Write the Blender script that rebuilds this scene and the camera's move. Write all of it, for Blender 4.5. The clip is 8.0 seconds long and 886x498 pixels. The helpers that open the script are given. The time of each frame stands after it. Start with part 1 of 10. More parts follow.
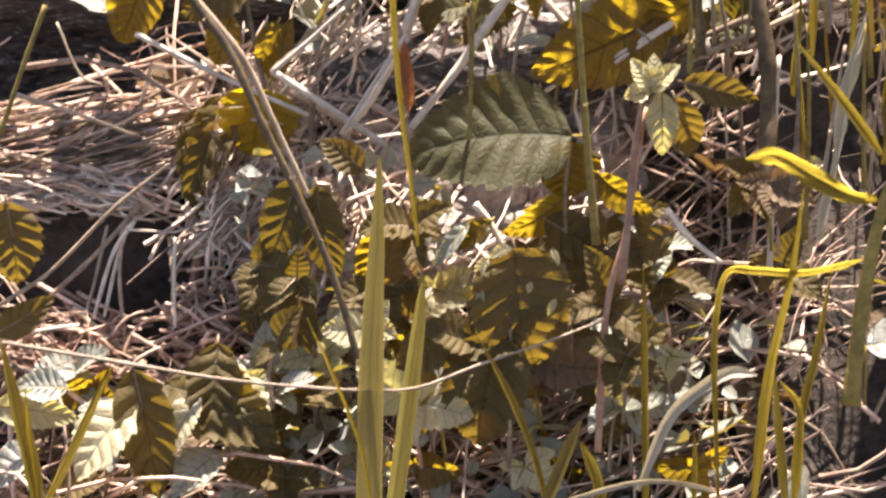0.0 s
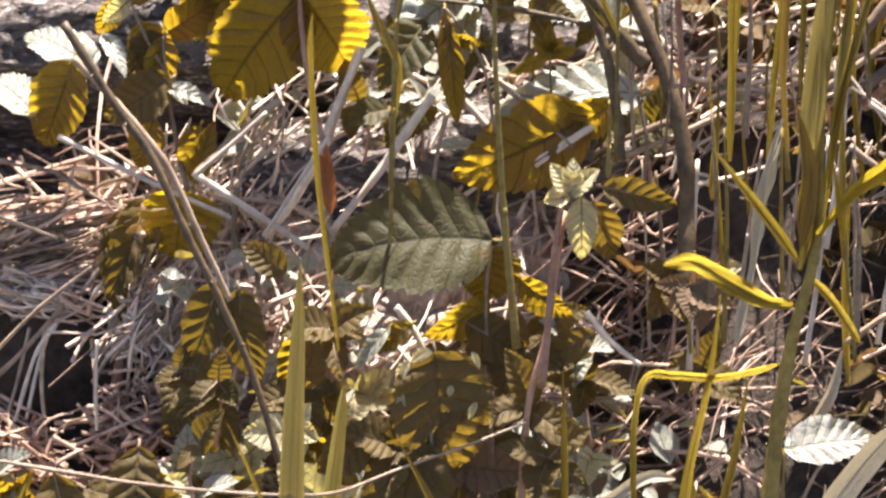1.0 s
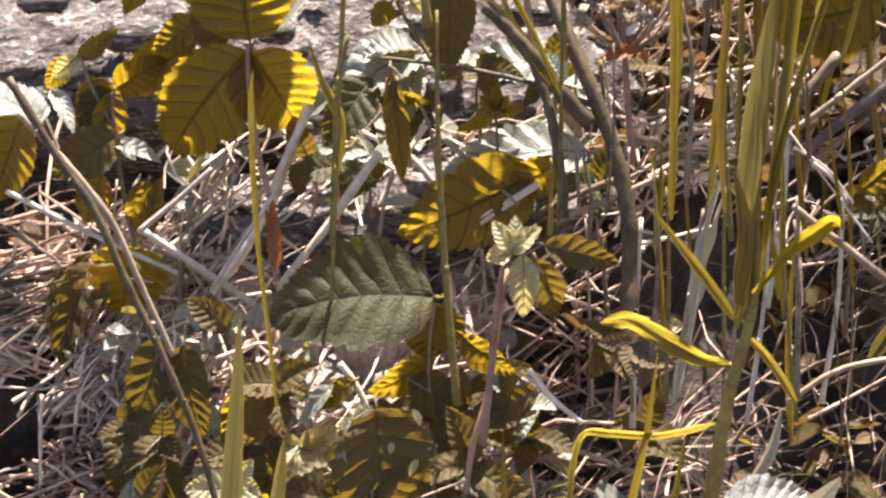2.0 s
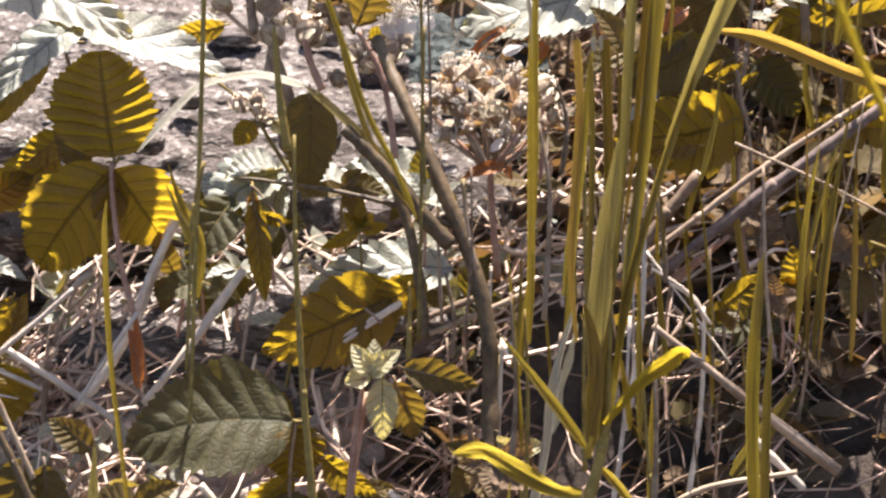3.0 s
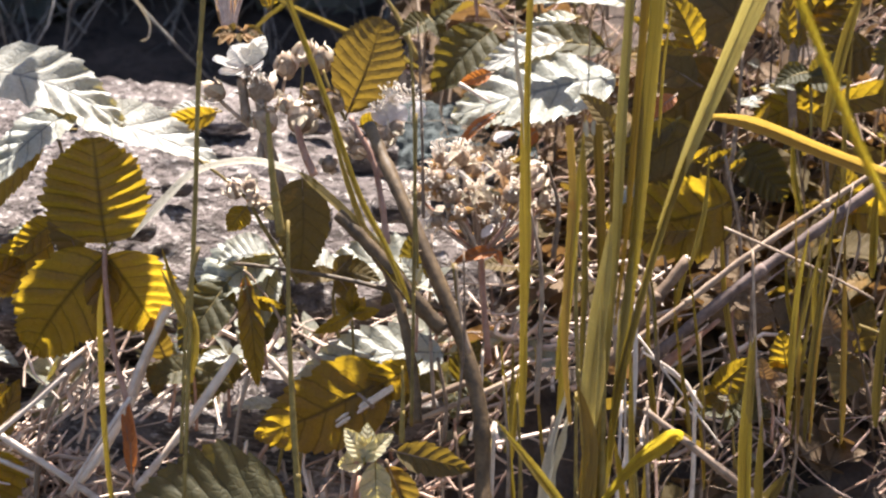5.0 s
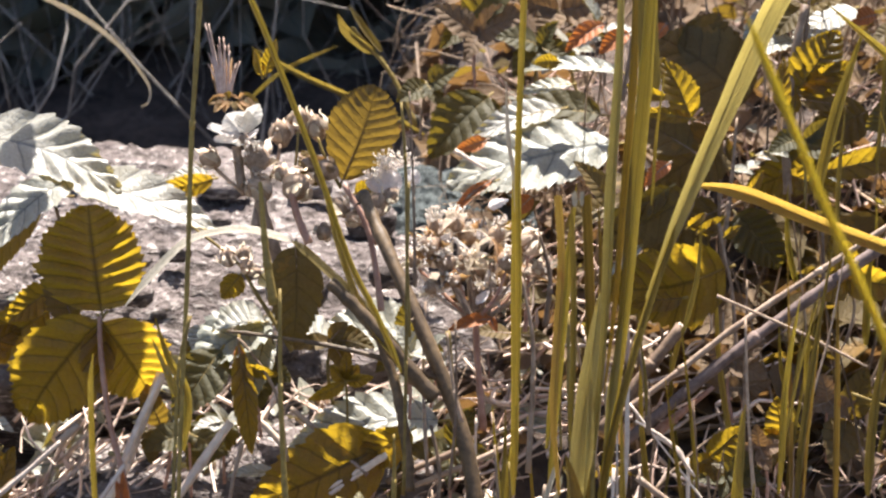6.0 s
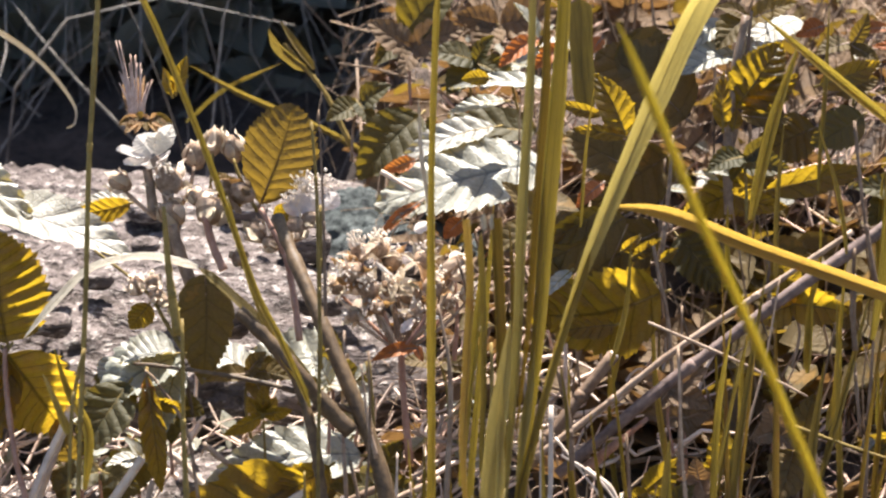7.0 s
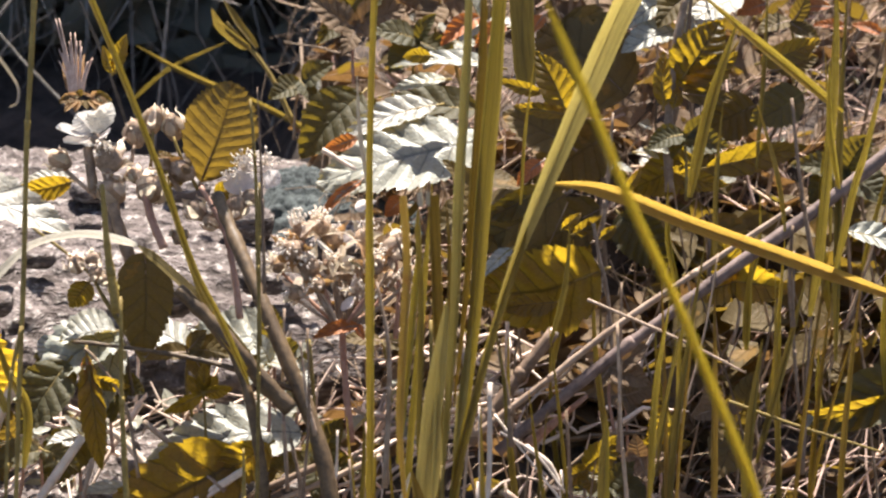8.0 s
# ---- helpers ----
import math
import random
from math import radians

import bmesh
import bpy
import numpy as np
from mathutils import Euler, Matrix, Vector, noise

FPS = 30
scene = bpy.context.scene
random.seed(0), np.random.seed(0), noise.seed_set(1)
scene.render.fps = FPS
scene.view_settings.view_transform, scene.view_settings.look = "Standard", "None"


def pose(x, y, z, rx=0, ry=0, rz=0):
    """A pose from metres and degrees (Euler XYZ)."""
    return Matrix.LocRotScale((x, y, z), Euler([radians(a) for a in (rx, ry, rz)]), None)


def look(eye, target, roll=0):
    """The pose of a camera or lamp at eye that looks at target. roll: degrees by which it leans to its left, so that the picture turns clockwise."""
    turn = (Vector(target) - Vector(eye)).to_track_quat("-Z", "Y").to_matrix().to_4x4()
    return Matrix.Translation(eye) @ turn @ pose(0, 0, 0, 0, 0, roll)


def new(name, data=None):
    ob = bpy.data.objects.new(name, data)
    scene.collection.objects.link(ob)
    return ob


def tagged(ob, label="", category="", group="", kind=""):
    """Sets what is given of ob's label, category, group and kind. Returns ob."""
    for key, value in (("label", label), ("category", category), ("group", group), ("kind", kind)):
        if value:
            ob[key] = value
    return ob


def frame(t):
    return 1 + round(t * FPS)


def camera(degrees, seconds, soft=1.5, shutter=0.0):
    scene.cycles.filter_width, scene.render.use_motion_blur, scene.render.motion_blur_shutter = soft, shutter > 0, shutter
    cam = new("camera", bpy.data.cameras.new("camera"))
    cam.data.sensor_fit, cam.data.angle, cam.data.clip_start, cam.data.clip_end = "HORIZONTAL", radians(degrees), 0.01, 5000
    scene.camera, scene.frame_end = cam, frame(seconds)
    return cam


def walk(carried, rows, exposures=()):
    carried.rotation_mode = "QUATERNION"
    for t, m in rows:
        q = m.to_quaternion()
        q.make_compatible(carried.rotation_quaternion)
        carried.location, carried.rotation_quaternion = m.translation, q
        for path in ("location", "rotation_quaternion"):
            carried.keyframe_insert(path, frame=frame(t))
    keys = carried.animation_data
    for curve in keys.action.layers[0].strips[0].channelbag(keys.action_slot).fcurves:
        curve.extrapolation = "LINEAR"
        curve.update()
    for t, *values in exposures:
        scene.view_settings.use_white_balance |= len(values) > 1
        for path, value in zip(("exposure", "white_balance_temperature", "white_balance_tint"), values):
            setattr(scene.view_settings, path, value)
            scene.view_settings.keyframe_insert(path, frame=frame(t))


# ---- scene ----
cam = camera(20, 8.0, soft=2.3, shutter=0.35)
PATH = [
    (0, (-0.04337, -0.01144, 0.58737), (-0.11563, 0.84994, 0.08458), -2.160),
    (0.5, (-0.04102, -0.01171, 0.58791), (-0.10031, 0.86164, 0.10444), -1.771),
    (1, (-0.03871, -0.01084, 0.59496), (-0.08491, 0.86815, 0.12036), -1.369),
    (1.2, (-0.02949, -0.01331, 0.58757), (-0.08287, 0.87252, 0.12665), -1.476),
    (2.3, (-0.01815, -0.00871, 0.60451), (-0.05578, 0.88445, 0.15635), -0.762),
    (2.5, (-0.01199, -0.00219, 0.61284), (-0.04593, 0.89451, 0.17150), -0.777),
    (3, (0.00147, 0.00035, 0.61925), (-0.01335, 0.89867, 0.18016), -0.233),
    (3.5, (0.00109, 0.00058, 0.62110), (0.00079, 0.90721, 0.19917), 0.354),
    (4, (-0.00789, -0.00595, 0.62787), (-0.00040, 0.90234, 0.20959), 0.528),
    (5.3, (0.00090, -0.00528, 0.61768), (-0.01023, 0.90991, 0.21481), -0.188),
    (5.5, (0.00459, -0.00349, 0.62005), (-0.00908, 0.91235, 0.21875), -0.183),
    (6, (0.00620, -0.00520, 0.62508), (-0.00795, 0.91684, 0.23826), -0.310),
    (6.5, (0.01806, 0.01913, 0.61766), (-0.00313, 0.94365, 0.23711), -0.719),
    (7, (0.04012, 0.03637, 0.61015), (0.01818, 0.96117, 0.23032), -0.918),
    (7.5, (0.04217, 0.03361, 0.60872), (0.03319, 0.95753, 0.22623), -0.544),
    (8, (0.04650, 0.03503, 0.60890), (0.04097, 0.95730, 0.22240), -0.607),
]
walk(cam, [(t, look(eye, target, roll)) for t, eye, target, roll in PATH], exposures=((0.0, 2.10, 7000, 13), (1.0, 2.05, 6750, 13), (2.5, 1.88, 6650, 13), (4.0, 1.84, 6450, 13), (5.5, 1.87, 6450, 13), (7.0, 1.84, 6550, 13), (8.0, 1.74, 6600, 13)))

cam.data.dof.use_dof, cam.data.dof.focus_distance, cam.data.dof.aperture_fstop = True, 0.88, 29.0

# ---- light ----
SUN_ELEVATION, SUN_TURN = radians(61), radians(6)
world = bpy.data.worlds.new("sky")
scene.world = world
world.use_nodes = True
wn = world.node_tree.nodes
sky = wn.new("ShaderNodeTexSky")
sky.sky_type, sky.sun_disc = "NISHITA", False
sky.sun_elevation, sky.sun_rotation = SUN_ELEVATION, SUN_TURN
wn["Background"].inputs["Strength"].default_value = 0.062
world.node_tree.links.new(sky.outputs["Color"], wn["Background"].inputs["Color"])
sun = new("sun", bpy.data.lights.new("sun", "SUN"))
sun.data.energy, sun.data.angle, sun.data.color = 5.0, radians(0.5), (1.0, 0.95, 0.86)
to_sun = Vector((math.sin(SUN_TURN) * math.cos(SUN_ELEVATION), math.cos(SUN_TURN) * math.cos(SUN_ELEVATION), math.sin(SUN_ELEVATION)))
sun.matrix_world = look(to_sun * 20, (0, 0, 0))

# ---- materials ----


def node_material(name):
    m = bpy.data.materials.new(name)
    m.use_nodes = True
    nt = m.node_tree
    return m, nt, nt.nodes["Principled BSDF"], nt.nodes["Material Output"]


def noise_node(nt, scale, detail=4.0, rough=0.55, coord=None):
    n = nt.nodes.new("ShaderNodeTexNoise")
    n.inputs["Scale"].default_value, n.inputs["Detail"].default_value, n.inputs["Roughness"].default_value = scale, detail, rough
    nt.links.new(coord or nt.nodes.new("ShaderNodeTexCoord").outputs["Object"], n.inputs["Vector"])
    return n


def ramp_node(nt, value, *stops):
    r = nt.nodes.new("ShaderNodeValToRGB")
    e = r.color_ramp.elements
    while len(e) < len(stops):
        e.new(0.5)
    for k, (p, c) in enumerate(stops):
        e[k].position, e[k].color = p, (*c, 1)
    nt.links.new(value, r.inputs["Fac"])
    return r.outputs["Color"]


def mix_color(nt, a, b, fac, mode="MIX"):
    m = nt.nodes.new("ShaderNodeMix")
    m.data_type, m.blend_type = "RGBA", mode
    for socket, v in ((m.inputs[0], fac), (m.inputs[6], a), (m.inputs[7], b)):
        if isinstance(v, (int, float)):
            socket.default_value = v
        elif isinstance(v, tuple):
            socket.default_value = (*v, 1)
        else:
            nt.links.new(v, socket)
    return m.outputs[2]


def calc(nt, op, a, b=0.0, c=0.0):
    m = nt.nodes.new("ShaderNodeMath")
    m.operation = op
    for socket, v in zip(m.inputs, (a, b, c)):
        if isinstance(v, (int, float)):
            socket.default_value = v
        else:
            nt.links.new(v, socket)
    return m.outputs[0]


def bump_node(nt, bsdf, height, strength, distance):
    b = nt.nodes.new("ShaderNodeBump")
    b.inputs["Strength"].default_value, b.inputs["Distance"].default_value = strength, distance
    nt.links.new(height, b.inputs["Height"])
    for s in bsdf:
        nt.links.new(b.outputs["Normal"], s.inputs["Normal"])


def plain_material(name, dark, light, scale, rough=0.7, bump=0.4, fine=4.0, depth=0.0006, islands=0.0):
    """Two-scale mottled surface: patches at the given scale and a finer grain over them."""
    m, nt, bsdf, _ = node_material(name)
    big, small = noise_node(nt, scale), noise_node(nt, scale * fine, 6.0, 0.65)
    mixed = calc(nt, "ADD", calc(nt, "MULTIPLY", big.outputs[0], 0.55), calc(nt, "MULTIPLY", small.outputs[0], 0.45))
    col = ramp_node(nt, mixed, (0.36, dark), (0.64, light))
    if islands:
        g = nt.nodes.new("ShaderNodeNewGeometry")
        tone = ramp_node(nt, g.outputs["Random Per Island"], (0.0, (1 - islands,) * 3), (1.0, (1 + islands * 0.5,) * 3))
    else:
        g = nt.nodes.new("ShaderNodeObjectInfo")
        tone = ramp_node(nt, g.outputs["Random"], (0.0, (0.78, 0.78, 0.8)), (1.0, (1.12, 1.1, 1.06)))
    col = mix_color(nt, col, tone, 1.0, "MULTIPLY")
    nt.links.new(col, bsdf.inputs["Base Color"])
    bsdf.inputs["Roughness"].default_value = rough
    bsdf.inputs["Specular IOR Level"].default_value = 0.35
    bump_node(nt, [bsdf], small.outputs[0], bump, depth)
    return m


def leaf_material(name, top, back_glow, glow=0.45, rough=0.42, veins=8.0, vein_dark=0.55, spec=0.45, blotch=(0.30, 0.16, 0.03), blotches=0.25, grass=False):
    """Thin leaf: matt skin over a translucent body, with veins laid out along its length (u) and across (v)."""
    m, nt, bsdf, out = node_material(name)
    uv = nt.nodes.new("ShaderNodeUVMap")
    split = nt.nodes.new("ShaderNodeSeparateXYZ")
    nt.links.new(uv.outputs["UV"], split.inputs[0])
    along, side = split.outputs[0], calc(nt, "ABSOLUTE", calc(nt, "SUBTRACT", split.outputs[1], 0.5))
    if grass:
        stretch = nt.nodes.new("ShaderNodeVectorMath")
        stretch.operation = "MULTIPLY"
        stretch.inputs[1].default_value = (2.5, 26.0, 1.0)
        nt.links.new(uv.outputs["UV"], stretch.inputs[0])
        streak = noise_node(nt, 1.0, 3.0, 0.6, stretch.outputs[0])
        vein = calc(nt, "MINIMUM", calc(nt, "MAXIMUM", calc(nt, "MULTIPLY_ADD", streak.outputs[0], 3.2, -1.1), 0.0), 1.0)
        mid = calc(nt, "SMOOTH_MIN", 1.0, calc(nt, "MULTIPLY", side, 9.0), 0.2)
        # Margins skip the streak darkening, painting the blades' sunlit edges bright.
        margin = calc(nt, "GREATER_THAN", side, 0.43)
        net = calc(nt, "MAXIMUM", margin, calc(nt, "MULTIPLY", calc(nt, "ADD", 0.12, calc(nt, "MULTIPLY", vein, 0.88)), calc(nt, "ADD", 0.6, calc(nt, "MULTIPLY", mid, 0.4))))
    else:
        drift = noise_node(nt, 3.0, 2.0, 0.5, uv.outputs["UV"])
        phase = calc(nt, "MULTIPLY", calc(nt, "SUBTRACT", along, calc(nt, "ADD", calc(nt, "MULTIPLY", side, 0.80), calc(nt, "MULTIPLY_ADD", drift.outputs[0], 0.05, -0.025))), veins)
        saw = calc(nt, "ABSOLUTE", calc(nt, "SUBTRACT", calc(nt, "FRACT", phase), 0.5))
        line = calc(nt, "MINIMUM", calc(nt, "MULTIPLY", calc(nt, "ADD", saw, 0.02), 9.0), 1.0)
        mid = calc(nt, "MINIMUM", calc(nt, "MULTIPLY", side, 26.0), 1.0)
        vor = nt.nodes.new("ShaderNodeTexVoronoi")
        vor.feature = "DISTANCE_TO_EDGE"
        vor.inputs["Scale"].default_value = 320.0
        nt.links.new(nt.nodes.new("ShaderNodeTexCoord").outputs["Object"], vor.inputs["Vector"])
        cells = calc(nt, "MINIMUM", calc(nt, "ADD", 0.66, calc(nt, "MULTIPLY", vor.outputs[0], 2.0)), 1.0)
        net = calc(nt, "MULTIPLY", calc(nt, "MULTIPLY", line, mid), cells)
    shade = ramp_node(nt, net, (0.0, (vein_dark,) * 3), (0.85, (1.0,) * 3))
    patch, grain = noise_node(nt, 45.0), noise_node(nt, 900.0, 3.0)
    info = nt.nodes.new("ShaderNodeObjectInfo")
    tone = ramp_node(nt, info.outputs["Random"], (0.0, (0.8, 0.82, 0.78)), (1.0, (1.1, 1.08, 1.12)))
    spots = calc(nt, "MULTIPLY", calc(nt, "GREATER_THAN", patch.outputs[0], 0.62), blotches)
    skin = mix_color(nt, mix_color(nt, top, blotch, spots), tone, 1.0, "MULTIPLY")
    skin = mix_color(nt, skin, ramp_node(nt, grain.outputs[0], (0.3, (0.82,) * 3), (0.7, (1.12,) * 3)), 1.0, "MULTIPLY")
    body = mix_color(nt, mix_color(nt, back_glow, blotch, spots), tone, 1.0, "MULTIPLY")
    body = mix_color(nt, body, shade, 1.0, "MULTIPLY")
    skin = mix_color(nt, skin, ramp_node(nt, net, (0.0, (vein_dark,) * 3), (0.8, (1.0,) * 3)), 0.75, "MULTIPLY")
    nt.links.new(skin, bsdf.inputs["Base Color"])
    bsdf.inputs["Roughness"].default_value, bsdf.inputs["Specular IOR Level"].default_value = rough, spec
    tr = nt.nodes.new("ShaderNodeBsdfTranslucent")
    nt.links.new(body, tr.inputs["Color"])
    bump_node(nt, [bsdf, tr], calc(nt, "ADD", net, calc(nt, "MULTIPLY", grain.outputs[0], 0.5)), 0.6 if grass else 0.6, 0.0004 if grass else 0.0005)
    mx = nt.nodes.new("ShaderNodeMixShader")
    mx.inputs[0].default_value = glow
    nt.links.new(bsdf.outputs[0], mx.inputs[1])
    nt.links.new(tr.outputs[0], mx.inputs[2])
    nt.links.new(mx.outputs[0], out.inputs["Surface"])
    return m


def rock_material():
    """Weathered stone: pinkish-grey patches, bleached flakes and dark pits."""
    m, nt, bsdf, _ = node_material("weathered_rock")
    layers = nt.nodes.new("ShaderNodeVectorMath")
    layers.operation = "MULTIPLY"
    layers.inputs[1].default_value = (1.0, 1.0, 3.2)
    nt.links.new(nt.nodes.new("ShaderNodeTexCoord").outputs["Object"], layers.inputs[0])
    patch, fleck, pit = noise_node(nt, 32.0, 5.0, 0.6, layers.outputs[0]), noise_node(nt, 170.0, 5.0, 0.6, layers.outputs[0]), noise_node(nt, 80.0, 3.0, 0.7, layers.outputs[0])
    base = ramp_node(nt, patch.outputs[0], (0.3, (0.10, 0.081, 0.076)), (0.7, (0.225, 0.19, 0.18)))
    pale = ramp_node(nt, fleck.outputs[0], (0.55, (0.0,) * 3), (0.63, (1.0,) * 3))
    dark = ramp_node(nt, pit.outputs[0], (0.39, (1.0,) * 3), (0.47, (0.0,) * 3))
    col = mix_color(nt, base, (0.42, 0.38, 0.355), pale)
    col = mix_color(nt, col, (0.075, 0.062, 0.057), dark)
    nt.links.new(col, bsdf.inputs["Base Color"])
    bsdf.inputs["Roughness"].default_value = 0.9
    bsdf.inputs["Specular IOR Level"].default_value = 0.08
    height = calc(nt, "ADD", calc(nt, "MULTIPLY", pit.outputs[0], 1.6), fleck.outputs[0])
    bump_node(nt, [bsdf], height, 1.0, 0.0045)
    return m


def soil_material():
    """Crumbly dark soil with broad patches of thin dry turf."""
    m = plain_material("dark_soil", (0.022, 0.017, 0.015), (0.12, 0.088, 0.072), 30.0, 0.95, 1.0, 6.0, 0.004)
    nt = m.node_tree
    bsdf = nt.nodes["Principled BSDF"]
    bare = bsdf.inputs["Base Color"].links[0].from_socket
    turf = ramp_node(nt, noise_node(nt, 1.6, 6.0, 0.65).outputs[0], (0.46, (0.0,) * 3), (0.58, (0.85,) * 3))
    blades = ramp_node(nt, noise_node(nt, 60.0, 5.0, 0.7).outputs[0], (0.35, (0.035, 0.032, 0.012)), (0.65, (0.20, 0.165, 0.07)))
    spread = nt.nodes.new("ShaderNodeVectorMath")
    spread.operation = "DISTANCE"
    spread.inputs[1].default_value = (0.0, 0.9, 0.15)
    nt.links.new(nt.nodes.new("ShaderNodeTexCoord").outputs["Object"], spread.inputs[0])
    turf = calc(nt, "MULTIPLY", turf, ramp_node(nt, spread.outputs["Value"], (0.45, (0.0,) * 3), (0.75, (1.0,) * 3)))
    nt.links.new(mix_color(nt, bare, blades, turf), bsdf.inputs["Base Color"])
    return m


M = {
    "leaf": leaf_material("bramble_leaf", (0.085, 0.062, 0.02), (0.56, 0.36, 0.02), 0.52, vein_dark=0.42),
    # Brighter copy of the bramble leaf, with sunlight put into its colour.
    "leaf_sunlit": leaf_material("sunlit_yellow_leaf", (0.16, 0.11, 0.02), (0.85, 0.60, 0.02), 0.62, vein_dark=0.6),
    # Duller brown copy; stands for leaves in shade as well as withered ones.
    "leaf_brown_shaded": leaf_material("shaded_brown_leaf", (0.115, 0.082, 0.034), (0.34, 0.215, 0.025), 0.30, 0.6, blotches=0.5, vein_dark=0.7, spec=0.2),
    "leaf_dark": leaf_material("dark_leaf", (0.062, 0.058, 0.028), (0.36, 0.25, 0.02), 0.30, 0.6, spec=0.25, vein_dark=0.7),
    "leaf_pale": leaf_material("young_leaf", (0.55, 0.50, 0.34), (0.85, 0.68, 0.20), 0.45, 0.6, spec=0.3),
    # Near-white copy: sun glare put into the colour; also used for bleached bits.
    "leaf_white_sunlit": leaf_material("sunlit_pale_leaf", (0.345, 0.34, 0.295), (0.62, 0.45, 0.03), 0.22, 0.42, spec=0.4, blotches=0.06, vein_dark=0.22),
    "leaf_dry": leaf_material("dead_leaf", (0.20, 0.135, 0.085), (0.34, 0.18, 0.06), 0.25, 0.7, spec=0.2),
    "leaf_red": leaf_material("red_leaf", (0.42, 0.15, 0.05), (0.65, 0.20, 0.03), 0.35, 0.6),
    "grass": leaf_material("green_grass", (0.135, 0.097, 0.018), (0.82, 0.60, 0.075), 0.6, 0.4, grass=True, blotches=0.12, vein_dark=0.24, spec=0.6),
    "grass_dull": leaf_material("dull_grass", (0.14, 0.103, 0.026), (0.50, 0.36, 0.06), 0.45, 0.45, grass=True, vein_dark=0.35),
    "grass_amber": leaf_material("amber_grass", (0.22, 0.135, 0.035), (0.68, 0.44, 0.075), 0.55, 0.42, grass=True, blotches=0.35, blotch=(0.45, 0.16, 0.04), vein_dark=0.5),
    "grass_light": leaf_material("light_grass", (0.27, 0.21, 0.065), (0.86, 0.67, 0.17), 0.5, 0.4, grass=True, blotches=0.1, vein_dark=0.5, spec=0.6),
    "grass_pale": leaf_material("pale_grass", (0.54, 0.48, 0.39), (0.60, 0.48, 0.28), 0.32, 0.45, grass=True, vein_dark=0.75),
    "grass_deep": leaf_material("deep_grass", (0.125, 0.078, 0.014), (0.52, 0.33, 0.035), 0.5, 0.42, grass=True, blotches=0.3, vein_dark=0.3, spec=0.5),
    "grass_gold": leaf_material("golden_grass", (0.30, 0.21, 0.02), (0.95, 0.68, 0.05), 0.6, 0.45, grass=True, blotches=0.1, vein_dark=0.5),
    "twig_grey": plain_material("grey_twig_bark", (0.10, 0.068, 0.058), (0.27, 0.195, 0.17), 70.0, 0.75, 0.7),
    "straw": plain_material("straw", (0.25, 0.165, 0.11), (0.50, 0.37, 0.27), 60.0, 0.55, 0.3),
    "straw_white": plain_material("bleached_straw", (0.50, 0.39, 0.31), (0.82, 0.69, 0.58), 60.0, 0.5, 0.3),
    "straw_loose": plain_material("loose_straw", (0.27, 0.155, 0.115), (0.80, 0.56, 0.44), 40.0, 0.6, 0.3, islands=0.7),
    # Darker, browner straw copy; its tone stands in for shade on the litter.
    "straw_brown": plain_material("shaded_brown_straw", (0.14, 0.088, 0.052), (0.46, 0.325, 0.22), 40.0, 0.65, 0.3, islands=0.7),
    # Lighter straw copy, for bleached straw and for sun put into the colour.
    "straw_bright": plain_material("sunlit_bleached_straw", (0.50, 0.35, 0.275), (0.88, 0.71, 0.59), 40.0, 0.6, 0.3, islands=0.5),
    "hay": plain_material("fine_hay", (0.22, 0.12, 0.082), (0.60, 0.41, 0.31), 40.0, 0.65, 0.3, islands=0.6),
    "stem_olive": plain_material("olive_stem", (0.15, 0.10, 0.022), (0.31, 0.215, 0.055), 90.0, 0.6, 0.4),
    "stem_brown": plain_material("brown_stem", (0.05, 0.033, 0.02), (0.165, 0.108, 0.058), 90.0, 0.55, 0.5),
    "cane": plain_material("bramble_cane", (0.13, 0.08, 0.05), (0.34, 0.24, 0.165), 80.0, 0.5, 0.5),
    "cane_pink": plain_material("reddish_cane", (0.30, 0.14, 0.09), (0.50, 0.30, 0.22), 80.0, 0.5, 0.4),
    "twig": plain_material("twig_bark", (0.12, 0.075, 0.048), (0.29, 0.195, 0.13), 70.0, 0.75, 0.7),
    "bud": plain_material("downy_bud", (0.21, 0.135, 0.085), (0.47, 0.335, 0.235), 220.0, 0.8, 0.8),
    "sepal": leaf_material("downy_sepal", (0.68, 0.575, 0.46), (0.92, 0.80, 0.64), 0.60, 0.75, spec=0.2, blotches=0.25, vein_dark=0.8, blotch=(0.42, 0.27, 0.17)),
    "bract": leaf_material("dry_bract", (0.42, 0.27, 0.15), (0.62, 0.36, 0.14), 0.4, 0.7, spec=0.2, blotches=0.3, vein_dark=0.7),
    "petal": leaf_material("white_petal", (0.72, 0.69, 0.66), (0.85, 0.79, 0.75), 0.5, 0.6, vein_dark=0.92, blotches=0.0, spec=0.2),
    "anther": plain_material("dry_anther", (0.70, 0.58, 0.46), (0.94, 0.86, 0.76), 200.0, 0.8, 0.4),
    "pink_dry": plain_material("dry_pink_style", (0.42, 0.27, 0.21), (0.66, 0.48, 0.40), 150.0, 0.8, 0.4),
    "rock": rock_material(),
    "stone_blue": plain_material("blue_grey_stone", (0.02, 0.028, 0.03), (0.11, 0.13, 0.13), 70.0, 0.75, 1.0, 4.0, 0.005),
    "clod": plain_material("pinkish_clod", (0.32, 0.235, 0.195), (0.72, 0.60, 0.53), 110.0, 0.9, 1.0, 4.0, 0.003),
    "soil": soil_material(),
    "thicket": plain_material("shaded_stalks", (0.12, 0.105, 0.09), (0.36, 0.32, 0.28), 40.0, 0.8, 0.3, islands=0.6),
    "shrub": leaf_material("shrub_leaf", (0.22, 0.22, 0.175), (0.22, 0.19, 0.06), 0.25, 0.5),
}

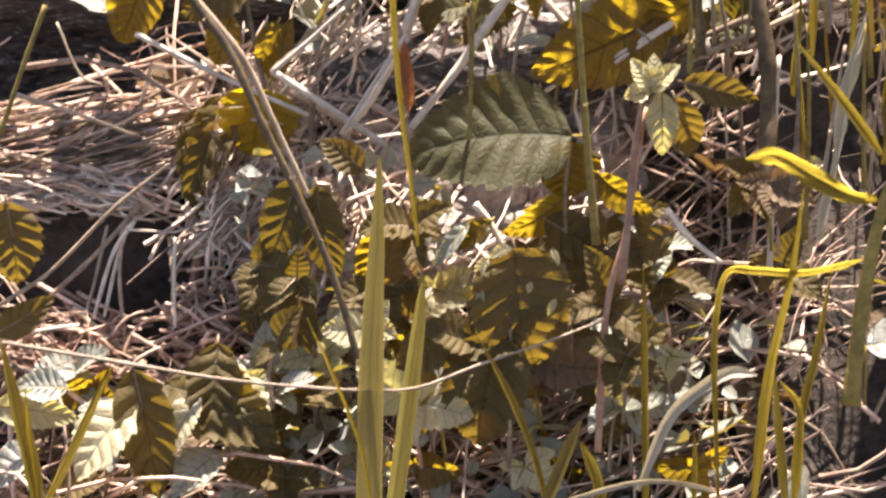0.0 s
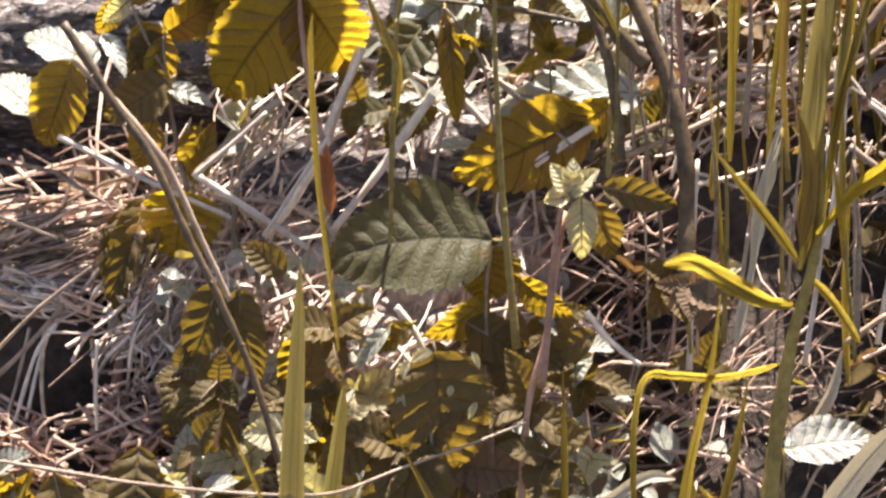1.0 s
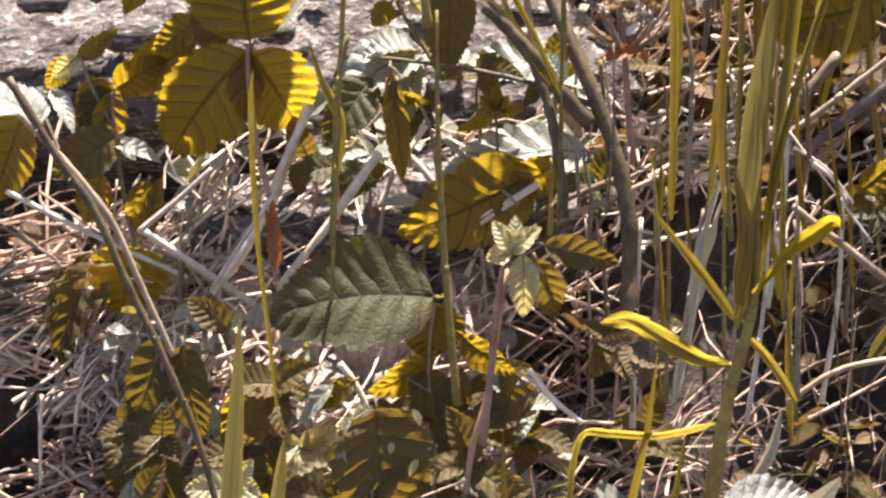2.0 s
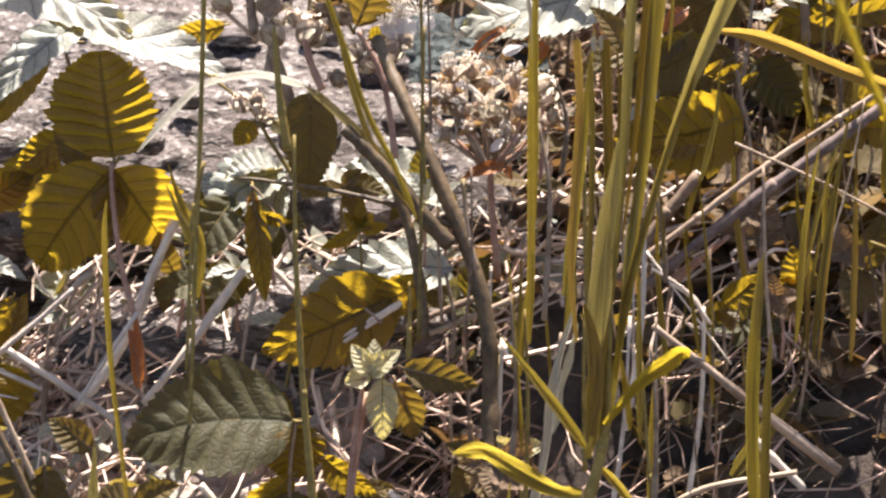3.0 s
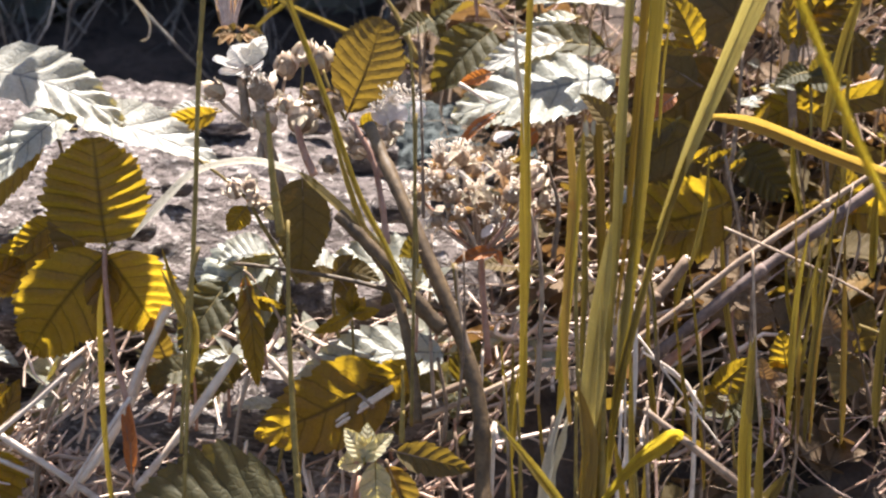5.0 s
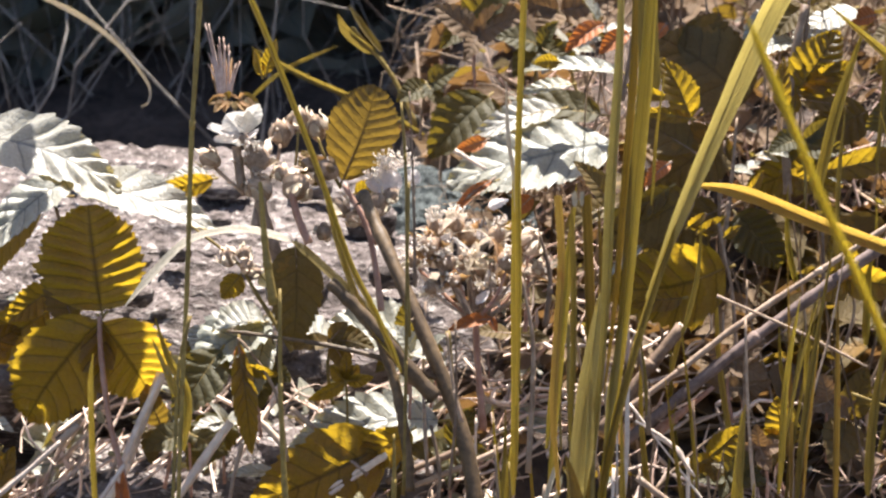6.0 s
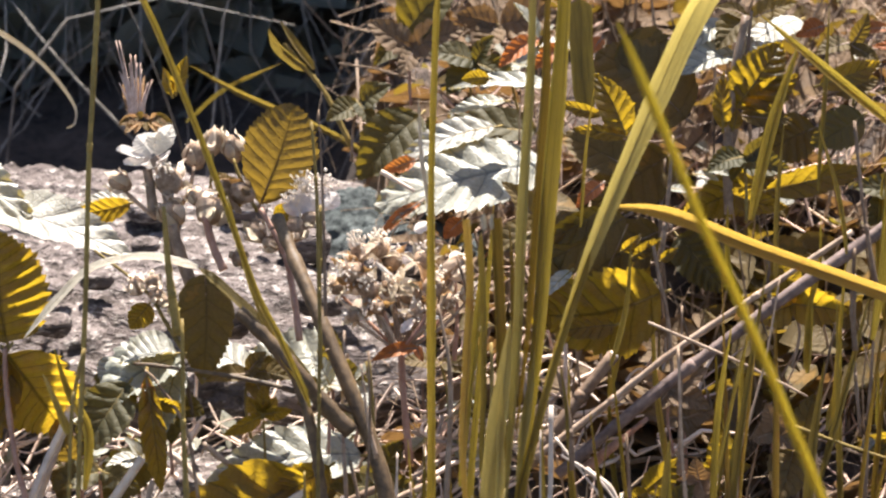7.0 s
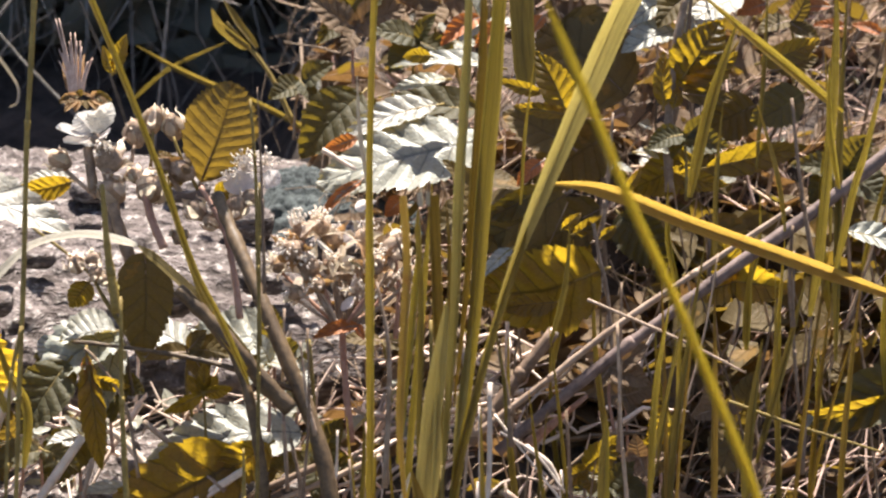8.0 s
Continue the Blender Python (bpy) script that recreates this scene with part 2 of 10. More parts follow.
# ---- builders ----
ORIGIN = {}
VIEW = Vector((0, -0.906, 0.423))  # from the plants towards the path


GROUPS = {
    "straw": "loose straws on the bank",
    "dry_stalk": "dry stalks on the bank",
    "grass_clump": "grass clumps on the bank",
    "bramble_sprig": "low bramble sprigs",
    "dead_leaf": "dead leaves on the litter",
    "twig": "twigs on the litter",
}


def thing(name, label, category, at, group=""):
    e = new(name)
    e.location = at
    e.empty_display_size = 0.01
    ORIGIN[e] = Vector(at)
    return tagged(e, label, category, group or GROUPS.get(name, ""))


def part(name, bm, material, parent, label=""):
    o = ORIGIN[parent]
    bmesh.ops.translate(bm, verts=bm.verts, vec=-o)
    for f in bm.faces:
        f.smooth = True
    me = bpy.data.meshes.new(name)
    bm.to_mesh(me)
    bm.free()
    me.materials.append(material)
    ob = new(name, me)
    ob.parent = parent
    ORIGIN[ob] = o
    return tagged(ob, label)


def spline(pts, n):
    """Catmull-Rom curve through the points, n steps a span."""
    p = [Vector(q) for q in pts]
    p = [2 * p[0] - p[1], *p, 2 * p[-1] - p[-2]]
    out = []
    for a, b, c, d in zip(p, p[1:], p[2:], p[3:]):
        for k in range(n):
            t = k / n
            out.append(0.5 * ((2 * b) + (c - a) * t + (2 * a - 5 * b + 4 * c - d) * t * t + (3 * b - a - 3 * c + d) * t**3))
    return out + [p[-2]]


def add_tube(bm, line, radius, sides=7, rough=0.0, seed=0):
    """A round stem along a line; radius(s) for s from 0 to 1."""
    rings, prev = [], None
    for k, q in enumerate(line):
        way = (line[min(k + 1, len(line) - 1)] - line[max(k - 1, 0)]).normalized()
        side = (prev - way * prev.dot(way)).normalized() if prev else way.orthogonal().normalized()
        prev, up = side, way.cross(side)
        r = radius(k / (len(line) - 1)) * (1 + rough * noise.noise(q * 260 + Vector((seed, 0, 0))))
        rings.append([bm.verts.new(q + r * (math.cos(a) * side + math.sin(a) * up)) for a in (2 * math.pi * i / sides for i in range(sides))])
    for a, b in zip(rings, rings[1:]):
        for i in range(sides):
            bm.faces.new((a[i], a[(i + 1) % sides], b[(i + 1) % sides], b[i]))
    bm.faces.new(rings[0][::-1])
    bm.faces.new(rings[-1])


def stem(parent, pts, wide, narrow, material="cane", name="stem", label="", thorns=0, joints=(), knots=True, steps=7, seed=1):
    """A stalk whose width runs from wide at the first point to narrow at the last."""
    bm = bmesh.new()
    line = spline(pts, steps)
    rnd = random.Random(seed)
    add_tube(bm, line, lambda s: 0.5 * (wide + (narrow - wide) * s), 8, 0.25 if knots else 0.1, seed)
    ob = part(name, bm, M[material], parent, label)
    for f in joints:
        k = int(f * (len(line) - 1))
        r = 0.5 * (wide + (narrow - wide) * f)
        jb = bmesh.new()
        way = (line[k + 1] - line[k]).normalized()
        add_tube(jb, [line[k] + way * h for h in (-0.0016, -0.0005, 0.0005, 0.0016)], lambda s: r * (1.03 + 0.14 * math.sin(math.pi * s)), 8)
        part("joint", jb, M[material], ob)
    for _ in range(thorns):
        k = rnd.randrange(1, len(line) - 1)
        way = (line[k + 1] - line[k - 1]).normalized()
        out = Vector((rnd.uniform(-1, 1), rnd.uniform(-1, 0.3), rnd.uniform(-0.6, 0.8)))
        out = (out - way * out.dot(way)).normalized()
        r = 0.5 * (wide + (narrow - wide) * k / len(line))
        tb = bmesh.new()
        add_tube(tb, [line[k] + out * r * 0.6, line[k] + out * (r + 0.0011) - way * 0.0003, line[k] + out * (r + 0.0022) - way * 0.0011], lambda s: 0.0006 * (1 - s) + 0.00005, 5)
        part("thorn", tb, M[material], ob)
    return ob


def blade(parent, pts, width, face=-32.0, fold=0.6, twist=0.0, tip=0.35, root=0.15, material="grass", name="blade", label="", turn=0.0, cut=False, wave=0.0, foot=0.42, seed=1):
    """A grass blade from tip to root: a keeled ribbon with lengthwise ribs. face tips its front up, turn swings it sideways, in degrees."""
    bm = bmesh.new()
    uvl = bm.loops.layers.uv.new("UVMap")
    line = spline(pts, 8)
    n, cols = len(line) - 1, (-1.0, -0.66, -0.33, 0.0, 0.33, 0.66, 1.0)
    front = Matrix.Rotation(radians(turn), 3, "Z") @ (Matrix.Rotation(radians(-face), 3, "X") @ VIEW)
    rows, mids = [], []
    for k, q in enumerate(line):
        s = k / n
        way = (line[min(k + 1, n)] - line[max(k - 1, 0)]).normalized()
        nor = (front - way * front.dot(way)).normalized()
        nor = Matrix.Rotation(radians(twist) * (s - 0.5), 3, way) @ nor
        across = way.cross(nor)
        w = 0.5 * width * min(1.0, (0.04 + s / tip) ** 0.75 if not cut else 1.0) * min(1.0, foot + (1 - foot) * (1 - s) / root)
        row = []
        for u in cols:
            lift = fold * abs(u) * w + wave * w * math.sin(14 * s + 5 * u + seed) * abs(u)
            ragged = (0.0016 * noise.noise(Vector((u * 5, seed, 0))) if cut and k == 0 else 0.0)
            row.append(bm.verts.new(q + across * (u * w * (1 + 0.06 * noise.noise(q * 120))) + nor * (lift + 0.00012 * math.sin(u * 19)) + way * ragged))
        rows.append(row)
        mids.append(q - nor * 0.0001)
    for k in range(n):
        for i in range(len(cols) - 1):
            f = bm.faces.new((rows[k][i], rows[k][i + 1], rows[k + 1][i + 1], rows[k + 1][i]))
            for l, (kk, ii) in zip(f.loops, ((k, i), (k, i + 1), (k + 1, i + 1), (k + 1, i))):
                l[uvl].uv = (kk / n, (cols[ii] + 1) / 2)
    ob = part(name, bm, M[material], parent, label)
    if width > 0.0014:
        rb = bmesh.new()
        add_tube(rb, mids, lambda s: 0.00012 * min(1.0, 0.2 + 3 * s), 5)
        part("midrib", rb, M[material], ob)
    return ob


def leaflet(parent, base, tip, width, face=0.0, turn=0.0, fold=0.25, curl=0.15, sag=0.1, teeth=13, pleat=1.0, shape=0.42, material="leaf", name="leaflet", label="", stalk=True, full=0.72, ribs=0, seed=1):
    """A toothed, pleated leaflet from its base to its tip. face tips its front up, turn swings it sideways, in degrees."""
    bm = bmesh.new()
    uvl = bm.loops.layers.uv.new("UVMap")
    base, tip = Vector(base), Vector(tip)
    axis = tip - base
    length = axis.length
    axis.normalize()
    front = Matrix.Rotation(radians(turn), 3, "Z") @ (Matrix.Rotation(radians(-face), 3, "X") @ VIEW)
    nor = (front - axis * front.dot(axis)).normalized()
    across = axis.cross(nor)
    rnd = random.Random(seed)
    per = max(4, -(-54 // teeth))
    n, half = teeth * per, 7 if width > 0.012 else 4
    veins, bias = ribs or rnd.choice((6.0, 7.0, 8.0)), rnd.uniform(-0.05, 0.05)
    pleat *= 1.1 if width > 0.02 else 0.85
    rows, size_of = [], [rnd.uniform(0.3, 1.25) for _ in range(teeth + 2)]
    for k in range(n + 1):
        tooth = (k % per) / per
        row = []
        for i in range(-half, half + 1):
            u = i / half
            # rows run along the side veins, slanting towards the tip
            s = k / n + 0.8 * abs(u) * (k / n) * (1 - k / n)
            # an egg shape, widest before the middle, drawn out to a point
            g = s ** (math.log(0.5) / math.log(shape))
            w = 0.5 * width * (max(0.0, math.sin(math.pi * g)) ** full) * (1 - 0.12 * s)
            centre = base + axis * (s * length) + nor * (length * (sag * 4 * s * (1 - s) * 0.5 - curl * s * s)) + across * (length * bias * math.sin(math.pi * s))
            edge = max(0.0, abs(u) - 0.72) / 0.28
            reach = 1 + edge * (0.17 * size_of[k // per + (1 if u > 0 else 0)] * (tooth - 0.4) + 0.13 * noise.noise(Vector((s * 7, u, seed))))
            phase = k / n * veins
            ridge = abs((phase % 1.0) - 0.5) * 2
            lift = w * fold * abs(u) ** 1.2 - pleat * (0.065 + 0.05 * noise.noise(Vector((s * 3, u * 2, seed * 0.7)))) * width * (1 - ridge) ** 1.4 * min(1.0, abs(u) * 3) * (1 - 0.4 * edge) - (0.02 * width if i == 0 else 0)
            lift += 0.055 * width * noise.noise(Vector((s * 2.6, u * 1.5, seed * 1.7))) * (0.25 + abs(u)) + 0.007 * width * noise.noise(Vector((s * 14, u * 6, seed * 2.3)))
            row.append(bm.verts.new(centre + across * (u * w * reach) + nor * lift + axis * (edge * 0.02 * length * (tooth - 0.2))))
        rows.append(row)
    for k in range(n):
        for i in range(2 * half):
            f = bm.faces.new((rows[k][i], rows[k][i + 1], rows[k + 1][i + 1], rows[k + 1][i]))
            for l, (kk, ii) in zip(f.loops, ((k, i), (k, i + 1), (k + 1, i + 1), (k + 1, i))):
                l[uvl].uv = (kk / n * veins / 8 + 0.4 * abs(ii / half - 1), ii / (2 * half))
    ob = part(name, bm, M[material], parent, label)
    if stalk:
        rib = bmesh.new()
        line = [base - axis * length * 0.09 - nor * length * 0.02] + [base + axis * (s * length) + nor * (length * (sag * 2 * s * (1 - s) - curl * s * s) - 0.03 * width) + across * (length * bias * math.sin(math.pi * s)) for s in (0.0, 0.2, 0.4, 0.6, 0.8)]
        add_tube(rib, line, lambda s: 0.0005 * (1.15 - s), 5)
        part("midrib", rib, M["cane" if material in ("leaf_brown_shaded", "leaf_dry", "leaf_red") else "stem_olive"], ob)
    return ob


def sepal(parent, at, axis, out, length, width, bend, material="sepal"):
    """One pointed sepal: it starts at the foot of a bud, hugs it and bends outwards by the given amount."""
    bm = bmesh.new()
    uvl = bm.loops.layers.uv.new("UVMap")
    over = axis.cross(out)
    rows = []
    for k in range(7):
        s = k / 6
        c = at + axis * length * s * (1 - 0.62 * bend * s) + out * length * (0.10 + 0.30 * math.sin(math.pi * min(1.0, s * 1.25)) * (1 - 0.5 * bend) + bend * 0.75 * s * s)
        w = 0.5 * width * (math.sin(math.pi * (0.18 + 0.5 * s)) if s < 0.62 else (1 - s) / 0.38 * 0.86) + 0.00006
        rows.append([bm.verts.new(c + over * (u * w) + (out - axis * bend) * (w * 0.4 * (1 - u * u))) for u in (-1.0, -0.5, 0.0, 0.5, 1.0)])
    for k, (p, q) in enumerate(zip(rows, rows[1:])):
        for i in range(4):
            f = bm.faces.new((p[i], p[i + 1], q[i + 1], q[i]))
            for l, (kk, ii) in zip(f.loops, ((k, i), (k, i + 1), (k + 1, i + 1), (k + 1, i))):
                l[uvl].uv = (kk / 6, ii / 4)
    return part("sepal", bm, M[material], parent)


def bud(parent, at, size, axis=(0, 0, 1), opening=0.3, seed=1, name="bud", cover="sepal", body="bud"):
    """A round downy bud with five pointed sepals round it, closed (0) to bent right back (1)."""
    rnd = random.Random(seed)
    at, axis = Vector(at), Vector(axis).normalized()
    side = axis.orthogonal().normalized()
    up = axis.cross(side)
    bm = bmesh.new()
    rings = []
    for k in range(9):
        s = k / 8
        r = size * 0.47 * math.sin(math.pi * (0.10 + 0.84 * s)) ** 0.75
        rings.append([bm.verts.new(at + axis * (size * (s - 0.45) * (1.35 - 0.45 * min(opening, 1.0))) + r * (1 + 0.10 * rnd.uniform(-1, 1)) * (math.cos(a) * side + math.sin(a) * up)) for a in (2 * math.pi * i / 12 for i in range(12))])
    for a, b in zip(rings, rings[1:]):
        for i in range(12):
            bm.faces.new((a[i], a[(i + 1) % 12], b[(i + 1) % 12], b[i]))
    bm.faces.new(rings[0][::-1])
    bm.faces.new(rings[-1])
    ob = part(name, bm, M[body], parent)
    for j in range(5):
        a = 2 * math.pi * j / 5 + rnd.uniform(-0.25, 0.25)
        sepal(ob, at - axis * size * 0.38, axis, math.cos(a) * side + math.sin(a) * up, size * rnd.uniform(1.2, 1.55), size * rnd.uniform(0.36, 0.5), min(1.2, max(0.0, opening + rnd.uniform(-0.15, 0.25))), cover)
    return ob


def petal(parent, base, tip, width, face=0.0, turn=0.0, seed=1):
    return leaflet(parent, base, tip, width, face, turn, fold=0.3, curl=-0.1, sag=-0.1, teeth=5, pleat=0.3, shape=0.6, material="petal", name="petal", stalk=False, seed=seed)


def stamens(parent, at, size, count, axis=(0, 0, 1), spread=0.7, seed=1):
    """A tuft of fine dry filaments with pale anthers."""
    rnd = random.Random(seed)
    at, axis = Vector(at), Vector(axis).normalized()
    bm = bmesh.new()
    for _ in range(count):
        way = (axis + spread * Vector((rnd.uniform(-1, 1), rnd.uniform(-1, 1), rnd.uniform(-1, 1)))).normalized()
        end = at + way * size * rnd.uniform(0.6, 1.0)
        add_tube(bm, [at + way * size * 0.1, (at + end) / 2 + Vector((rnd.uniform(-1, 1), 0, rnd.uniform(-1, 1))) * size * 0.05, end], lambda s: 0.00013, 3)
        m = Matrix.Translation(end) @ Matrix.Diagonal((1, 1, 1.4, 1))
        bmesh.ops.create_icosphere(bm, subdivisions=1, radius=rnd.uniform(0.0003, 0.00055), matrix=m)
    return part("stamen_tuft", bm, M["anther"], parent)


STALK_LABELS = {
    "straw_white": "single bleached dry straw on the bank",
    "straw": "single dry beige straw stem on the bank",
    "twig": "weathered grey-brown stalk among the litter",
    "stem_olive": "olive stalk standing among the dry stems",
    "cane": "thin brown dead stalk standing on the bank",
    "cane_pink": "thin reddish dead stalk standing on the bank",
}


def stalk(name, material, pts, wide, narrow, seed):
    """A single straw or stalk that is a thing of its own."""
    ob = thing(name, STALK_LABELS[material], "straw" if name == "straw" else "stalk", pts[0])
    stem(ob, pts, wide, narrow, material=material, name="stalk", joints=(0.4,) if name == "dry_stalk" else (), seed=seed)
    return ob


def grass(label, pts, width, **shape):
    """A single grass blade that is a thing of its own, rooted at its last point."""
    ob = thing("grass_plant", label, "grass", pts[-1])
    blade(ob, pts, width, **shape)
    return ob


SPRIG_LABELS = {
    "leaf": "low bramble sprig with backlit yellow-green leaves",
    "leaf_brown_shaded": "low bramble sprig with dull brown, shade-coloured leaves",
    "leaf_white_sunlit": "low bramble sprig with pale sunlit leaves",
    "leaf_dry": "withered sprig with dead brown leaves",
    "leaf_pale": "low sprig with downy pale leaves",
    "leaf_dark": "low bramble sprig with dull dark-green leaves",
}
SPRIG_FACE = {"leaf": -22, "leaf_brown_shaded": 32, "leaf_white_sunlit": 53, "leaf_dry": 12, "leaf_pale": 18, "leaf_dark": 22}


def sprig(at, material, leaves, size, seed):
    """A short stem in the litter that carries a few leaflets spread round its top."""
    rnd = random.Random(seed)
    at = Vector(at)
    ob = thing("bramble_sprig", SPRIG_LABELS[material], "bramble", at)
    top = at + Vector((rnd.uniform(-0.002, 0.002), 0.0053, 0.0115))
    stem(ob, [at - Vector((rnd.uniform(-0.0025, 0.0025), 0.0045, 0.0096)), at + Vector((rnd.uniform(-0.0018, 0.0018), 0.0009, 0.0019)), top], 0.0014, 0.0009, material=rnd.choice(("stem_olive", "cane", "cane_pink")), seed=seed)
    swing = rnd.uniform(0, 6.28)
    for k in range(leaves):
        a = swing + 6.28 * k / leaves + rnd.uniform(-0.5, 0.5)
        way = Vector((math.cos(a), -0.45 + 0.45 * math.sin(a), 0.15 + 0.55 * math.sin(a) + (0.2 if material == "leaf_white_sunlit" else -0.1))).normalized()
        long = size * rnd.uniform(0.65, 1.3)
        leaflet(ob, top + Vector((rnd.uniform(-1, 1), 0, rnd.uniform(-1, 1))) * 0.001, top + way * long, long * rnd.uniform(0.5, 0.85), SPRIG_FACE[material] + rnd.uniform(-9, 9), rnd.uniform(-28, 28), fold=rnd.uniform(0.15, 0.45), teeth=9, pleat=0.55, material=material, seed=seed + k + 1)
    return ob


# ---- ground, rock and litter ----
PROFILE_Y = (-60.0, 0.3, 0.70, 0.76, 0.85, 0.95, 1.04, 1.25, 1.5, 2.2, 60.0)
PROFILE_Z = (-0.30, 0.00, 0.025, 0.062, 0.137, 0.185, 0.225, 0.245, 0.25, 0.28, 0.60)


HOLLOWS = ((-0.270, 0.803, 0.026, 0.045), (-0.224, 0.793, 0.026, 0.045), (-0.225, 0.795, 0.030, 0.04), (-0.193, 0.828, 0.016, 0.02), (-0.280, 0.862, 0.042, 0.045), (-0.160, 0.872, 0.024, 0.03), (-0.252, 0.798, 0.018, 0.03), (0.150, 0.935, 0.016, 0.025), (0.148, 0.846, 0.010, 0.02), (0.082, 0.878, 0.012, 0.02), (0.045, 0.752, 0.022, 0.02))


def ground_height(x, y):
    away = min(1.0, max(0.0, abs(x) - 0.5) / 0.8)
    z = float(np.interp(y + away * 0.55 * noise.noise(Vector((x * 0.9, 4, 0))), PROFILE_Y, PROFILE_Z))
    far = min(1.0, max(0.0, math.hypot(x, y - 1.0) - 0.8) / 1.5)
    z += far * (0.16 * noise.noise(Vector((x * 0.45, y * 0.45, 1))) + 0.05 * noise.noise(Vector((x * 1.7, y * 1.7, 2))) - 0.04)
    near = max(0.0, 1 - abs(y - 1.0) / 1.2) * max(0.0, 1 - abs(x) / 1.5)
    z += near * (0.022 * noise.noise(Vector((x * 9, y * 9, 3))) + 0.008 * noise.noise(Vector((x * 40, y * 40, 7))))
    if -0.45 < x < 0.0 and 0.865 < y < 1.5:
        z -= 0.11 * min(1.0, (y - 0.865) / 0.05) * min(1.0, -x / 0.05, (x + 0.45) / 0.05)
    for hx, hy, r, deep in HOLLOWS:
        z -= deep * max(0.0, 1 - math.hypot(x - hx, (y - hy) * 1.2) / r) ** 0.7
    return z


def spread_axis(centre, fine, count, far):
    """Places along an axis: close together near the centre, wider apart out to the far end."""
    k = np.linspace(-1, 1, count)
    return centre + fine * k + (far - fine) * np.sign(k) * np.abs(k) ** 15


gx, gy = spread_axis(0.0, 0.6, 161, 60.0), spread_axis(1.0, 0.6, 161, 60.0)
verts = [(float(x), float(y), ground_height(x, y)) for y in gy for x in gx]
faces = [(j * 161 + i, j * 161 + i + 1, (j + 1) * 161 + i + 1, (j + 1) * 161 + i) for j in range(160) for i in range(160)]
me = bpy.data.meshes.new("ground")
me.from_pydata(verts, [], faces)
me.materials.append(M["soil"])
me.shade_smooth()
tagged(new("ground", me), "dark crumbly soil of a bank under straw and brambles", "ground", kind="structure")


def rock(name, label, at, size, material, rough, seed, overhang=0.0, cells=70, group=""):
    """A weathered stone: a box-like lump with pitted, layered faces."""
    bm = bmesh.new()
    rnd = Vector((seed * 3.1, seed * 1.7, seed * 0.9))
    grid = []
    for j in range(cells + 1):
        row = []
        for i in range(2 * cells):
            a, b = 2 * math.pi * i / (2 * cells), math.pi * (j / cells - 0.5)
            d = Vector((math.cos(a) * math.cos(b), math.sin(a) * math.cos(b), math.sin(b)))
            # a rounded block: the sphere pushed towards a box
            k = (abs(d.x) ** 4 + abs(d.y) ** 4 + abs(d.z) ** 4) ** -0.25
            p = Vector((d.x * size[0], d.y * size[1], d.z * size[2])) * k
            q = p + rnd
            h = 0.009 * noise.noise(q * 9) + 0.0045 * noise.noise(q * 28) + 0.0035 * noise.noise(q * 85) * (1 + noise.noise(q * 20)) + 0.003 * noise.noise(q * 220)
            h += 0.004 * abs(noise.noise(Vector((q.x * 26, q.y * 26, q.z * 120))))
            if overhang and p.y < 0:
                p.y *= 1 - overhang * min(1.0, max(0.0, (0.06 - p.z) / 0.05))
            p += d * h * rough
            row.append(bm.verts.new(Vector(at) + p))
        grid.append(row)
    for j in range(cells):
        for i in range(2 * cells):
            i2 = (i + 1) % (2 * cells)
            bm.faces.new((grid[j][i], grid[j][i2], grid[j + 1][i2], grid[j + 1][i]))
    bmesh.ops.remove_doubles(bm, verts=bm.verts, dist=1e-6)
    for f in bm.faces:
        f.smooth = True
    me = bpy.data.meshes.new(name)
    bm.to_mesh(me)
    bm.free()
    me.materials.append(M[material])
    return tagged(new(name, me), label, "rock", group)


rock("boulder", "weathered pinkish-grey boulder with pitted top, sunk in the bank", (-0.19, 1.02, 0.125), (0.235, 0.125, 0.088), "rock", 1.0, 4, overhang=0.32, cells=210)
rock("stone", "pale grey stone forming a low shelf under the boulder", (-0.052, 0.873, 0.150), (0.045, 0.028, 0.030), "rock", 0.5, 17, cells=60)
rock("stone", "blue-grey mossy stone lying beside the boulder", (0.0, 1.04, 0.175), (0.04, 0.04, 0.046), "stone_blue", 1.0, 9, cells=90)
rock("stone", "pale weathered stone below the boulder, half under straw", (-0.122, 0.874, 0.142), (0.042, 0.026, 0.024), "rock", 0.6, 23, cells=60)
rock("stone", "small pale stone at the foot of the boulder", (-0.088, 0.846, 0.128), (0.03, 0.02, 0.02), "rock", 0.5, 29, cells=40)
rock("stone", "dark stone sunk in the bank under loose straw", (-0.16, 0.845, 0.075), (0.045, 0.03, 0.035), "stone_blue", 0.5, 12)


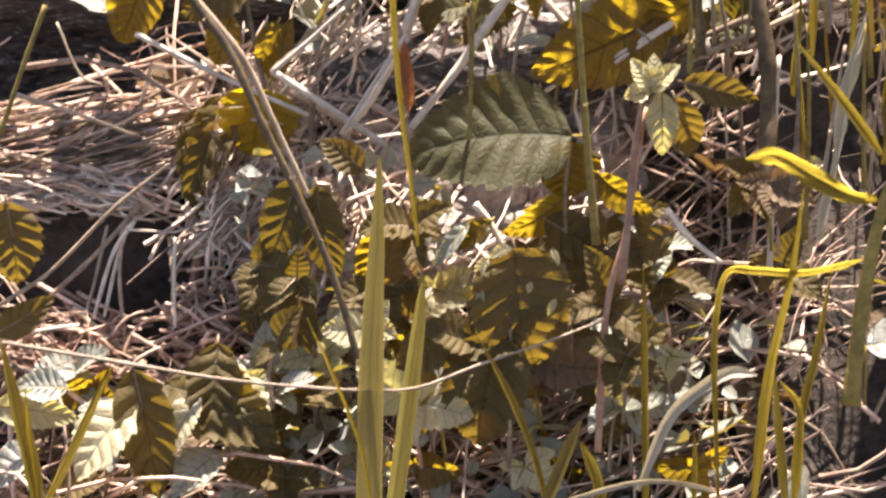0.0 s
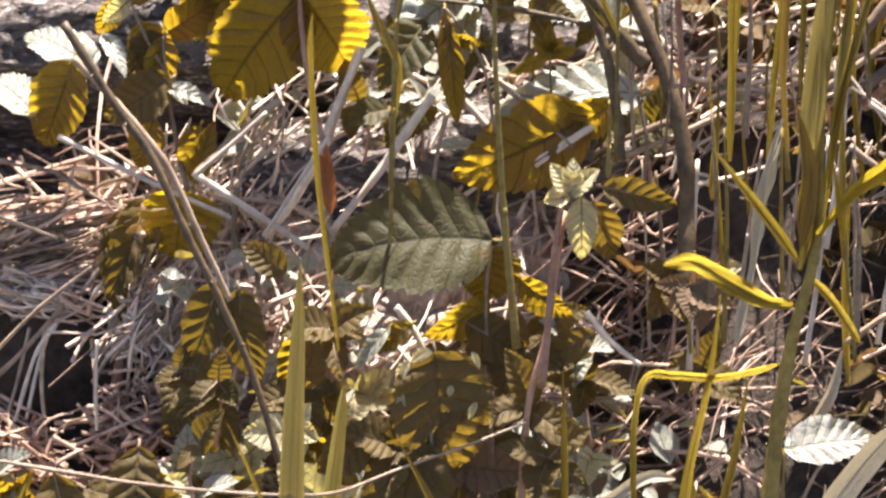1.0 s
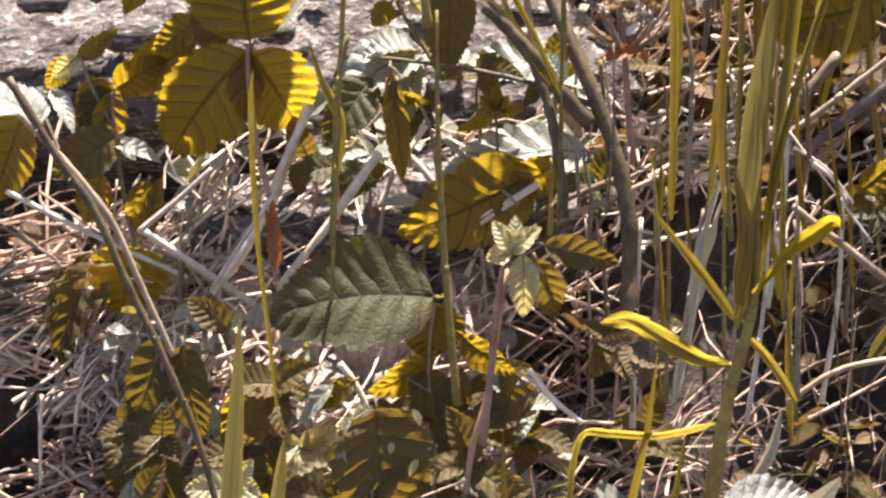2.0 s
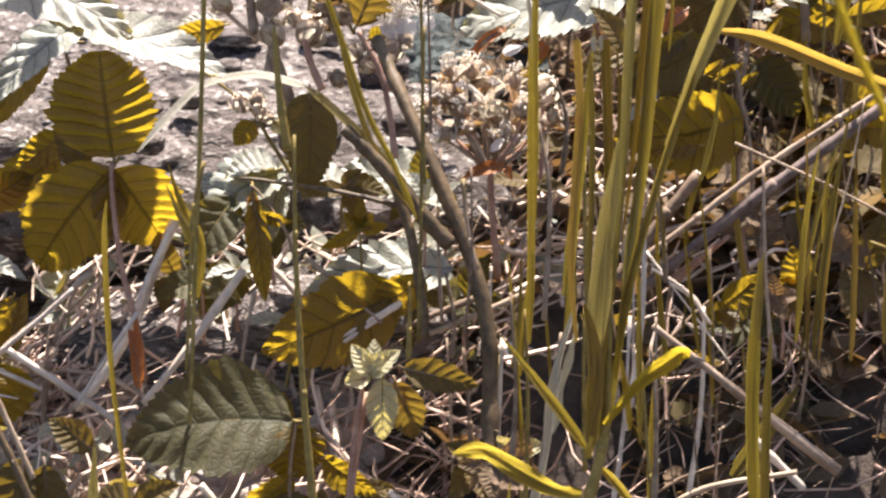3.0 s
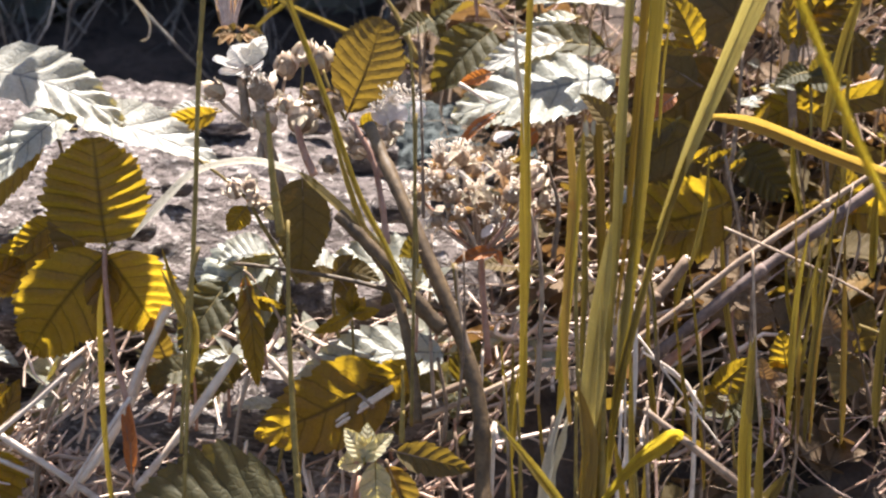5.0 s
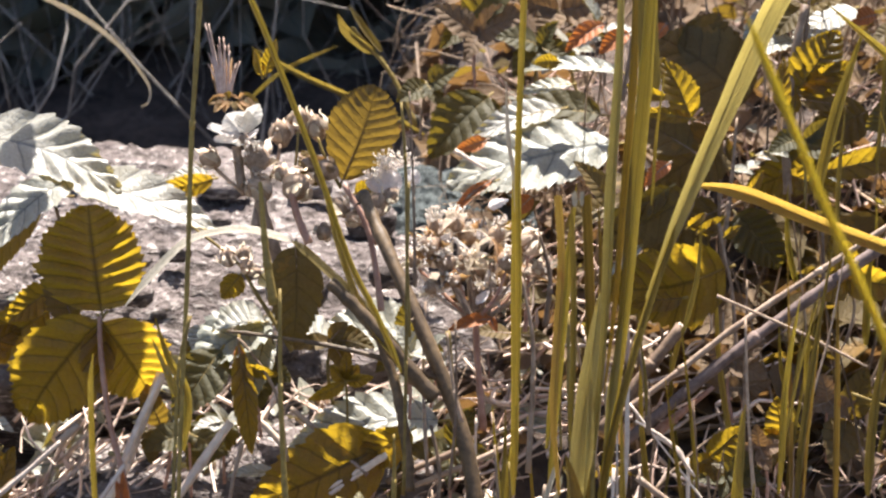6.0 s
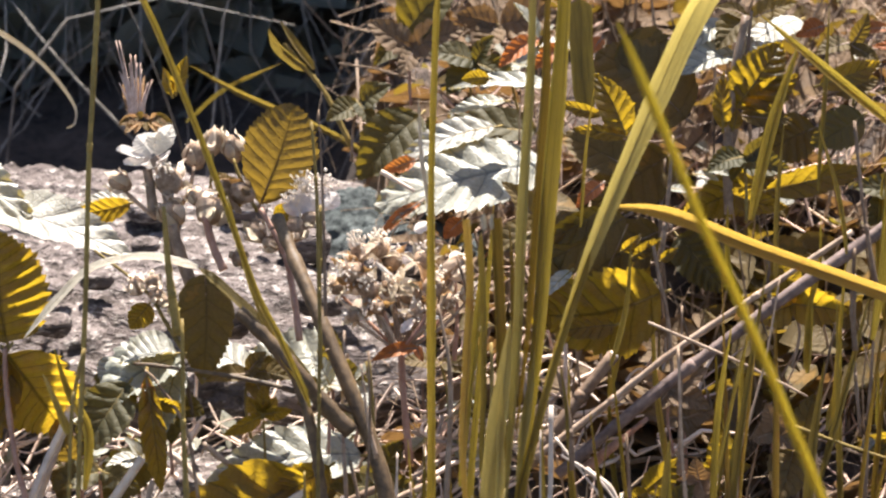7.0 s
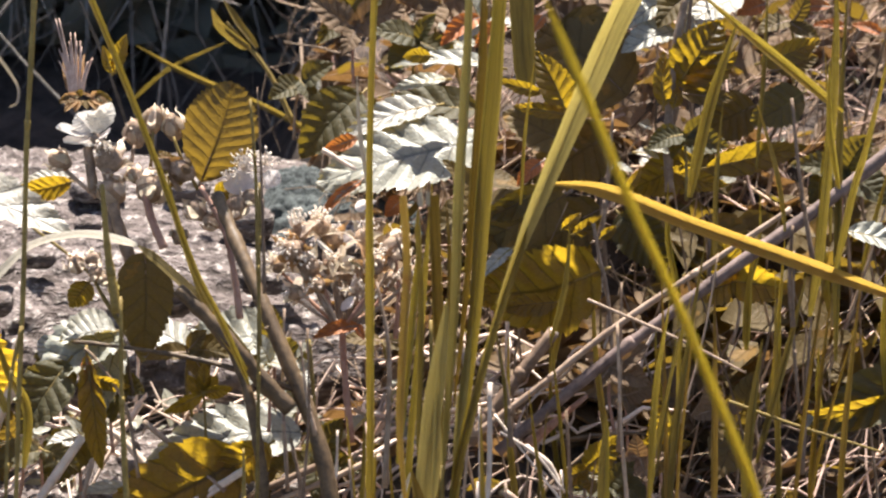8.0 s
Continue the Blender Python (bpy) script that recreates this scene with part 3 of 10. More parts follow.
def litter(name, label, category, count, where, lengths, radii, lie, material, seed, bend=0.25, flat=0.0, start_at=0.5):
    """Many loose stalks in one mesh. where(rnd) gives a foot, lie(rnd) a direction."""
    rnd = random.Random(seed)
    vs, fs = [], []
    for _ in range(count):
        foot, way = Vector(where(rnd)), Vector(lie(rnd)).normalized()
        length, r = rnd.uniform(*lengths), rnd.uniform(*radii)
        side = way.orthogonal().normalized()
        side = Matrix.Rotation(rnd.uniform(0, 6.28), 3, way) @ side
        up = way.cross(side)
        bow = side * length * rnd.uniform(-bend, bend)
        kink = rnd.random() < 0.3
        start = len(vs)
        for k in range(5):
            s = k / 4
            c = foot + way * length * (s - start_at) + bow * (4 * s * (1 - s) if not kink else 2 * min(s, 1 - s))
            rr = r * (1 - 0.6 * s)
            for a in range(4):
                ang = math.pi / 2 * a
                vs.append(c + rr * math.cos(ang) * side + rr * (1 - flat) * math.sin(ang) * up)
        for k in range(4):
            for a in range(4):
                fs.append((start + 4 * k + a, start + 4 * k + (a + 1) % 4, start + 4 * k + 4 + (a + 1) % 4, start + 4 * k + 4 + a))
    me = bpy.data.meshes.new(name)
    me.from_pydata([tuple(v) for v in vs], [], fs)
    me.materials.append(M[material])
    me.shade_smooth()
    return tagged(new(name, me), label, category, kind="stuff")


def over_ground(x0, x1, y0, y1, lift, clump=-0.12, thin=0.65):
    def where(rnd):
        while True:
            x, y = rnd.uniform(x0, x1), rnd.uniform(y0, y1)
            if noise.noise(Vector((x * 17, y * 17, 5))) > clump and not (x < -0.03 and y > 0.872 and lift) and not (-0.20 < x < -0.06 and y > 0.80 and rnd.random() < thin) and all(math.hypot(x - hx, y - hy) > r * 1.15 for hx, hy, r, _ in HOLLOWS):
                break
        return x, y, ground_height(x, y) + rnd.uniform(0.0, lift)
    return where


def lying(rnd, steep=0.35):
    a = rnd.uniform(0, 2 * math.pi)
    return math.cos(a), math.sin(a) * 0.8, 0.5 * math.sin(a) + rnd.uniform(-steep, steep)


def combed(rnd):
    """Straw swept the same way along the bank."""
    return 1.0, rnd.gauss(0, 0.4), rnd.gauss(0.08, 0.45)


def patch(a, b, c, d, deep):
    """Places over a four-cornered patch of the bank, up to a depth above it."""
    def where(rnd):
        u, v = rnd.random(), rnd.random()
        p = Vector(a).lerp(Vector(b), u).lerp(Vector(d).lerp(Vector(c), u), v)
        return p + Vector((0.0, -0.42, 0.9)) * rnd.uniform(0.0, deep)
    return where


def along(x, y, z, wander):
    """Directions straying about one line."""
    return lambda rnd: (x + rnd.gauss(0, wander), y + rnd.gauss(0, wander), z + rnd.gauss(0, wander))


def slanting(rnd):
    if rnd.random() < 0.45:
        return lying(rnd)
    return rnd.uniform(0.4, 1.0), rnd.uniform(-0.3, 0.8), rnd.uniform(0.2, 0.9)


litter("straw_litter", "tangled pinkish-beige dry straw lying over the bank", "straw", 300, over_ground(-0.36, -0.02, 0.64, 0.89, 0.026), (0.02, 0.10), (0.0006, 0.0016), lying, "straw_loose", 5, 0.4)
litter("straw_litter", "reddish-brown straw lying combed along the bank", "straw", 260, over_ground(-0.36, -0.03, 0.70, 0.88, 0.022), (0.03, 0.11), (0.0006, 0.0015), combed, "straw_loose", 55, 0.5)
litter("straw_litter", "tangled brown dry grass lying between the green stems", "straw", 460, over_ground(-0.04, 0.36, 0.62, 1.35, 0.03), (0.03, 0.10), (0.0003, 0.0011), slanting, "straw_brown", 6, 0.35)
litter("straw_litter", "short broken straw and chaff over the soil", "straw", 2200, over_ground(-0.40, 0.40, 0.60, 1.30, 0.010), (0.006, 0.03), (0.0004, 0.0012), lying, "straw_loose", 7, flat=0.5)

litter("straw_litter", "bleached pinkish straw heaped below the boulder", "straw", 190, over_ground(-0.185, -0.03, 0.785, 0.872, 0.030, -0.4, 0.0), (0.02, 0.08), (0.0007, 0.0019), lying, "straw_bright", 61, 0.3)
litter("straw_litter", "pale straw lying between the grass stems", "straw", 280, over_ground(-0.12, 0.045, 0.64, 0.90, 0.036, -0.4), (0.02, 0.08), (0.0004, 0.0013), slanting, "straw_loose", 62, 0.35)
litter("straw_litter", "pinkish broken straw slanting through the grass", "straw", 320, over_ground(0.02, 0.36, 0.74, 1.10, 0.04), (0.02, 0.08), (0.0003, 0.0009), slanting, "straw_loose", 65, 0.3)
litter("straw_litter", "thatch of reddish-brown straw lying along the bank", "straw", 260, patch((-0.3013, 0.8493, 0.1394), (-0.2140, 0.8491, 0.1396), (-0.2121, 0.8266, 0.1206), (-0.2983, 0.8260, 0.1207), 0.016), (0.03, 0.09), (0.0006, 0.0014), along(1, 0.05, 0.16, 0.14), "straw_loose", 71, 0.12)
litter("straw_litter", "thatch of reddish-brown straw lying along the bank", "straw", 150, patch((-0.2993, 0.8414, 0.1410), (-0.2149, 0.8417, 0.1410), (-0.2180, 0.8262, 0.1283), (-0.2971, 0.8239, 0.1269), 0.012), (0.02, 0.07), (0.0005, 0.0012), along(1, 0, 0.3, 0.22), "straw_brown", 72, 0.15)
litter("straw_litter", "pinkish sunlit straw lying in a loose heap", "straw", 120, patch((-0.2922, 0.8218, 0.1268), (-0.2395, 0.8238, 0.1283), (-0.2102, 0.8145, 0.1212), (-0.2911, 0.8131, 0.1192), 0.008), (0.008, 0.035), (0.0006, 0.0014), along(1, -0.1, -0.12, 0.22), "straw_bright", 73, 0.25)
litter("straw_litter", "bleached straw heaped over a hollow", "straw", 95, patch((-0.2022, 0.8244, 0.1256), (-0.1787, 0.8255, 0.1264), (-0.1791, 0.8008, 0.1057), (-0.2007, 0.7994, 0.1040), 0.016), (0.01, 0.04), (0.0005, 0.0013), along(0.35, 0.3, 0.8, 0.6), "straw_bright", 74, 0.25)
litter("straw_litter", "short reddish straw bits below the hollow", "straw", 190, patch((-0.2101, 0.7935, 0.0974), (-0.1683, 0.7971, 0.1005), (-0.1619, 0.7644, 0.0736), (-0.2066, 0.7644, 0.0731), 0.016), (0.006, 0.03), (0.0005, 0.0013), along(1, 0.1, 0.1, 0.8), "straw_loose", 75, 0.25)
litter("straw_litter", "short reddish straw bits below the hollow", "straw", 100, patch((-0.2834, 0.7772, 0.0818), (-0.2369, 0.7881, 0.0905), (-0.2069, 0.7661, 0.0720), (-0.2819, 0.7639, 0.0702), 0.016), (0.01, 0.045), (0.0005, 0.0013), along(1, 0.1, -0.2, 0.6), "straw_loose", 76, 0.25)
litter("straw_litter", "bleached pinkish straw lying over the bank", "straw", 150, patch((-0.2058, 0.8649, 0.1561), (-0.1306, 0.8705, 0.1585), (-0.1277, 0.8325, 0.1344), (-0.2019, 0.8326, 0.1338), 0.014), (0.015, 0.06), (0.0006, 0.0015), along(0.6, 0.3, 0.5, 0.55), "straw_bright", 77, 0.2)
litter("straw_litter", "bleached pinkish straw lying over the bank", "straw", 110, patch((-0.2190, 0.8291, 0.1307), (-0.1449, 0.8292, 0.1311), (-0.1406, 0.8016, 0.1078), (-0.2157, 0.8014, 0.1073), 0.014), (0.015, 0.05), (0.0006, 0.0015), along(0.5, 0.3, 0.7, 0.5), "straw_bright", 78, 0.2)
litter("straw_litter", "pale broken straw and husks between the grass stems", "straw", 80, patch((0.0012, 0.9324, 0.1960), (0.1285, 0.9253, 0.1925), (0.1214, 0.8438, 0.1509), (0.0011, 0.8431, 0.1506), 0.03), (0.008, 0.04), (0.0005, 0.0013), along(0.8, 0.2, 0.35, 0.6), "straw_bright", 79, 0.3)
litter("fine_hay", "matted fine curling hay over the bank", "hay", 520, over_ground(-0.36, 0.0, 0.66, 0.89, 0.03), (0.015, 0.07), (0.0002, 0.0005), combed, "hay", 15, 0.6)
litter("fine_hay", "matted fine brown hay under the grass clumps", "hay", 1000, over_ground(-0.02, 0.36, 0.66, 1.25, 0.03), (0.02, 0.08), (0.00015, 0.00042), slanting, "straw_brown", 16, 0.6)


def standing(rnd):
    return rnd.uniform(-0.35, 0.35), rnd.uniform(-0.3, 0.3), 1.0


def leaning(rnd):
    return rnd.gauss(0, 0.6), rnd.uniform(-0.4, 0.4), 1.0


litter("dry_stalks", "thin dead grass stalks standing among the green blades", "dry grass", 170, over_ground(0.03, 0.34, 0.74, 1.20, 0.0), (0.04, 0.13), (0.0004, 0.0011), standing, "straw_brown", 8, 0.12, start_at=0.0)
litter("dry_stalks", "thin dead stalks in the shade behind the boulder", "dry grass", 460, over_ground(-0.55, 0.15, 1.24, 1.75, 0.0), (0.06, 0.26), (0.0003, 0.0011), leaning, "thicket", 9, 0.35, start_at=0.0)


def leaf_litter(name, label, category, count, where, sizes, material, seed, tilt=0.6):
    """Many small crumpled leaves in one mesh."""
    rnd = random.Random(seed)
    vs, fs = [], []
    for _ in range(count):
        c, r = Vector(where(rnd)), rnd.uniform(*sizes)
        turn = Euler((rnd.uniform(-tilt, tilt), rnd.uniform(-tilt, tilt), rnd.uniform(0, 6.28))).to_matrix()
        start, warp = len(vs), rnd.uniform(-0.5, 0.5)
        for s in range(5):
            w = (0.02, 0.42, 0.5, 0.34, 0.02)[s] * rnd.uniform(0.8, 1.15)
            for u in (-1, 0, 1):
                vs.append(tuple(c + turn @ Vector((u * w * r, (s / 4 - 0.5) * r * 1.5, r * (0.25 * abs(u) * w * 2 + warp * (s / 4 - 0.5) ** 2)))))
        for s in range(4):
            for u in range(2):
                a = start + 3 * s + u
                fs.append((a, a + 1, a + 4, a + 3))
    me = bpy.data.meshes.new(name)
    me.from_pydata(vs, [], fs)
    layer = me.uv_layers.new(name="UVMap")
    for p in me.polygons:
        for li in p.loop_indices:
            k = me.loops[li].vertex_index % 15
            layer.data[li].uv = (k // 3 / 4, k % 3 / 2)
    me.materials.append(M[material])
    me.shade_smooth()
    return tagged(new(name, me), label, category, kind="stuff")


leaf_litter("leaf_litter", "crumbled brown dead leaves scattered over the bank", "leaf litter", 2200, over_ground(-0.38, 0.38, 0.62, 1.35, 0.014), (0.005, 0.022), "leaf_dry", 21, 0.8)
leaf_litter("ground_herbs", "small green herb leaves low among the straw", "herbs", 380, over_ground(0.0, 0.36, 0.70, 1.30, 0.035), (0.006, 0.014), "leaf_brown_shaded", 22, 0.9)
leaf_litter("pale_flakes", "bleached flakes of leaf and bark on the bank", "leaf litter", 500, over_ground(-0.35, 0.38, 0.62, 1.30, 0.022), (0.002, 0.006), "leaf_white_sunlit", 23, 0.9)


leaf_litter("pale_flakes", "bleached leaf bits scattered between the brambles", "leaf litter", 150, patch((-0.1871, 0.8111, 0.1342), (-0.1081, 0.8118, 0.1341), (-0.1044, 0.7164, 0.0650), (-0.1794, 0.7158, 0.0644), 0.03), (0.003, 0.009), "leaf_white_sunlit", 81, 0.9)
leaf_litter("pale_flakes", "bleached leaf bits scattered between the brambles", "leaf litter", 70, patch((-0.1067, 0.7719, 0.1015), (-0.0136, 0.7728, 0.1016), (-0.0143, 0.7175, 0.0654), (-0.1044, 0.7164, 0.0650), 0.03), (0.003, 0.01), "leaf_white_sunlit", 82, 0.9)
leaf_litter("leaf_litter", "torn brown leaves lying in litter under the twigs", "leaf litter", 150, patch((0.0670, 0.9564, 0.1932), (0.1538, 0.9612, 0.1953), (0.1480, 0.8941, 0.1635), (0.0657, 0.8945, 0.1640), 0.02), (0.006, 0.018), "leaf_dry", 85, 0.9)
leaf_litter("leaf_litter", "dark old leaves lying in litter behind the grass", "leaf litter", 110, patch((0.1259, 0.9894, 0.2084), (0.2312, 0.9943, 0.2105), (0.2206, 0.9180, 0.1753), (0.1214, 0.9188, 0.1758), 0.03), (0.008, 0.022), "leaf_brown_shaded", 86, 0.9)
leaf_litter("pale_flakes", "bleached leaf bits under the bramble leaves", "leaf litter", 170, over_ground(-0.18, 0.02, 0.655, 0.77, 0.05, -0.5), (0.004, 0.013), "leaf_white_sunlit", 66, 0.9)


def on_ledge(rnd):
    return rnd.uniform(-0.17, 0.03), rnd.uniform(0.855, 0.90), rnd.uniform(0.150, 0.196)


litter("straw_litter", "broken pale stalks caught on the ledge under the boulder", "straw", 150, on_ledge, (0.015, 0.06), (0.0004, 0.0013), slanting, "straw_bright", 63, 0.3)
leaf_litter("leaf_litter", "torn bleached leaf bits caught on the ledge", "leaf litter", 110, on_ledge, (0.004, 0.012), "leaf_white_sunlit", 64, 0.9)


def in_shrub(rnd):
    while True:
        x, y = rnd.uniform(-1.9, 1.6), rnd.uniform(1.42, 2.5)
        edge = 1.85 + 0.5 * noise.noise(Vector((x * 1.4, 8, 0))) + 0.25 * noise.noise(Vector((x * 5, 3, 0))) - 0.3 * abs(x)
        front = 1.42 + max(0.0, abs(x) - 0.45) * (0.25 + 0.5 * noise.noise(Vector((x * 3, 0, 6))))
        if front < y < edge and rnd.random() < 1.15 - 0.45 * abs(x):
            break
    top = 0.28 + (0.34 + 0.2 * noise.noise(Vector((x * 2.2, y * 2.2, 9))) * min(1.0, abs(x))) * min(1.0, (y - 1.4) / 0.25) * (1.0 if x < 0.0 else 0.75) * (1 - 0.3 * min(1.0, abs(x) / 1.6))
    return x, y, ground_height(x, y) - 0.03 + (top + 0.06 * noise.noise(Vector((x * 6, y * 6, 0)))) * rnd.random()


# Built tall so that it throws shade behind the boulder.
leaf_litter("shrubs", "dense dark undergrowth standing behind the boulder", "undergrowth", 9000, in_shrub, (0.02, 0.05), "shrub", 31, 1.2)

def in_the_open(rnd):
    while True:
        x, y = rnd.gauss(0, 1.5), rnd.gauss(0.9, 1.3)
        if not (-0.62 < x < 0.62 and 0.40 < y < 2.3) and noise.noise(Vector((x * 2.5, y * 2.5, 11))) > -0.1:
            break
    return x, y, ground_height(x, y) - 0.004


litter("dry_grass", "thin dry grass standing on the open ground around", "dry grass", 5200, in_the_open, (0.04, 0.17), (0.0006, 0.0018), leaning, "straw_brown", 71, 0.35, start_at=0.0)

for k in range(230):
    # crumbly clods between the straws below the boulder
    rnd = random.Random(500 + k)
    x, y, size = rnd.uniform(-0.18, -0.04), rnd.uniform(0.79, 0.865), rnd.uniform(0.004, 0.013)
    if all(math.hypot(x - hx, y - hy) > r for hx, hy, r, _ in HOLLOWS):
        rock("soil_clod", "pinkish crumbly clod lying among straw below the boulder", (x, y, ground_height(x, y) + size * 0.55 + 0.002), (size, size * rnd.uniform(0.6, 1.0), size * rnd.uniform(0.5, 0.9)), "clod", 0.3, 90 + k, cells=8, group="clods below the boulder")

for k in range(46):
    # broken flakes of the boulder lying on its top
    rnd = random.Random(700 + k)
    size = rnd.uniform(0.004, 0.014)
    rock("stone_flake", "small pale flake of stone lying on the boulder", (rnd.uniform(-0.40, 0.02), rnd.uniform(0.90, 1.05), 0.215 + rnd.uniform(-0.004, 0.006)), (size, size * rnd.uniform(0.5, 1.0), size * rnd.uniform(0.3, 0.6)), "rock", 0.25, 40 + k, cells=8, group="stone flakes on the boulder")

# ---- plants ----
ob = thing("bramble_shoot", "bramble shoot with pale sunlit leaves above the boulder", "bramble", (-0.1582, 0.8803, 0.2362))
stem(ob, [(-0.1495, 0.8712, 0.2167), (-0.1517, 0.8849, 0.2460), (-0.1578, 0.8949, 0.2676), (-0.1604, 0.9004, 0.2793)], 0.0019, 0.0013, material="cane", seed=106)

leaflet(ob, (-0.1546, 0.9169, 0.2674), (-0.0957, 0.8929, 0.2633), 0.0266, 48, 0, material="leaf_white_sunlit", pleat=0.5, seed=108)
leaflet(ob, (-0.1965, 0.9244, 0.2835), (-0.1331, 0.8905, 0.2817), 0.0329, 40, -8, material="leaf_white_sunlit", fold=0.2, seed=109)
leaflet(ob, (-0.1509, 0.8986, 0.2756), (-0.1797, 0.8598, 0.2633), 0.0186, 30, 0, material="leaf_white_sunlit", seed=110)

ob = thing("bramble_cane", "thick brown-striped bramble stem leaning over the straw", "bramble", (-0.1329, 0.7065, 0.1237))
stem(ob, [(-0.1329, 0.7048, 0.1202), (-0.1424, 0.7187, 0.1501), (-0.1539, 0.7301, 0.1745), (-0.1653, 0.7399, 0.1954), (-0.1776, 0.7512, 0.2197), (-0.1890, 0.7581, 0.2344), (-0.2070, 0.7701, 0.2603)], 0.0024, 0.0031, thorns=5, material="stem_brown", seed=122)

ob = thing("bramble_cane", "pale dead bramble stem leaning beside a darker one", "bramble", (-0.1545, 0.7441, 0.1690))
stem(ob, [(-0.1526, 0.7433, 0.1673), (-0.1584, 0.7487, 0.1788), (-0.1634, 0.7532, 0.1885), (-0.1732, 0.7623, 0.2080), (-0.1830, 0.7681, 0.2204), (-0.1948, 0.7737, 0.2324), (-0.2066, 0.7788, 0.2434)], 0.0022, 0.0026, material="straw", seed=123)

ob = thing("bramble_shoot", "bramble shoot with one bright yellow leaflet and a withered brown one", "bramble", (-0.2124, 0.7859, 0.0692))
stem(ob, [(-0.2128, 0.7859, 0.0692), (-0.2066, 0.7996, 0.0988), (-0.2003, 0.8160, 0.1339), (-0.1956, 0.8287, 0.1611)], 0.0055, 0.0030, material="cane_pink", seed=124)
leaflet(ob, (-0.1956, 0.8294, 0.1626), (-0.2064, 0.8006, 0.1363), 0.0189, 8, 25, material="leaf_brown_shaded", fold=0.5, seed=125)

leaflet(ob, (-0.2047, 0.8278, 0.1591), (-0.2031, 0.8008, 0.1249), 0.0128, 10, 0, material="leaf_brown_shaded", fold=0.6, seed=127)

ob = thing("bramble_plant", "large dull dark-green bramble leaf with sunlit spots on its rim", "bramble", (-0.0615, 0.7285, 0.1993))
leaflet(ob, (-0.0611, 0.7285, 0.1993), (-0.1158, 0.7196, 0.1993), 0.0422, 24, 6, fold=0.12, full=0.6, teeth=16, pleat=0.35, material="leaf_dark", seed=129)
stem(ob, [(-0.0561, 0.7394, 0.1945), (-0.0611, 0.7285, 0.1993)], 0.0010, 0.0008, material="stem_olive", seed=130)

ob = thing("bramble_shoot", "clump of curled yellow-green bramble leaves low among dry stems", "bramble", (-0.0639, 0.7261, 0.1303))
stem(ob, [(-0.0619, 0.7194, 0.1160), (-0.0630, 0.7327, 0.1445), (-0.0640, 0.7438, 0.1683), (-0.0621, 0.7514, 0.1847)], 0.0020, 0.0013, material="cane", seed=131)
leaflet(ob, (-0.0631, 0.7516, 0.1850), (-0.0640, 0.7434, 0.1674), 0.0240, -45, 0, full=0.5, seed=132)
leaflet(ob, (-0.0630, 0.7438, 0.1683), (-0.0844, 0.7372, 0.1541), 0.0163, -40, 10, seed=133)
leaflet(ob, (-0.0708, 0.7403, 0.1607), (-0.0455, 0.7340, 0.1472), 0.0170, 15, 0, material="leaf_brown_shaded", seed=134)
leaflet(ob, (-0.0262, 0.7387, 0.1573), (-0.0494, 0.7339, 0.1472), 0.0118, 10, 0, material="leaf_brown_shaded", seed=135)
leaflet(ob, (-0.0524, 0.7467, 0.1745), (-0.0349, 0.7406, 0.1614), 0.0139, -40, 0, seed=136)
leaflet(ob, (-0.0971, 0.7396, 0.1594), (-0.1108, 0.7334, 0.1460), 0.0070, 40, 0, material="leaf_white_sunlit", seed=137)
leaflet(ob, (-0.0893, 0.7401, 0.1603), (-0.1029, 0.7359, 0.1514), 0.0091, 20, 0, seed=138)

ob = thing("bramble_shoot", "low bramble shoot with brown-shadowed leaves beside green blades", "bramble", (-0.1529, 0.7292, 0.0897))
stem(ob, [(-0.1530, 0.7258, 0.0823), (-0.1537, 0.7395, 0.1118), (-0.1585, 0.7549, 0.1447), (-0.1604, 0.7633, 0.1629)], 0.0018, 0.0012, material="cane", seed=144)
leaflet(ob, (-0.1591, 0.7474, 0.1286), (-0.1569, 0.7330, 0.0978), 0.0163, 10, 0, material="leaf_brown_shaded", seed=145)
leaflet(ob, (-0.1600, 0.7635, 0.1632), (-0.1711, 0.7504, 0.1351), 0.0177, 30, 20, material="leaf_brown_shaded", seed=146)
leaflet(ob, (-0.1524, 0.7625, 0.1611), (-0.1465, 0.7481, 0.1301), 0.0182, 10, -15, material="leaf_brown_shaded", seed=147)
leaflet(ob, (-0.1353, 0.7649, 0.1662), (-0.1510, 0.7694, 0.1759), 0.0121, 10, 0, material="leaf_brown_shaded", seed=148)
leaflet(ob, (-0.1275, 0.7568, 0.1488), (-0.1365, 0.7477, 0.1293), 0.0181, -45, 0, seed=149)
leaflet(ob, (-0.1688, 0.7463, 0.1264), (-0.1791, 0.7403, 0.1135), 0.0142, 20, 0, material="leaf_brown_shaded", seed=150)

ob = thing("bramble_shoot", "low bramble shoot with pleated sunlit leaves", "bramble", (-0.1882, 0.7087, 0.0694))
stem(ob, [(-0.1802, 0.7053, 0.0621), (-0.1840, 0.7156, 0.0841), (-0.1868, 0.7232, 0.1006), (-0.1868, 0.7299, 0.1148)], 0.0020, 0.0013, material="cane", seed=151)
leaflet(ob, (-0.1850, 0.7217, 0.1209), (-0.1851, 0.6984, 0.0947), 0.0207, 10, 0, material="leaf_brown_shaded", seed=152)
leaflet(ob, (-0.2050, 0.7198, 0.1050), (-0.1642, 0.6952, 0.0996), 0.0308, 24, 0, material="leaf_brown_shaded", seed=153)
leaflet(ob, (-0.1769, 0.7216, 0.1089), (-0.1650, 0.6998, 0.0976), 0.0110, 48, 0, material="leaf_pale", seed=154)
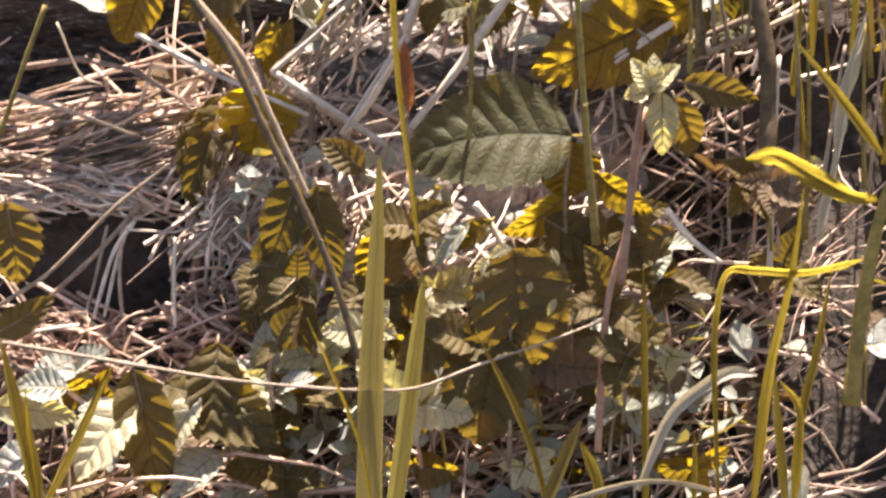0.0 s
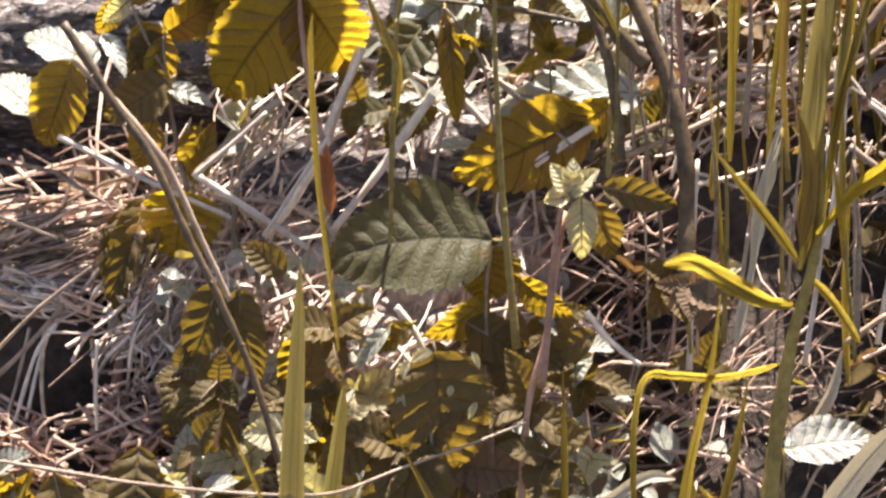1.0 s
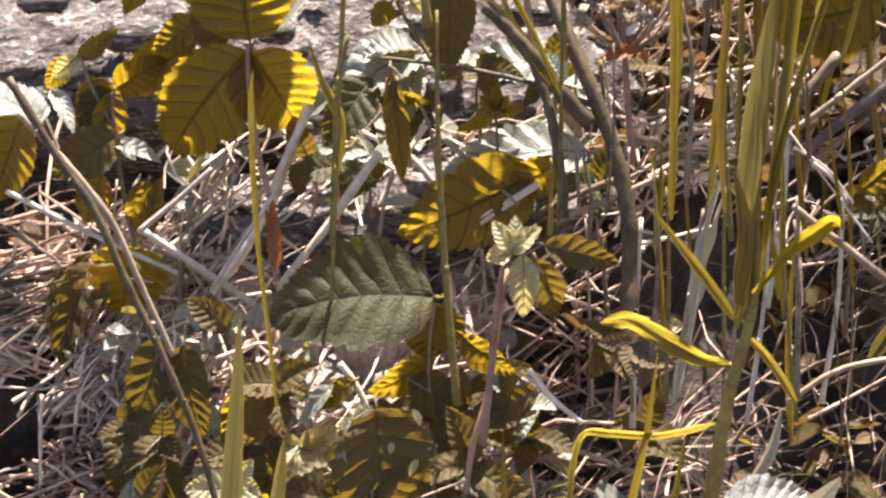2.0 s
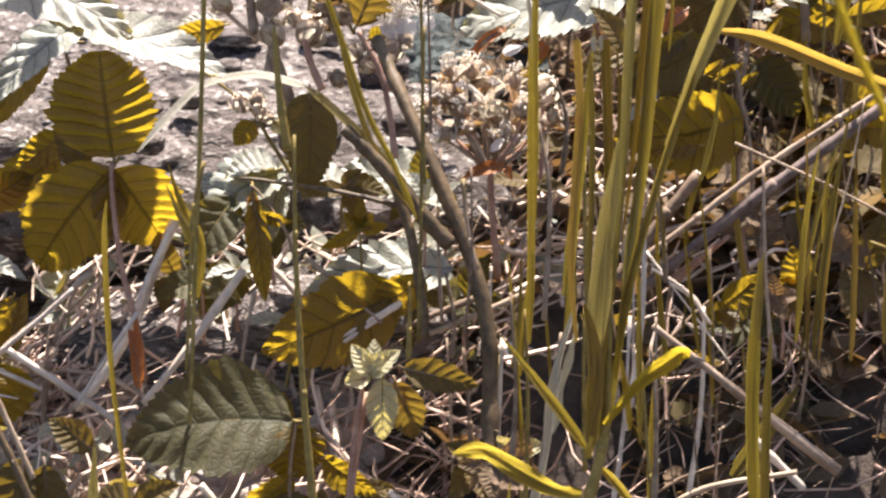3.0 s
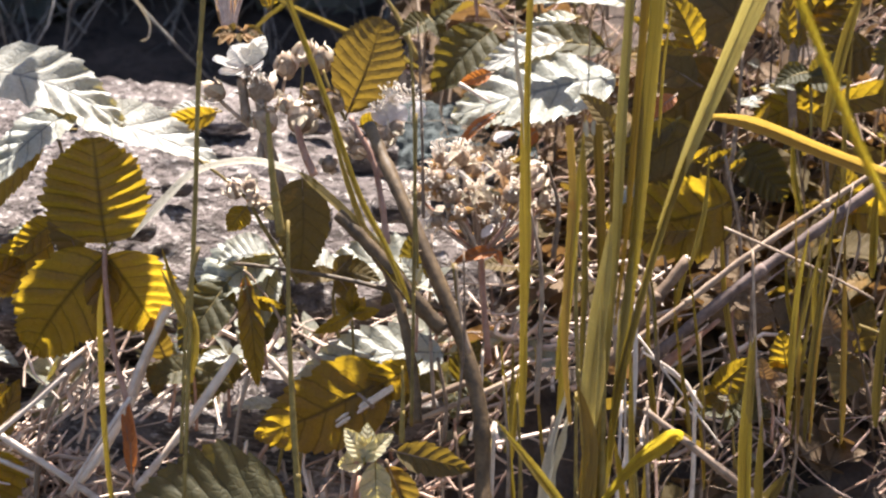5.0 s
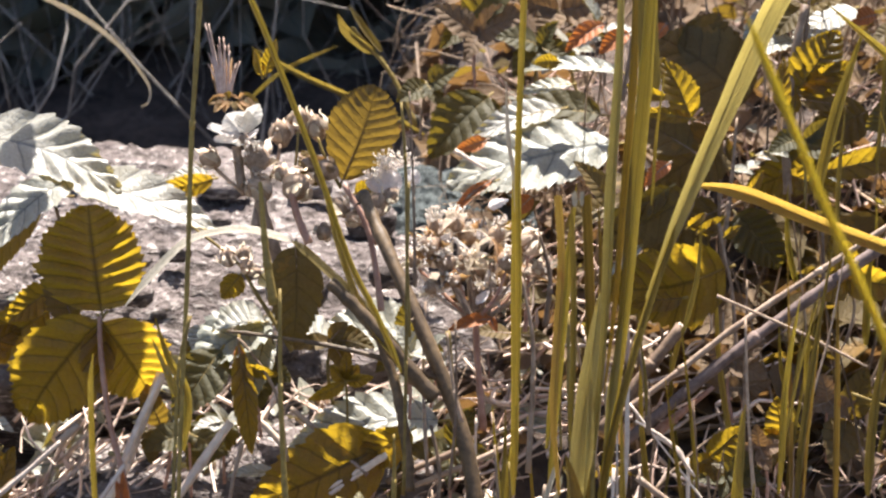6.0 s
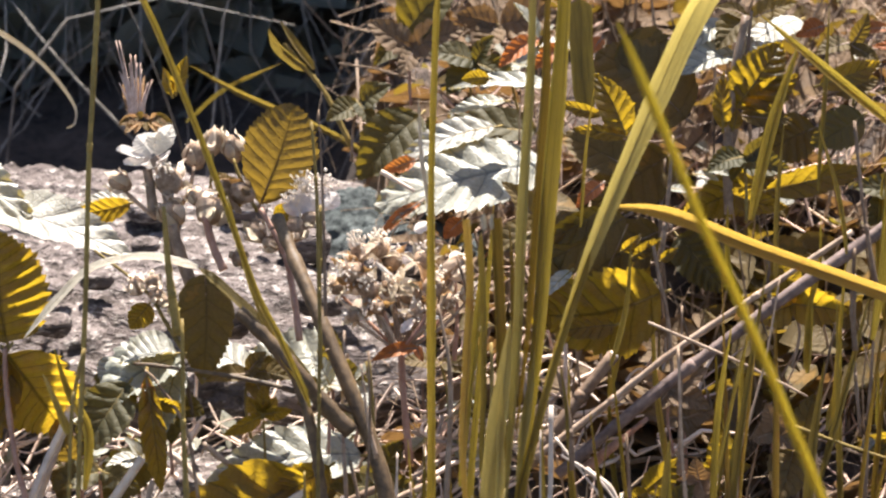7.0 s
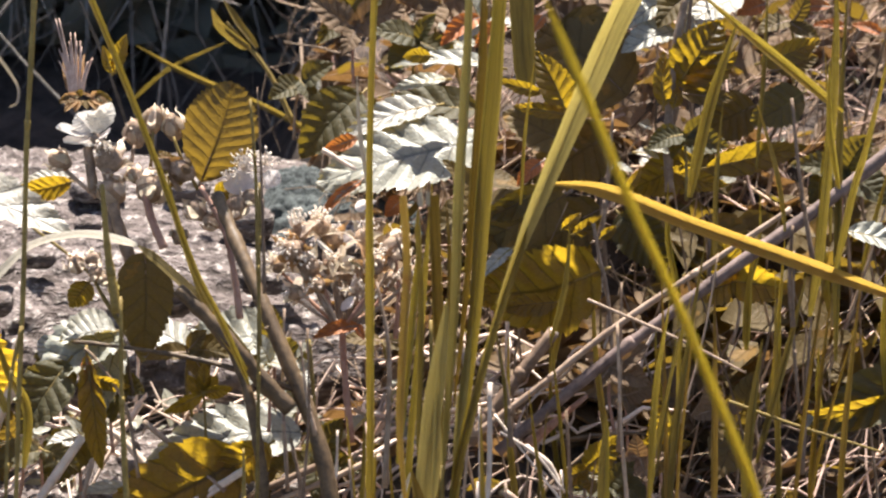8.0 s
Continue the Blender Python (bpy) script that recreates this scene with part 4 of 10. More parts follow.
leaflet(ob, (-0.1627, 0.7233, 0.1007), (-0.1663, 0.7109, 0.0742), 0.0157, -4, 0, material="leaf_brown_shaded", seed=155)
leaflet(ob, (-0.1697, 0.7207, 0.0952), (-0.1516, 0.7234, 0.1008), 0.0101, -30, 0, seed=156)
leaflet(ob, (-0.1836, 0.7014, 0.0891), (-0.1998, 0.6871, 0.0823), 0.0191, 58, 0, material="leaf_white_sunlit", pleat=0.5, seed=157)

ob = thing("bramble_shoot", "low bramble leaves striped white by sun at the bank foot", "bramble", (-0.2147, 0.6969, 0.0677))
stem(ob, [(-0.2127, 0.6952, 0.0641), (-0.2134, 0.7054, 0.0860), (-0.2145, 0.7164, 0.1095)], 0.0019, 0.0013, material="cane", seed=158)
leaflet(ob, (-0.2130, 0.7092, 0.1178), (-0.2047, 0.6858, 0.0795), 0.0224, 10, 0, material="leaf_brown_shaded", seed=159)
leaflet(ob, (-0.2132, 0.7042, 0.1070), (-0.2331, 0.6853, 0.0902), 0.0264, 55, 0, material="leaf_pale", pleat=0.5, seed=160)
leaflet(ob, (-0.2645, 0.7120, 0.1001), (-0.2359, 0.7102, 0.0963), 0.0148, 10, 0, material="leaf_pale", seed=161)
leaflet(ob, (-0.1913, 0.7097, 0.1071), (-0.1996, 0.6930, 0.0948), 0.0127, 58, 0, material="leaf_pale", pleat=0.5, seed=162)
leaflet(ob, (-0.2382, 0.7146, 0.1057), (-0.2583, 0.7154, 0.1074), 0.0135, 30, 0, material="leaf_white_sunlit", seed=163)
leaflet(ob, (-0.2506, 0.7052, 0.0856), (-0.2670, 0.7000, 0.0745), 0.0177, 55, 0, material="leaf_white_sunlit", pleat=0.5, seed=164)

ob = thing("bramble_plant", "brown backlit bramble leaf hanging over straw", "bramble", (-0.2498, 0.7021, 0.1855))
leaflet(ob, (-0.2478, 0.7031, 0.1875), (-0.2455, 0.6914, 0.1625), 0.0231, 10, 0, material="leaf_brown_shaded", seed=165)
leaflet(ob, (-0.2525, 0.6845, 0.1475), (-0.2323, 0.6896, 0.1586), 0.0116, -10, 0, material="leaf_brown_shaded", seed=166)

ob = thing("bramble_cane", "long thin woody stem lying across the plants", "bramble", (-0.0516, 0.6697, 0.1632))
stem(ob, [(-0.0501, 0.7042, 0.1426), (-0.0705, 0.6922, 0.1406), (-0.0906, 0.6807, 0.1396), (-0.1103, 0.6690, 0.1380), (-0.1258, 0.6601, 0.1427), (-0.1423, 0.6604, 0.1432), (-0.1717, 0.6614, 0.1455), (-0.2011, 0.6633, 0.1496), (-0.2455, 0.6664, 0.1561), (-0.2604, 0.6675, 0.1586)], 0.0009, 0.0013, material="straw", steps=5, seed=167)

ob = thing("bramble_shoot", "young bramble shoot tip with downy pale unfolding leaves", "bramble", (-0.0421, 0.7181, 0.1676))
stem(ob, [(-0.0445, 0.7109, 0.1521), (-0.0426, 0.7189, 0.1693), (-0.0408, 0.7285, 0.1900), (-0.0374, 0.7382, 0.2107)], 0.0028, 0.0017, material="cane_pink", seed=168)
leaflet(ob, (-0.0351, 0.7381, 0.2106), (-0.0413, 0.7429, 0.2208), 0.0078, 28, 0, material="leaf_pale", teeth=7, fold=0.6, seed=169)
leaflet(ob, (-0.0351, 0.7381, 0.2106), (-0.0341, 0.7436, 0.2222), 0.0076, 28, 0, material="leaf_pale", teeth=7, fold=0.6, seed=170)
leaflet(ob, (-0.0351, 0.7381, 0.2106), (-0.0257, 0.7422, 0.2192), 0.0081, 28, 0, material="leaf_pale", teeth=7, fold=0.6, seed=171)
leaflet(ob, (-0.0351, 0.7381, 0.2106), (-0.0440, 0.7376, 0.2095), 0.0086, 28, 0, material="leaf_pale", teeth=7, fold=0.6, seed=172)
leaflet(ob, (-0.0242, 0.7395, 0.2136), (0.0009, 0.7369, 0.2080), 0.0118, 5, -10, material="leaf_brown_shaded", fold=0.35, seed=173)
leaflet(ob, (-0.0313, 0.7380, 0.2103), (-0.0312, 0.7291, 0.1912), 0.0114, -8, 0, material="leaf_pale", fold=0.4, seed=174)
leaflet(ob, (-0.0272, 0.7445, 0.2053), (-0.0203, 0.7443, 0.1812), 0.0133, 12, 0, material="leaf_brown_shaded", seed=175)

ob = thing("grass_culm", "slender olive grass stalk standing upright", "grass", (-0.0528, 0.7079, 0.1694))
stem(ob, [(-0.0528, 0.7079, 0.1694), (-0.0570, 0.7270, 0.2103), (-0.0597, 0.7467, 0.2527), (-0.0602, 0.7633, 0.2883)], 0.0030, 0.0011, material="stem_olive", name="stalk", joints=(0.35, 0.72), seed=176)

ob = thing("grass_culm", "thin upright olive grass stalk", "grass", (-0.0955, 0.7209, 0.1902))
stem(ob, [(-0.0955, 0.7209, 0.1902), (-0.0944, 0.7336, 0.2174), (-0.0930, 0.7526, 0.2582), (-0.0915, 0.7685, 0.2923), (-0.0905, 0.7860, 0.3297), (-0.0891, 0.7971, 0.3536), (-0.0863, 0.8185, 0.3996)], 0.0013, 0.0019, material="stem_olive", name="stalk", joints=(0.35, 0.72), seed=177)

ob = thing("grass_culm", "dark thin upright grass stalk", "grass", (-0.0172, 0.7728, 0.2660))
stem(ob, [(-0.0172, 0.7728, 0.2660), (-0.0181, 0.7833, 0.2885), (-0.0187, 0.7970, 0.3180), (-0.0203, 0.8067, 0.3388)], 0.0011, 0.0010, material="stem_olive", name="stalk", joints=(0.35, 0.72), seed=178)

ob = thing("grass_culm", "dark thin upright grass stalk", "grass", (-0.0196, 0.7590, 0.2127))
stem(ob, [(-0.0196, 0.7590, 0.2127), (-0.0188, 0.7777, 0.2529), (-0.0184, 0.7949, 0.2896), (-0.0180, 0.8046, 0.3106)], 0.0013, 0.0011, material="stem_olive", name="stalk", joints=(0.35, 0.72), seed=179)

ob = thing("bramble_cane", "reddish stem standing among yellow leaves", "bramble", (-0.0519, 0.6927, 0.1061))
stem(ob, [(-0.0522, 0.6894, 0.0991), (-0.0508, 0.7025, 0.1270), (-0.0486, 0.7122, 0.1479), (-0.0427, 0.7219, 0.1686), (-0.0368, 0.7387, 0.2047)], 0.0028, 0.0018, material="cane_pink", seed=180)

grass("narrow backlit green blade standing upright", [(-0.1162, 0.7161, 0.2864), (-0.1158, 0.7073, 0.2675), (-0.1140, 0.6937, 0.2385), (-0.1099, 0.6787, 0.2061), (-0.1081, 0.6711, 0.1899)], 0.0032, tip=0.12, root=0.6, turn=-42, seed=181)
grass("broad sunlit yellow-green grass blade", [(-0.1215, 0.6917, 0.2104), (-0.1223, 0.6825, 0.1908), (-0.1239, 0.6702, 0.1644), (-0.1250, 0.6563, 0.1345), (-0.1257, 0.6391, 0.0977)], 0.0083, tip=0.7, root=0.02, fold=0.2, turn=8, face=-36, material="grass_light", seed=182)
grass("single yellow-green grass blade standing in straw", [(-0.1095, 0.6923, 0.1643), (-0.1110, 0.6874, 0.1539), (-0.1156, 0.6731, 0.1232), (-0.1202, 0.6595, 0.0941)], 0.0063, tip=0.6, root=0.02, turn=20, material="grass_light", seed=183)
grass("thin pale grass blade leaning in straw", [(-0.1440, 0.6615, 0.1692), (-0.1356, 0.6540, 0.1532), (-0.1267, 0.6441, 0.1319), (-0.1232, 0.6356, 0.1138)], 0.0018, turn=-43, seed=184)
grass("thin bright green grass blade", [(-0.0898, 0.6673, 0.1580), (-0.0804, 0.6596, 0.1415), (-0.0731, 0.6519, 0.1250), (-0.0677, 0.6434, 0.1067)], 0.0028, turn=45, seed=185)
grass("upright green grass blade with pointed tip", [(-0.0375, 0.6945, 0.1691), (-0.0379, 0.6829, 0.1442), (-0.0374, 0.6687, 0.1137), (-0.0371, 0.6584, 0.0916)], 0.0040, turn=49, seed=186)
grass("short pale green grass blade", [(-0.0567, 0.6480, 0.1404), (-0.0620, 0.6421, 0.1276), (-0.0688, 0.6351, 0.1127)], 0.0048, material="grass_dull", turn=-44, seed=187)
grass("bent green blade folded over sideways", [(0.0296, 0.6568, 0.1946), (0.0203, 0.6557, 0.1924), (0.0100, 0.6550, 0.1907), (-0.0029, 0.6552, 0.1913), (-0.0119, 0.6551, 0.1910), (-0.0153, 0.6506, 0.1814), (-0.0161, 0.6425, 0.1640), (-0.0144, 0.6252, 0.1269)], 0.0030, tip=0.1, fold=0.3, turn=40, seed=188)
grass("pale bleached blade arching over", [(-0.0021, 0.6499, 0.1563), (-0.0109, 0.6501, 0.1566), (-0.0196, 0.6481, 0.1523), (-0.0301, 0.6437, 0.1430), (-0.0392, 0.6344, 0.1229)], 0.0038, tip=0.15, material="grass_pale", face=20, turn=43, seed=189)
grass("thin arching pale grass blade", [(-0.0072, 0.6287, 0.1227), (-0.0213, 0.6311, 0.1277), (-0.0389, 0.6314, 0.1285), (-0.0635, 0.6286, 0.1224)], 0.0021, material="grass_pale", turn=-33, seed=190)
grass("keeled green grass blade standing upright", [(0.0109, 0.6657, 0.2139), (0.0066, 0.6544, 0.1895), (-0.0009, 0.6403, 0.1593), (-0.0043, 0.6239, 0.1241)], 0.0056, tip=0.7, turn=43, seed=191)
grass("narrow green grass blade standing upright", [(0.0202, 0.6594, 0.1885), (0.0166, 0.6490, 0.1663), (0.0120, 0.6401, 0.1470), (0.0092, 0.6281, 0.1212)], 0.0035, turn=-48, seed=192)
grass("dull olive grass blade standing upright", [(0.0028, 0.6518, 0.1602), (0.0059, 0.6427, 0.1409), (0.0081, 0.6322, 0.1182)], 0.0048, material="grass_dull", tip=0.5, turn=-49, seed=193)
grass("bright yellow-green grass blade standing upright", [(0.0040, 0.6409, 0.1606), (0.0096, 0.6374, 0.1530), (0.0101, 0.6314, 0.1403), (0.0090, 0.6239, 0.1243)], 0.0028, turn=38, seed=194)
grass("narrow green grass blade standing upright", [(-0.0212, 0.6546, 0.1308), (-0.0214, 0.6444, 0.1089)], 0.0023, turn=35, seed=195)
grass("narrow green grass blade standing upright", [(-0.0577, 0.6535, 0.1284), (-0.0532, 0.6489, 0.1185), (-0.0504, 0.6442, 0.1086)], 0.0042, turn=38, seed=196)
grass("pale broad grass blade leaning over", [(-0.2094, 0.6634, 0.1497), (-0.2181, 0.6559, 0.1337), (-0.2316, 0.6441, 0.1083)], 0.0042, material="grass_dull", tip=0.5, turn=41, seed=197)
grass("yellow-green grass blade at the bank foot", [(-0.2430, 0.6583, 0.1624), (-0.2396, 0.6506, 0.1458), (-0.2354, 0.6428, 0.1293), (-0.2320, 0.6351, 0.1126)], 0.0064, tip=0.5, turn=50, seed=198)
grass("yellow-green grass blade at the bank foot", [(-0.2350, 0.6514, 0.1475), (-0.2326, 0.6428, 0.1293), (-0.2311, 0.6351, 0.1126)], 0.0032, turn=-42, seed=199)
grass("green grass blade leaning over", [(-0.0988, 0.7271, 0.2864), (-0.0952, 0.7234, 0.2783), (-0.0913, 0.7192, 0.2694)], 0.0036, tip=0.9, turn=49, seed=200)

ob = thing("grass_culm", "dark thin upright grass stalk", "grass", (-0.0933, 0.7110, 0.2282))
stem(ob, [(-0.0933, 0.7110, 0.2282), (-0.0924, 0.7210, 0.2496), (-0.0914, 0.7318, 0.2727), (-0.0877, 0.7394, 0.2891)], 0.0012, 0.0013, material="stem_olive", name="stalk", joints=(0.35, 0.72), seed=201)

grass("short green blade leaning", [(-0.1050, 0.7802, 0.2701), (-0.1009, 0.7747, 0.2582), (-0.0944, 0.7690, 0.2461), (-0.0951, 0.7609, 0.2286)], 0.0035, tip=0.6, turn=35, seed=202)
grass("curled yellow grass leaf with sunlit edge", [(-0.0068, 0.6669, 0.2235), (0.0026, 0.6674, 0.2245), (0.0137, 0.6648, 0.2189), (0.0240, 0.6624, 0.2138), (0.0329, 0.6619, 0.2127)], 0.0064, tip=0.2, root=0.3, face=-30, turn=0, fold=0.2, wave=0.25, material="grass", seed=203)

ob = thing("grass_tuft", "tuft of tall broad green blades, one cut off square", "grass", (0.0346, 0.6694, 0.2218))
blade(ob, [(0.1042, 0.7533, 0.4016), (0.0957, 0.7469, 0.3880), (0.0817, 0.7336, 0.3593), (0.0689, 0.7209, 0.3322), (0.0587, 0.7097, 0.3082)], 0.0125, fold=0.3, tip=0.02, root=1.0, foot=0.12, twist=60, face=-36, turn=8, material="grass_light", seed=211)
blade(ob, [(0.0323, 0.6878, 0.2611), (0.0367, 0.6852, 0.2556), (0.0373, 0.6793, 0.2430), (0.0342, 0.6690, 0.2209)], 0.0073, material="grass_dull", tip=0.6, turn=46, seed=215)
blade(ob, [(0.0081, 0.6848, 0.2547), (0.0220, 0.6771, 0.2382), (0.0342, 0.6701, 0.2233)], 0.0035, tip=0.5, turn=41, seed=217)
blade(ob, [(0.0369, 0.6687, 0.2201), (0.0447, 0.6650, 0.2123), (0.0534, 0.6595, 0.2005)], 0.0028, turn=33, seed=218)
blade(ob, [(0.0313, 0.7210, 0.3384), (0.0323, 0.7127, 0.3206), (0.0310, 0.7030, 0.2998), (0.0298, 0.6919, 0.2760), (0.0313, 0.6818, 0.2545)], 0.0030, cut=True, fold=0.5, root=0.3, turn=-35, material="grass_amber", name="sheath", seed=2001)
blade(ob, [(0.0436, 0.7033, 0.3133), (0.0416, 0.6966, 0.2990), (0.0386, 0.6878, 0.2800), (0.0369, 0.6804, 0.2642), (0.0373, 0.6758, 0.2544)], 0.0056, tip=0.4, fold=0.35, root=0.12, foot=0.2, turn=-14, material="grass_light", name="sheath", seed=2002)
blade(ob, [(0.0408, 0.6950, 0.2998), (0.0402, 0.6884, 0.2856), (0.0399, 0.6817, 0.2714), (0.0383, 0.6739, 0.2547)], 0.0031, tip=0.6, fold=0.4, root=0.3, foot=0.1, turn=30, material="grass_light", name="sheath", seed=2003)
blade(ob, [(0.0386, 0.7229, 0.3381), (0.0395, 0.7121, 0.3151), (0.0400, 0.7010, 0.2911), (0.0387, 0.6898, 0.2672), (0.0370, 0.6827, 0.2520)], 0.0048, cut=True, fold=0.6, root=0.3, turn=42, material="grass_deep", name="sheath", seed=2004)
blade(ob, [(0.0352, 0.7202, 0.3346), (0.0361, 0.7113, 0.3154), (0.0360, 0.7001, 0.2915), (0.0348, 0.6897, 0.2692)], 0.0025, tip=0.1, fold=0.5, turn=-40, material="grass_dull", seed=2005)
blade(ob, [(0.0328, 0.6780, 0.2698), (0.0342, 0.6742, 0.2616), (0.0350, 0.6690, 0.2506), (0.0337, 0.6610, 0.2333)], 0.0076, tip=0.6, fold=0.6, turn=42, material="grass_deep", name="sheath", seed=2006)
blade(ob, [(0.0413, 0.6873, 0.2705), (0.0393, 0.6799, 0.2546), (0.0379, 0.6754, 0.2451), (0.0363, 0.6680, 0.2292)], 0.0060, tip=0.4, fold=0.6, turn=-40, material="grass_deep", name="sheath", seed=2007)
blade(ob, [(0.0524, 0.7879, 0.4731), (0.0519, 0.7714, 0.4378), (0.0511, 0.7505, 0.3929), (0.0502, 0.7400, 0.3705), (0.0479, 0.7250, 0.3384), (0.0463, 0.7101, 0.3064), (0.0433, 0.6951, 0.2744), (0.0393, 0.6802, 0.2424), (0.0369, 0.6727, 0.2264)], 0.0039, tip=0.55, fold=0.7, twist=30, turn=-30, foot=0.3, root=0.5, material="grass_light", seed=2008)
blade(ob, [(0.0649, 0.7852, 0.4737), (0.0623, 0.7688, 0.4385), (0.0587, 0.7479, 0.3938), (0.0563, 0.7374, 0.3714), (0.0527, 0.7225, 0.3395), (0.0500, 0.7076, 0.3075), (0.0460, 0.6927, 0.2756), (0.0425, 0.6793, 0.2469), (0.0399, 0.6704, 0.2278)], 0.0078, tip=0.5, fold=0.8, twist=-30, turn=40, foot=0.3, root=0.6, seed=2009)
blade(ob, [(0.0566, 0.7616, 0.4188), (0.0546, 0.7496, 0.3932), (0.0535, 0.7392, 0.3708), (0.0507, 0.7242, 0.3388), (0.0480, 0.7093, 0.3068), (0.0450, 0.6973, 0.2812)], 0.0046, tip=0.4, fold=0.5, turn=46, foot=0.2, root=0.4, material="grass_deep", seed=2010)
blade(ob, [(0.0506, 0.7029, 0.3039), (0.0489, 0.6977, 0.2928), (0.0468, 0.6918, 0.2800), (0.0448, 0.6858, 0.2673)], 0.0030, tip=0.5, fold=0.2, turn=-10, foot=0.1, root=0.4, material="grass_light", seed=2011)
blade(ob, [(0.0435, 0.7256, 0.3353), (0.0439, 0.7155, 0.3137), (0.0437, 0.7080, 0.2976), (0.0421, 0.6953, 0.2704)], 0.0028, tip=0.3, fold=0.5, turn=48, material="grass_deep", seed=2012)
blade(ob, [(0.0492, 0.6902, 0.2789), (0.0472, 0.6850, 0.2677), (0.0448, 0.6798, 0.2566), (0.0431, 0.6747, 0.2455)], 0.0016, tip=0.3, fold=0.3, turn=-20, seed=2013)
blade(ob, [(0.0356, 0.7197, 0.3399), (0.0358, 0.7191, 0.3385), (0.0360, 0.7179, 0.3359)], 0.0016, cut=True, fold=0.5, turn=10, material="grass_pale", name="torn_edge", seed=2014)
blade(ob, [(0.0384, 0.7200, 0.3404), (0.0382, 0.7191, 0.3385), (0.0383, 0.7180, 0.3362)], 0.0012, cut=True, fold=0.5, turn=-10, material="grass_pale", name="torn_edge", seed=2015)
blade(ob, [(0.0672, 0.7184, 0.3294), (0.0606, 0.7108, 0.3130), (0.0537, 0.7014, 0.2930), (0.0478, 0.6917, 0.2722), (0.0433, 0.6831, 0.2538)], 0.0030, tip=0.1, fold=0.7, turn=20, root=0.3, material="grass_dull", seed=2016)
blade(ob, [(0.0651, 0.6735, 0.2538), (0.0628, 0.6741, 0.2551), (0.0585, 0.6729, 0.2526), (0.0524, 0.6711, 0.2486), (0.0467, 0.6686, 0.2434), (0.0394, 0.6648, 0.2351)], 0.0054, tip=0.12, root=0.5, foot=0.3, fold=0.35, wave=0.2, face=-26, turn=-12, material="grass_gold", seed=2017)
blade(ob, [(0.0443, 0.6752, 0.2532), (0.0458, 0.6708, 0.2437), (0.0472, 0.6657, 0.2327)], 0.0026, tip=0.5, fold=0.4, turn=30, material="grass_gold", seed=2018)

ob = thing("grass_culm", "thick twisted olive stalk below the grass tuft", "grass", (0.0257, 0.6352, 0.1555))
stem(ob, [(0.0257, 0.6352, 0.1555), (0.0282, 0.6456, 0.1777), (0.0327, 0.6574, 0.2030), (0.0399, 0.6698, 0.2297), (0.0413, 0.6873, 0.2672)], 0.0059, 0.0021, material="stem_olive", name="stalk", joints=(0.35, 0.72), seed=220)

grass("long green grass blade leaning across", [(0.0642, 0.5215, 0.4605), (0.0741, 0.5113, 0.4387), (0.0819, 0.5031, 0.4211), (0.0896, 0.4959, 0.4057), (0.0975, 0.4877, 0.3882), (0.1066, 0.4777, 0.3667), (0.1200, 0.4587, 0.3260), (0.1336, 0.4305, 0.2655), (0.1430, 0.3842, 0.1663), (0.1479, 0.3119, 0.0111)], 0.0020, tip=0.05, material="grass_gold", twist=15, turn=10, face=-36, fold=0.3, seed=221)
grass("yellowing blade bent out sideways", [(0.0755, 0.7762, 0.3207), (0.0880, 0.7757, 0.3196), (0.1005, 0.7742, 0.3163), (0.1200, 0.7708, 0.3090), (0.1520, 0.7658, 0.2984), (0.1945, 0.7591, 0.2840)], 0.0049, tip=0.3, fold=0.4, face=-24, turn=6, material="grass_amber", seed=222)
grass("upright narrow green blade", [(0.0222, 0.8007, 0.3851), (0.0209, 0.7886, 0.3591), (0.0198, 0.7736, 0.3268), (0.0200, 0.7540, 0.2849), (0.0189, 0.7406, 0.2560)], 0.0028, tip=0.05, root=0.3, turn=-38, seed=223)
grass("pale dry pointed grass blade", [(0.0153, 0.7908, 0.3519), (0.0166, 0.7828, 0.3348), (0.0190, 0.7760, 0.3201), (0.0196, 0.7692, 0.3055)], 0.0022, material="grass_pale", turn=-41, seed=224)
grass("narrow blade beside the tuft", [(0.0355, 0.7423, 0.3190), (0.0328, 0.7290, 0.2905), (0.0282, 0.7123, 0.2546)], 0.0026, turn=-32, seed=225)
grass("leaning narrow green blade", [(-0.0764, 0.8075, 0.3877), (-0.0692, 0.8014, 0.3746), (-0.0603, 0.7922, 0.3549), (-0.0479, 0.7785, 0.3255), (-0.0373, 0.7656, 0.2978), (-0.0281, 0.7578, 0.2813), (-0.0196, 0.7497, 0.2637)], 0.0022, tip=0.05, root=0.05, turn=35, seed=226)

ob = thing("grass_clump", "clump of upright green grass blades", "grass", (-0.0227, 0.7786, 0.2547))
blade(ob, [(-0.0489, 0.8062, 0.3141), (-0.0431, 0.7957, 0.2914), (-0.0343, 0.7859, 0.2704), (-0.0227, 0.7786, 0.2547)], 0.0028, material="grass", tip=0.4, turn=47, seed=227)
blade(ob, [(0.0178, 0.7874, 0.3210), (0.0189, 0.7731, 0.2904), (0.0191, 0.7525, 0.2460), (0.0182, 0.7413, 0.2221)], 0.0034, material="grass", tip=0.4, turn=-36, seed=228)
blade(ob, [(0.0388, 0.7764, 0.3211), (0.0352, 0.7623, 0.2909), (0.0308, 0.7435, 0.2504), (0.0290, 0.7325, 0.2268)], 0.0037, material="grass", tip=0.4, turn=46, seed=229)
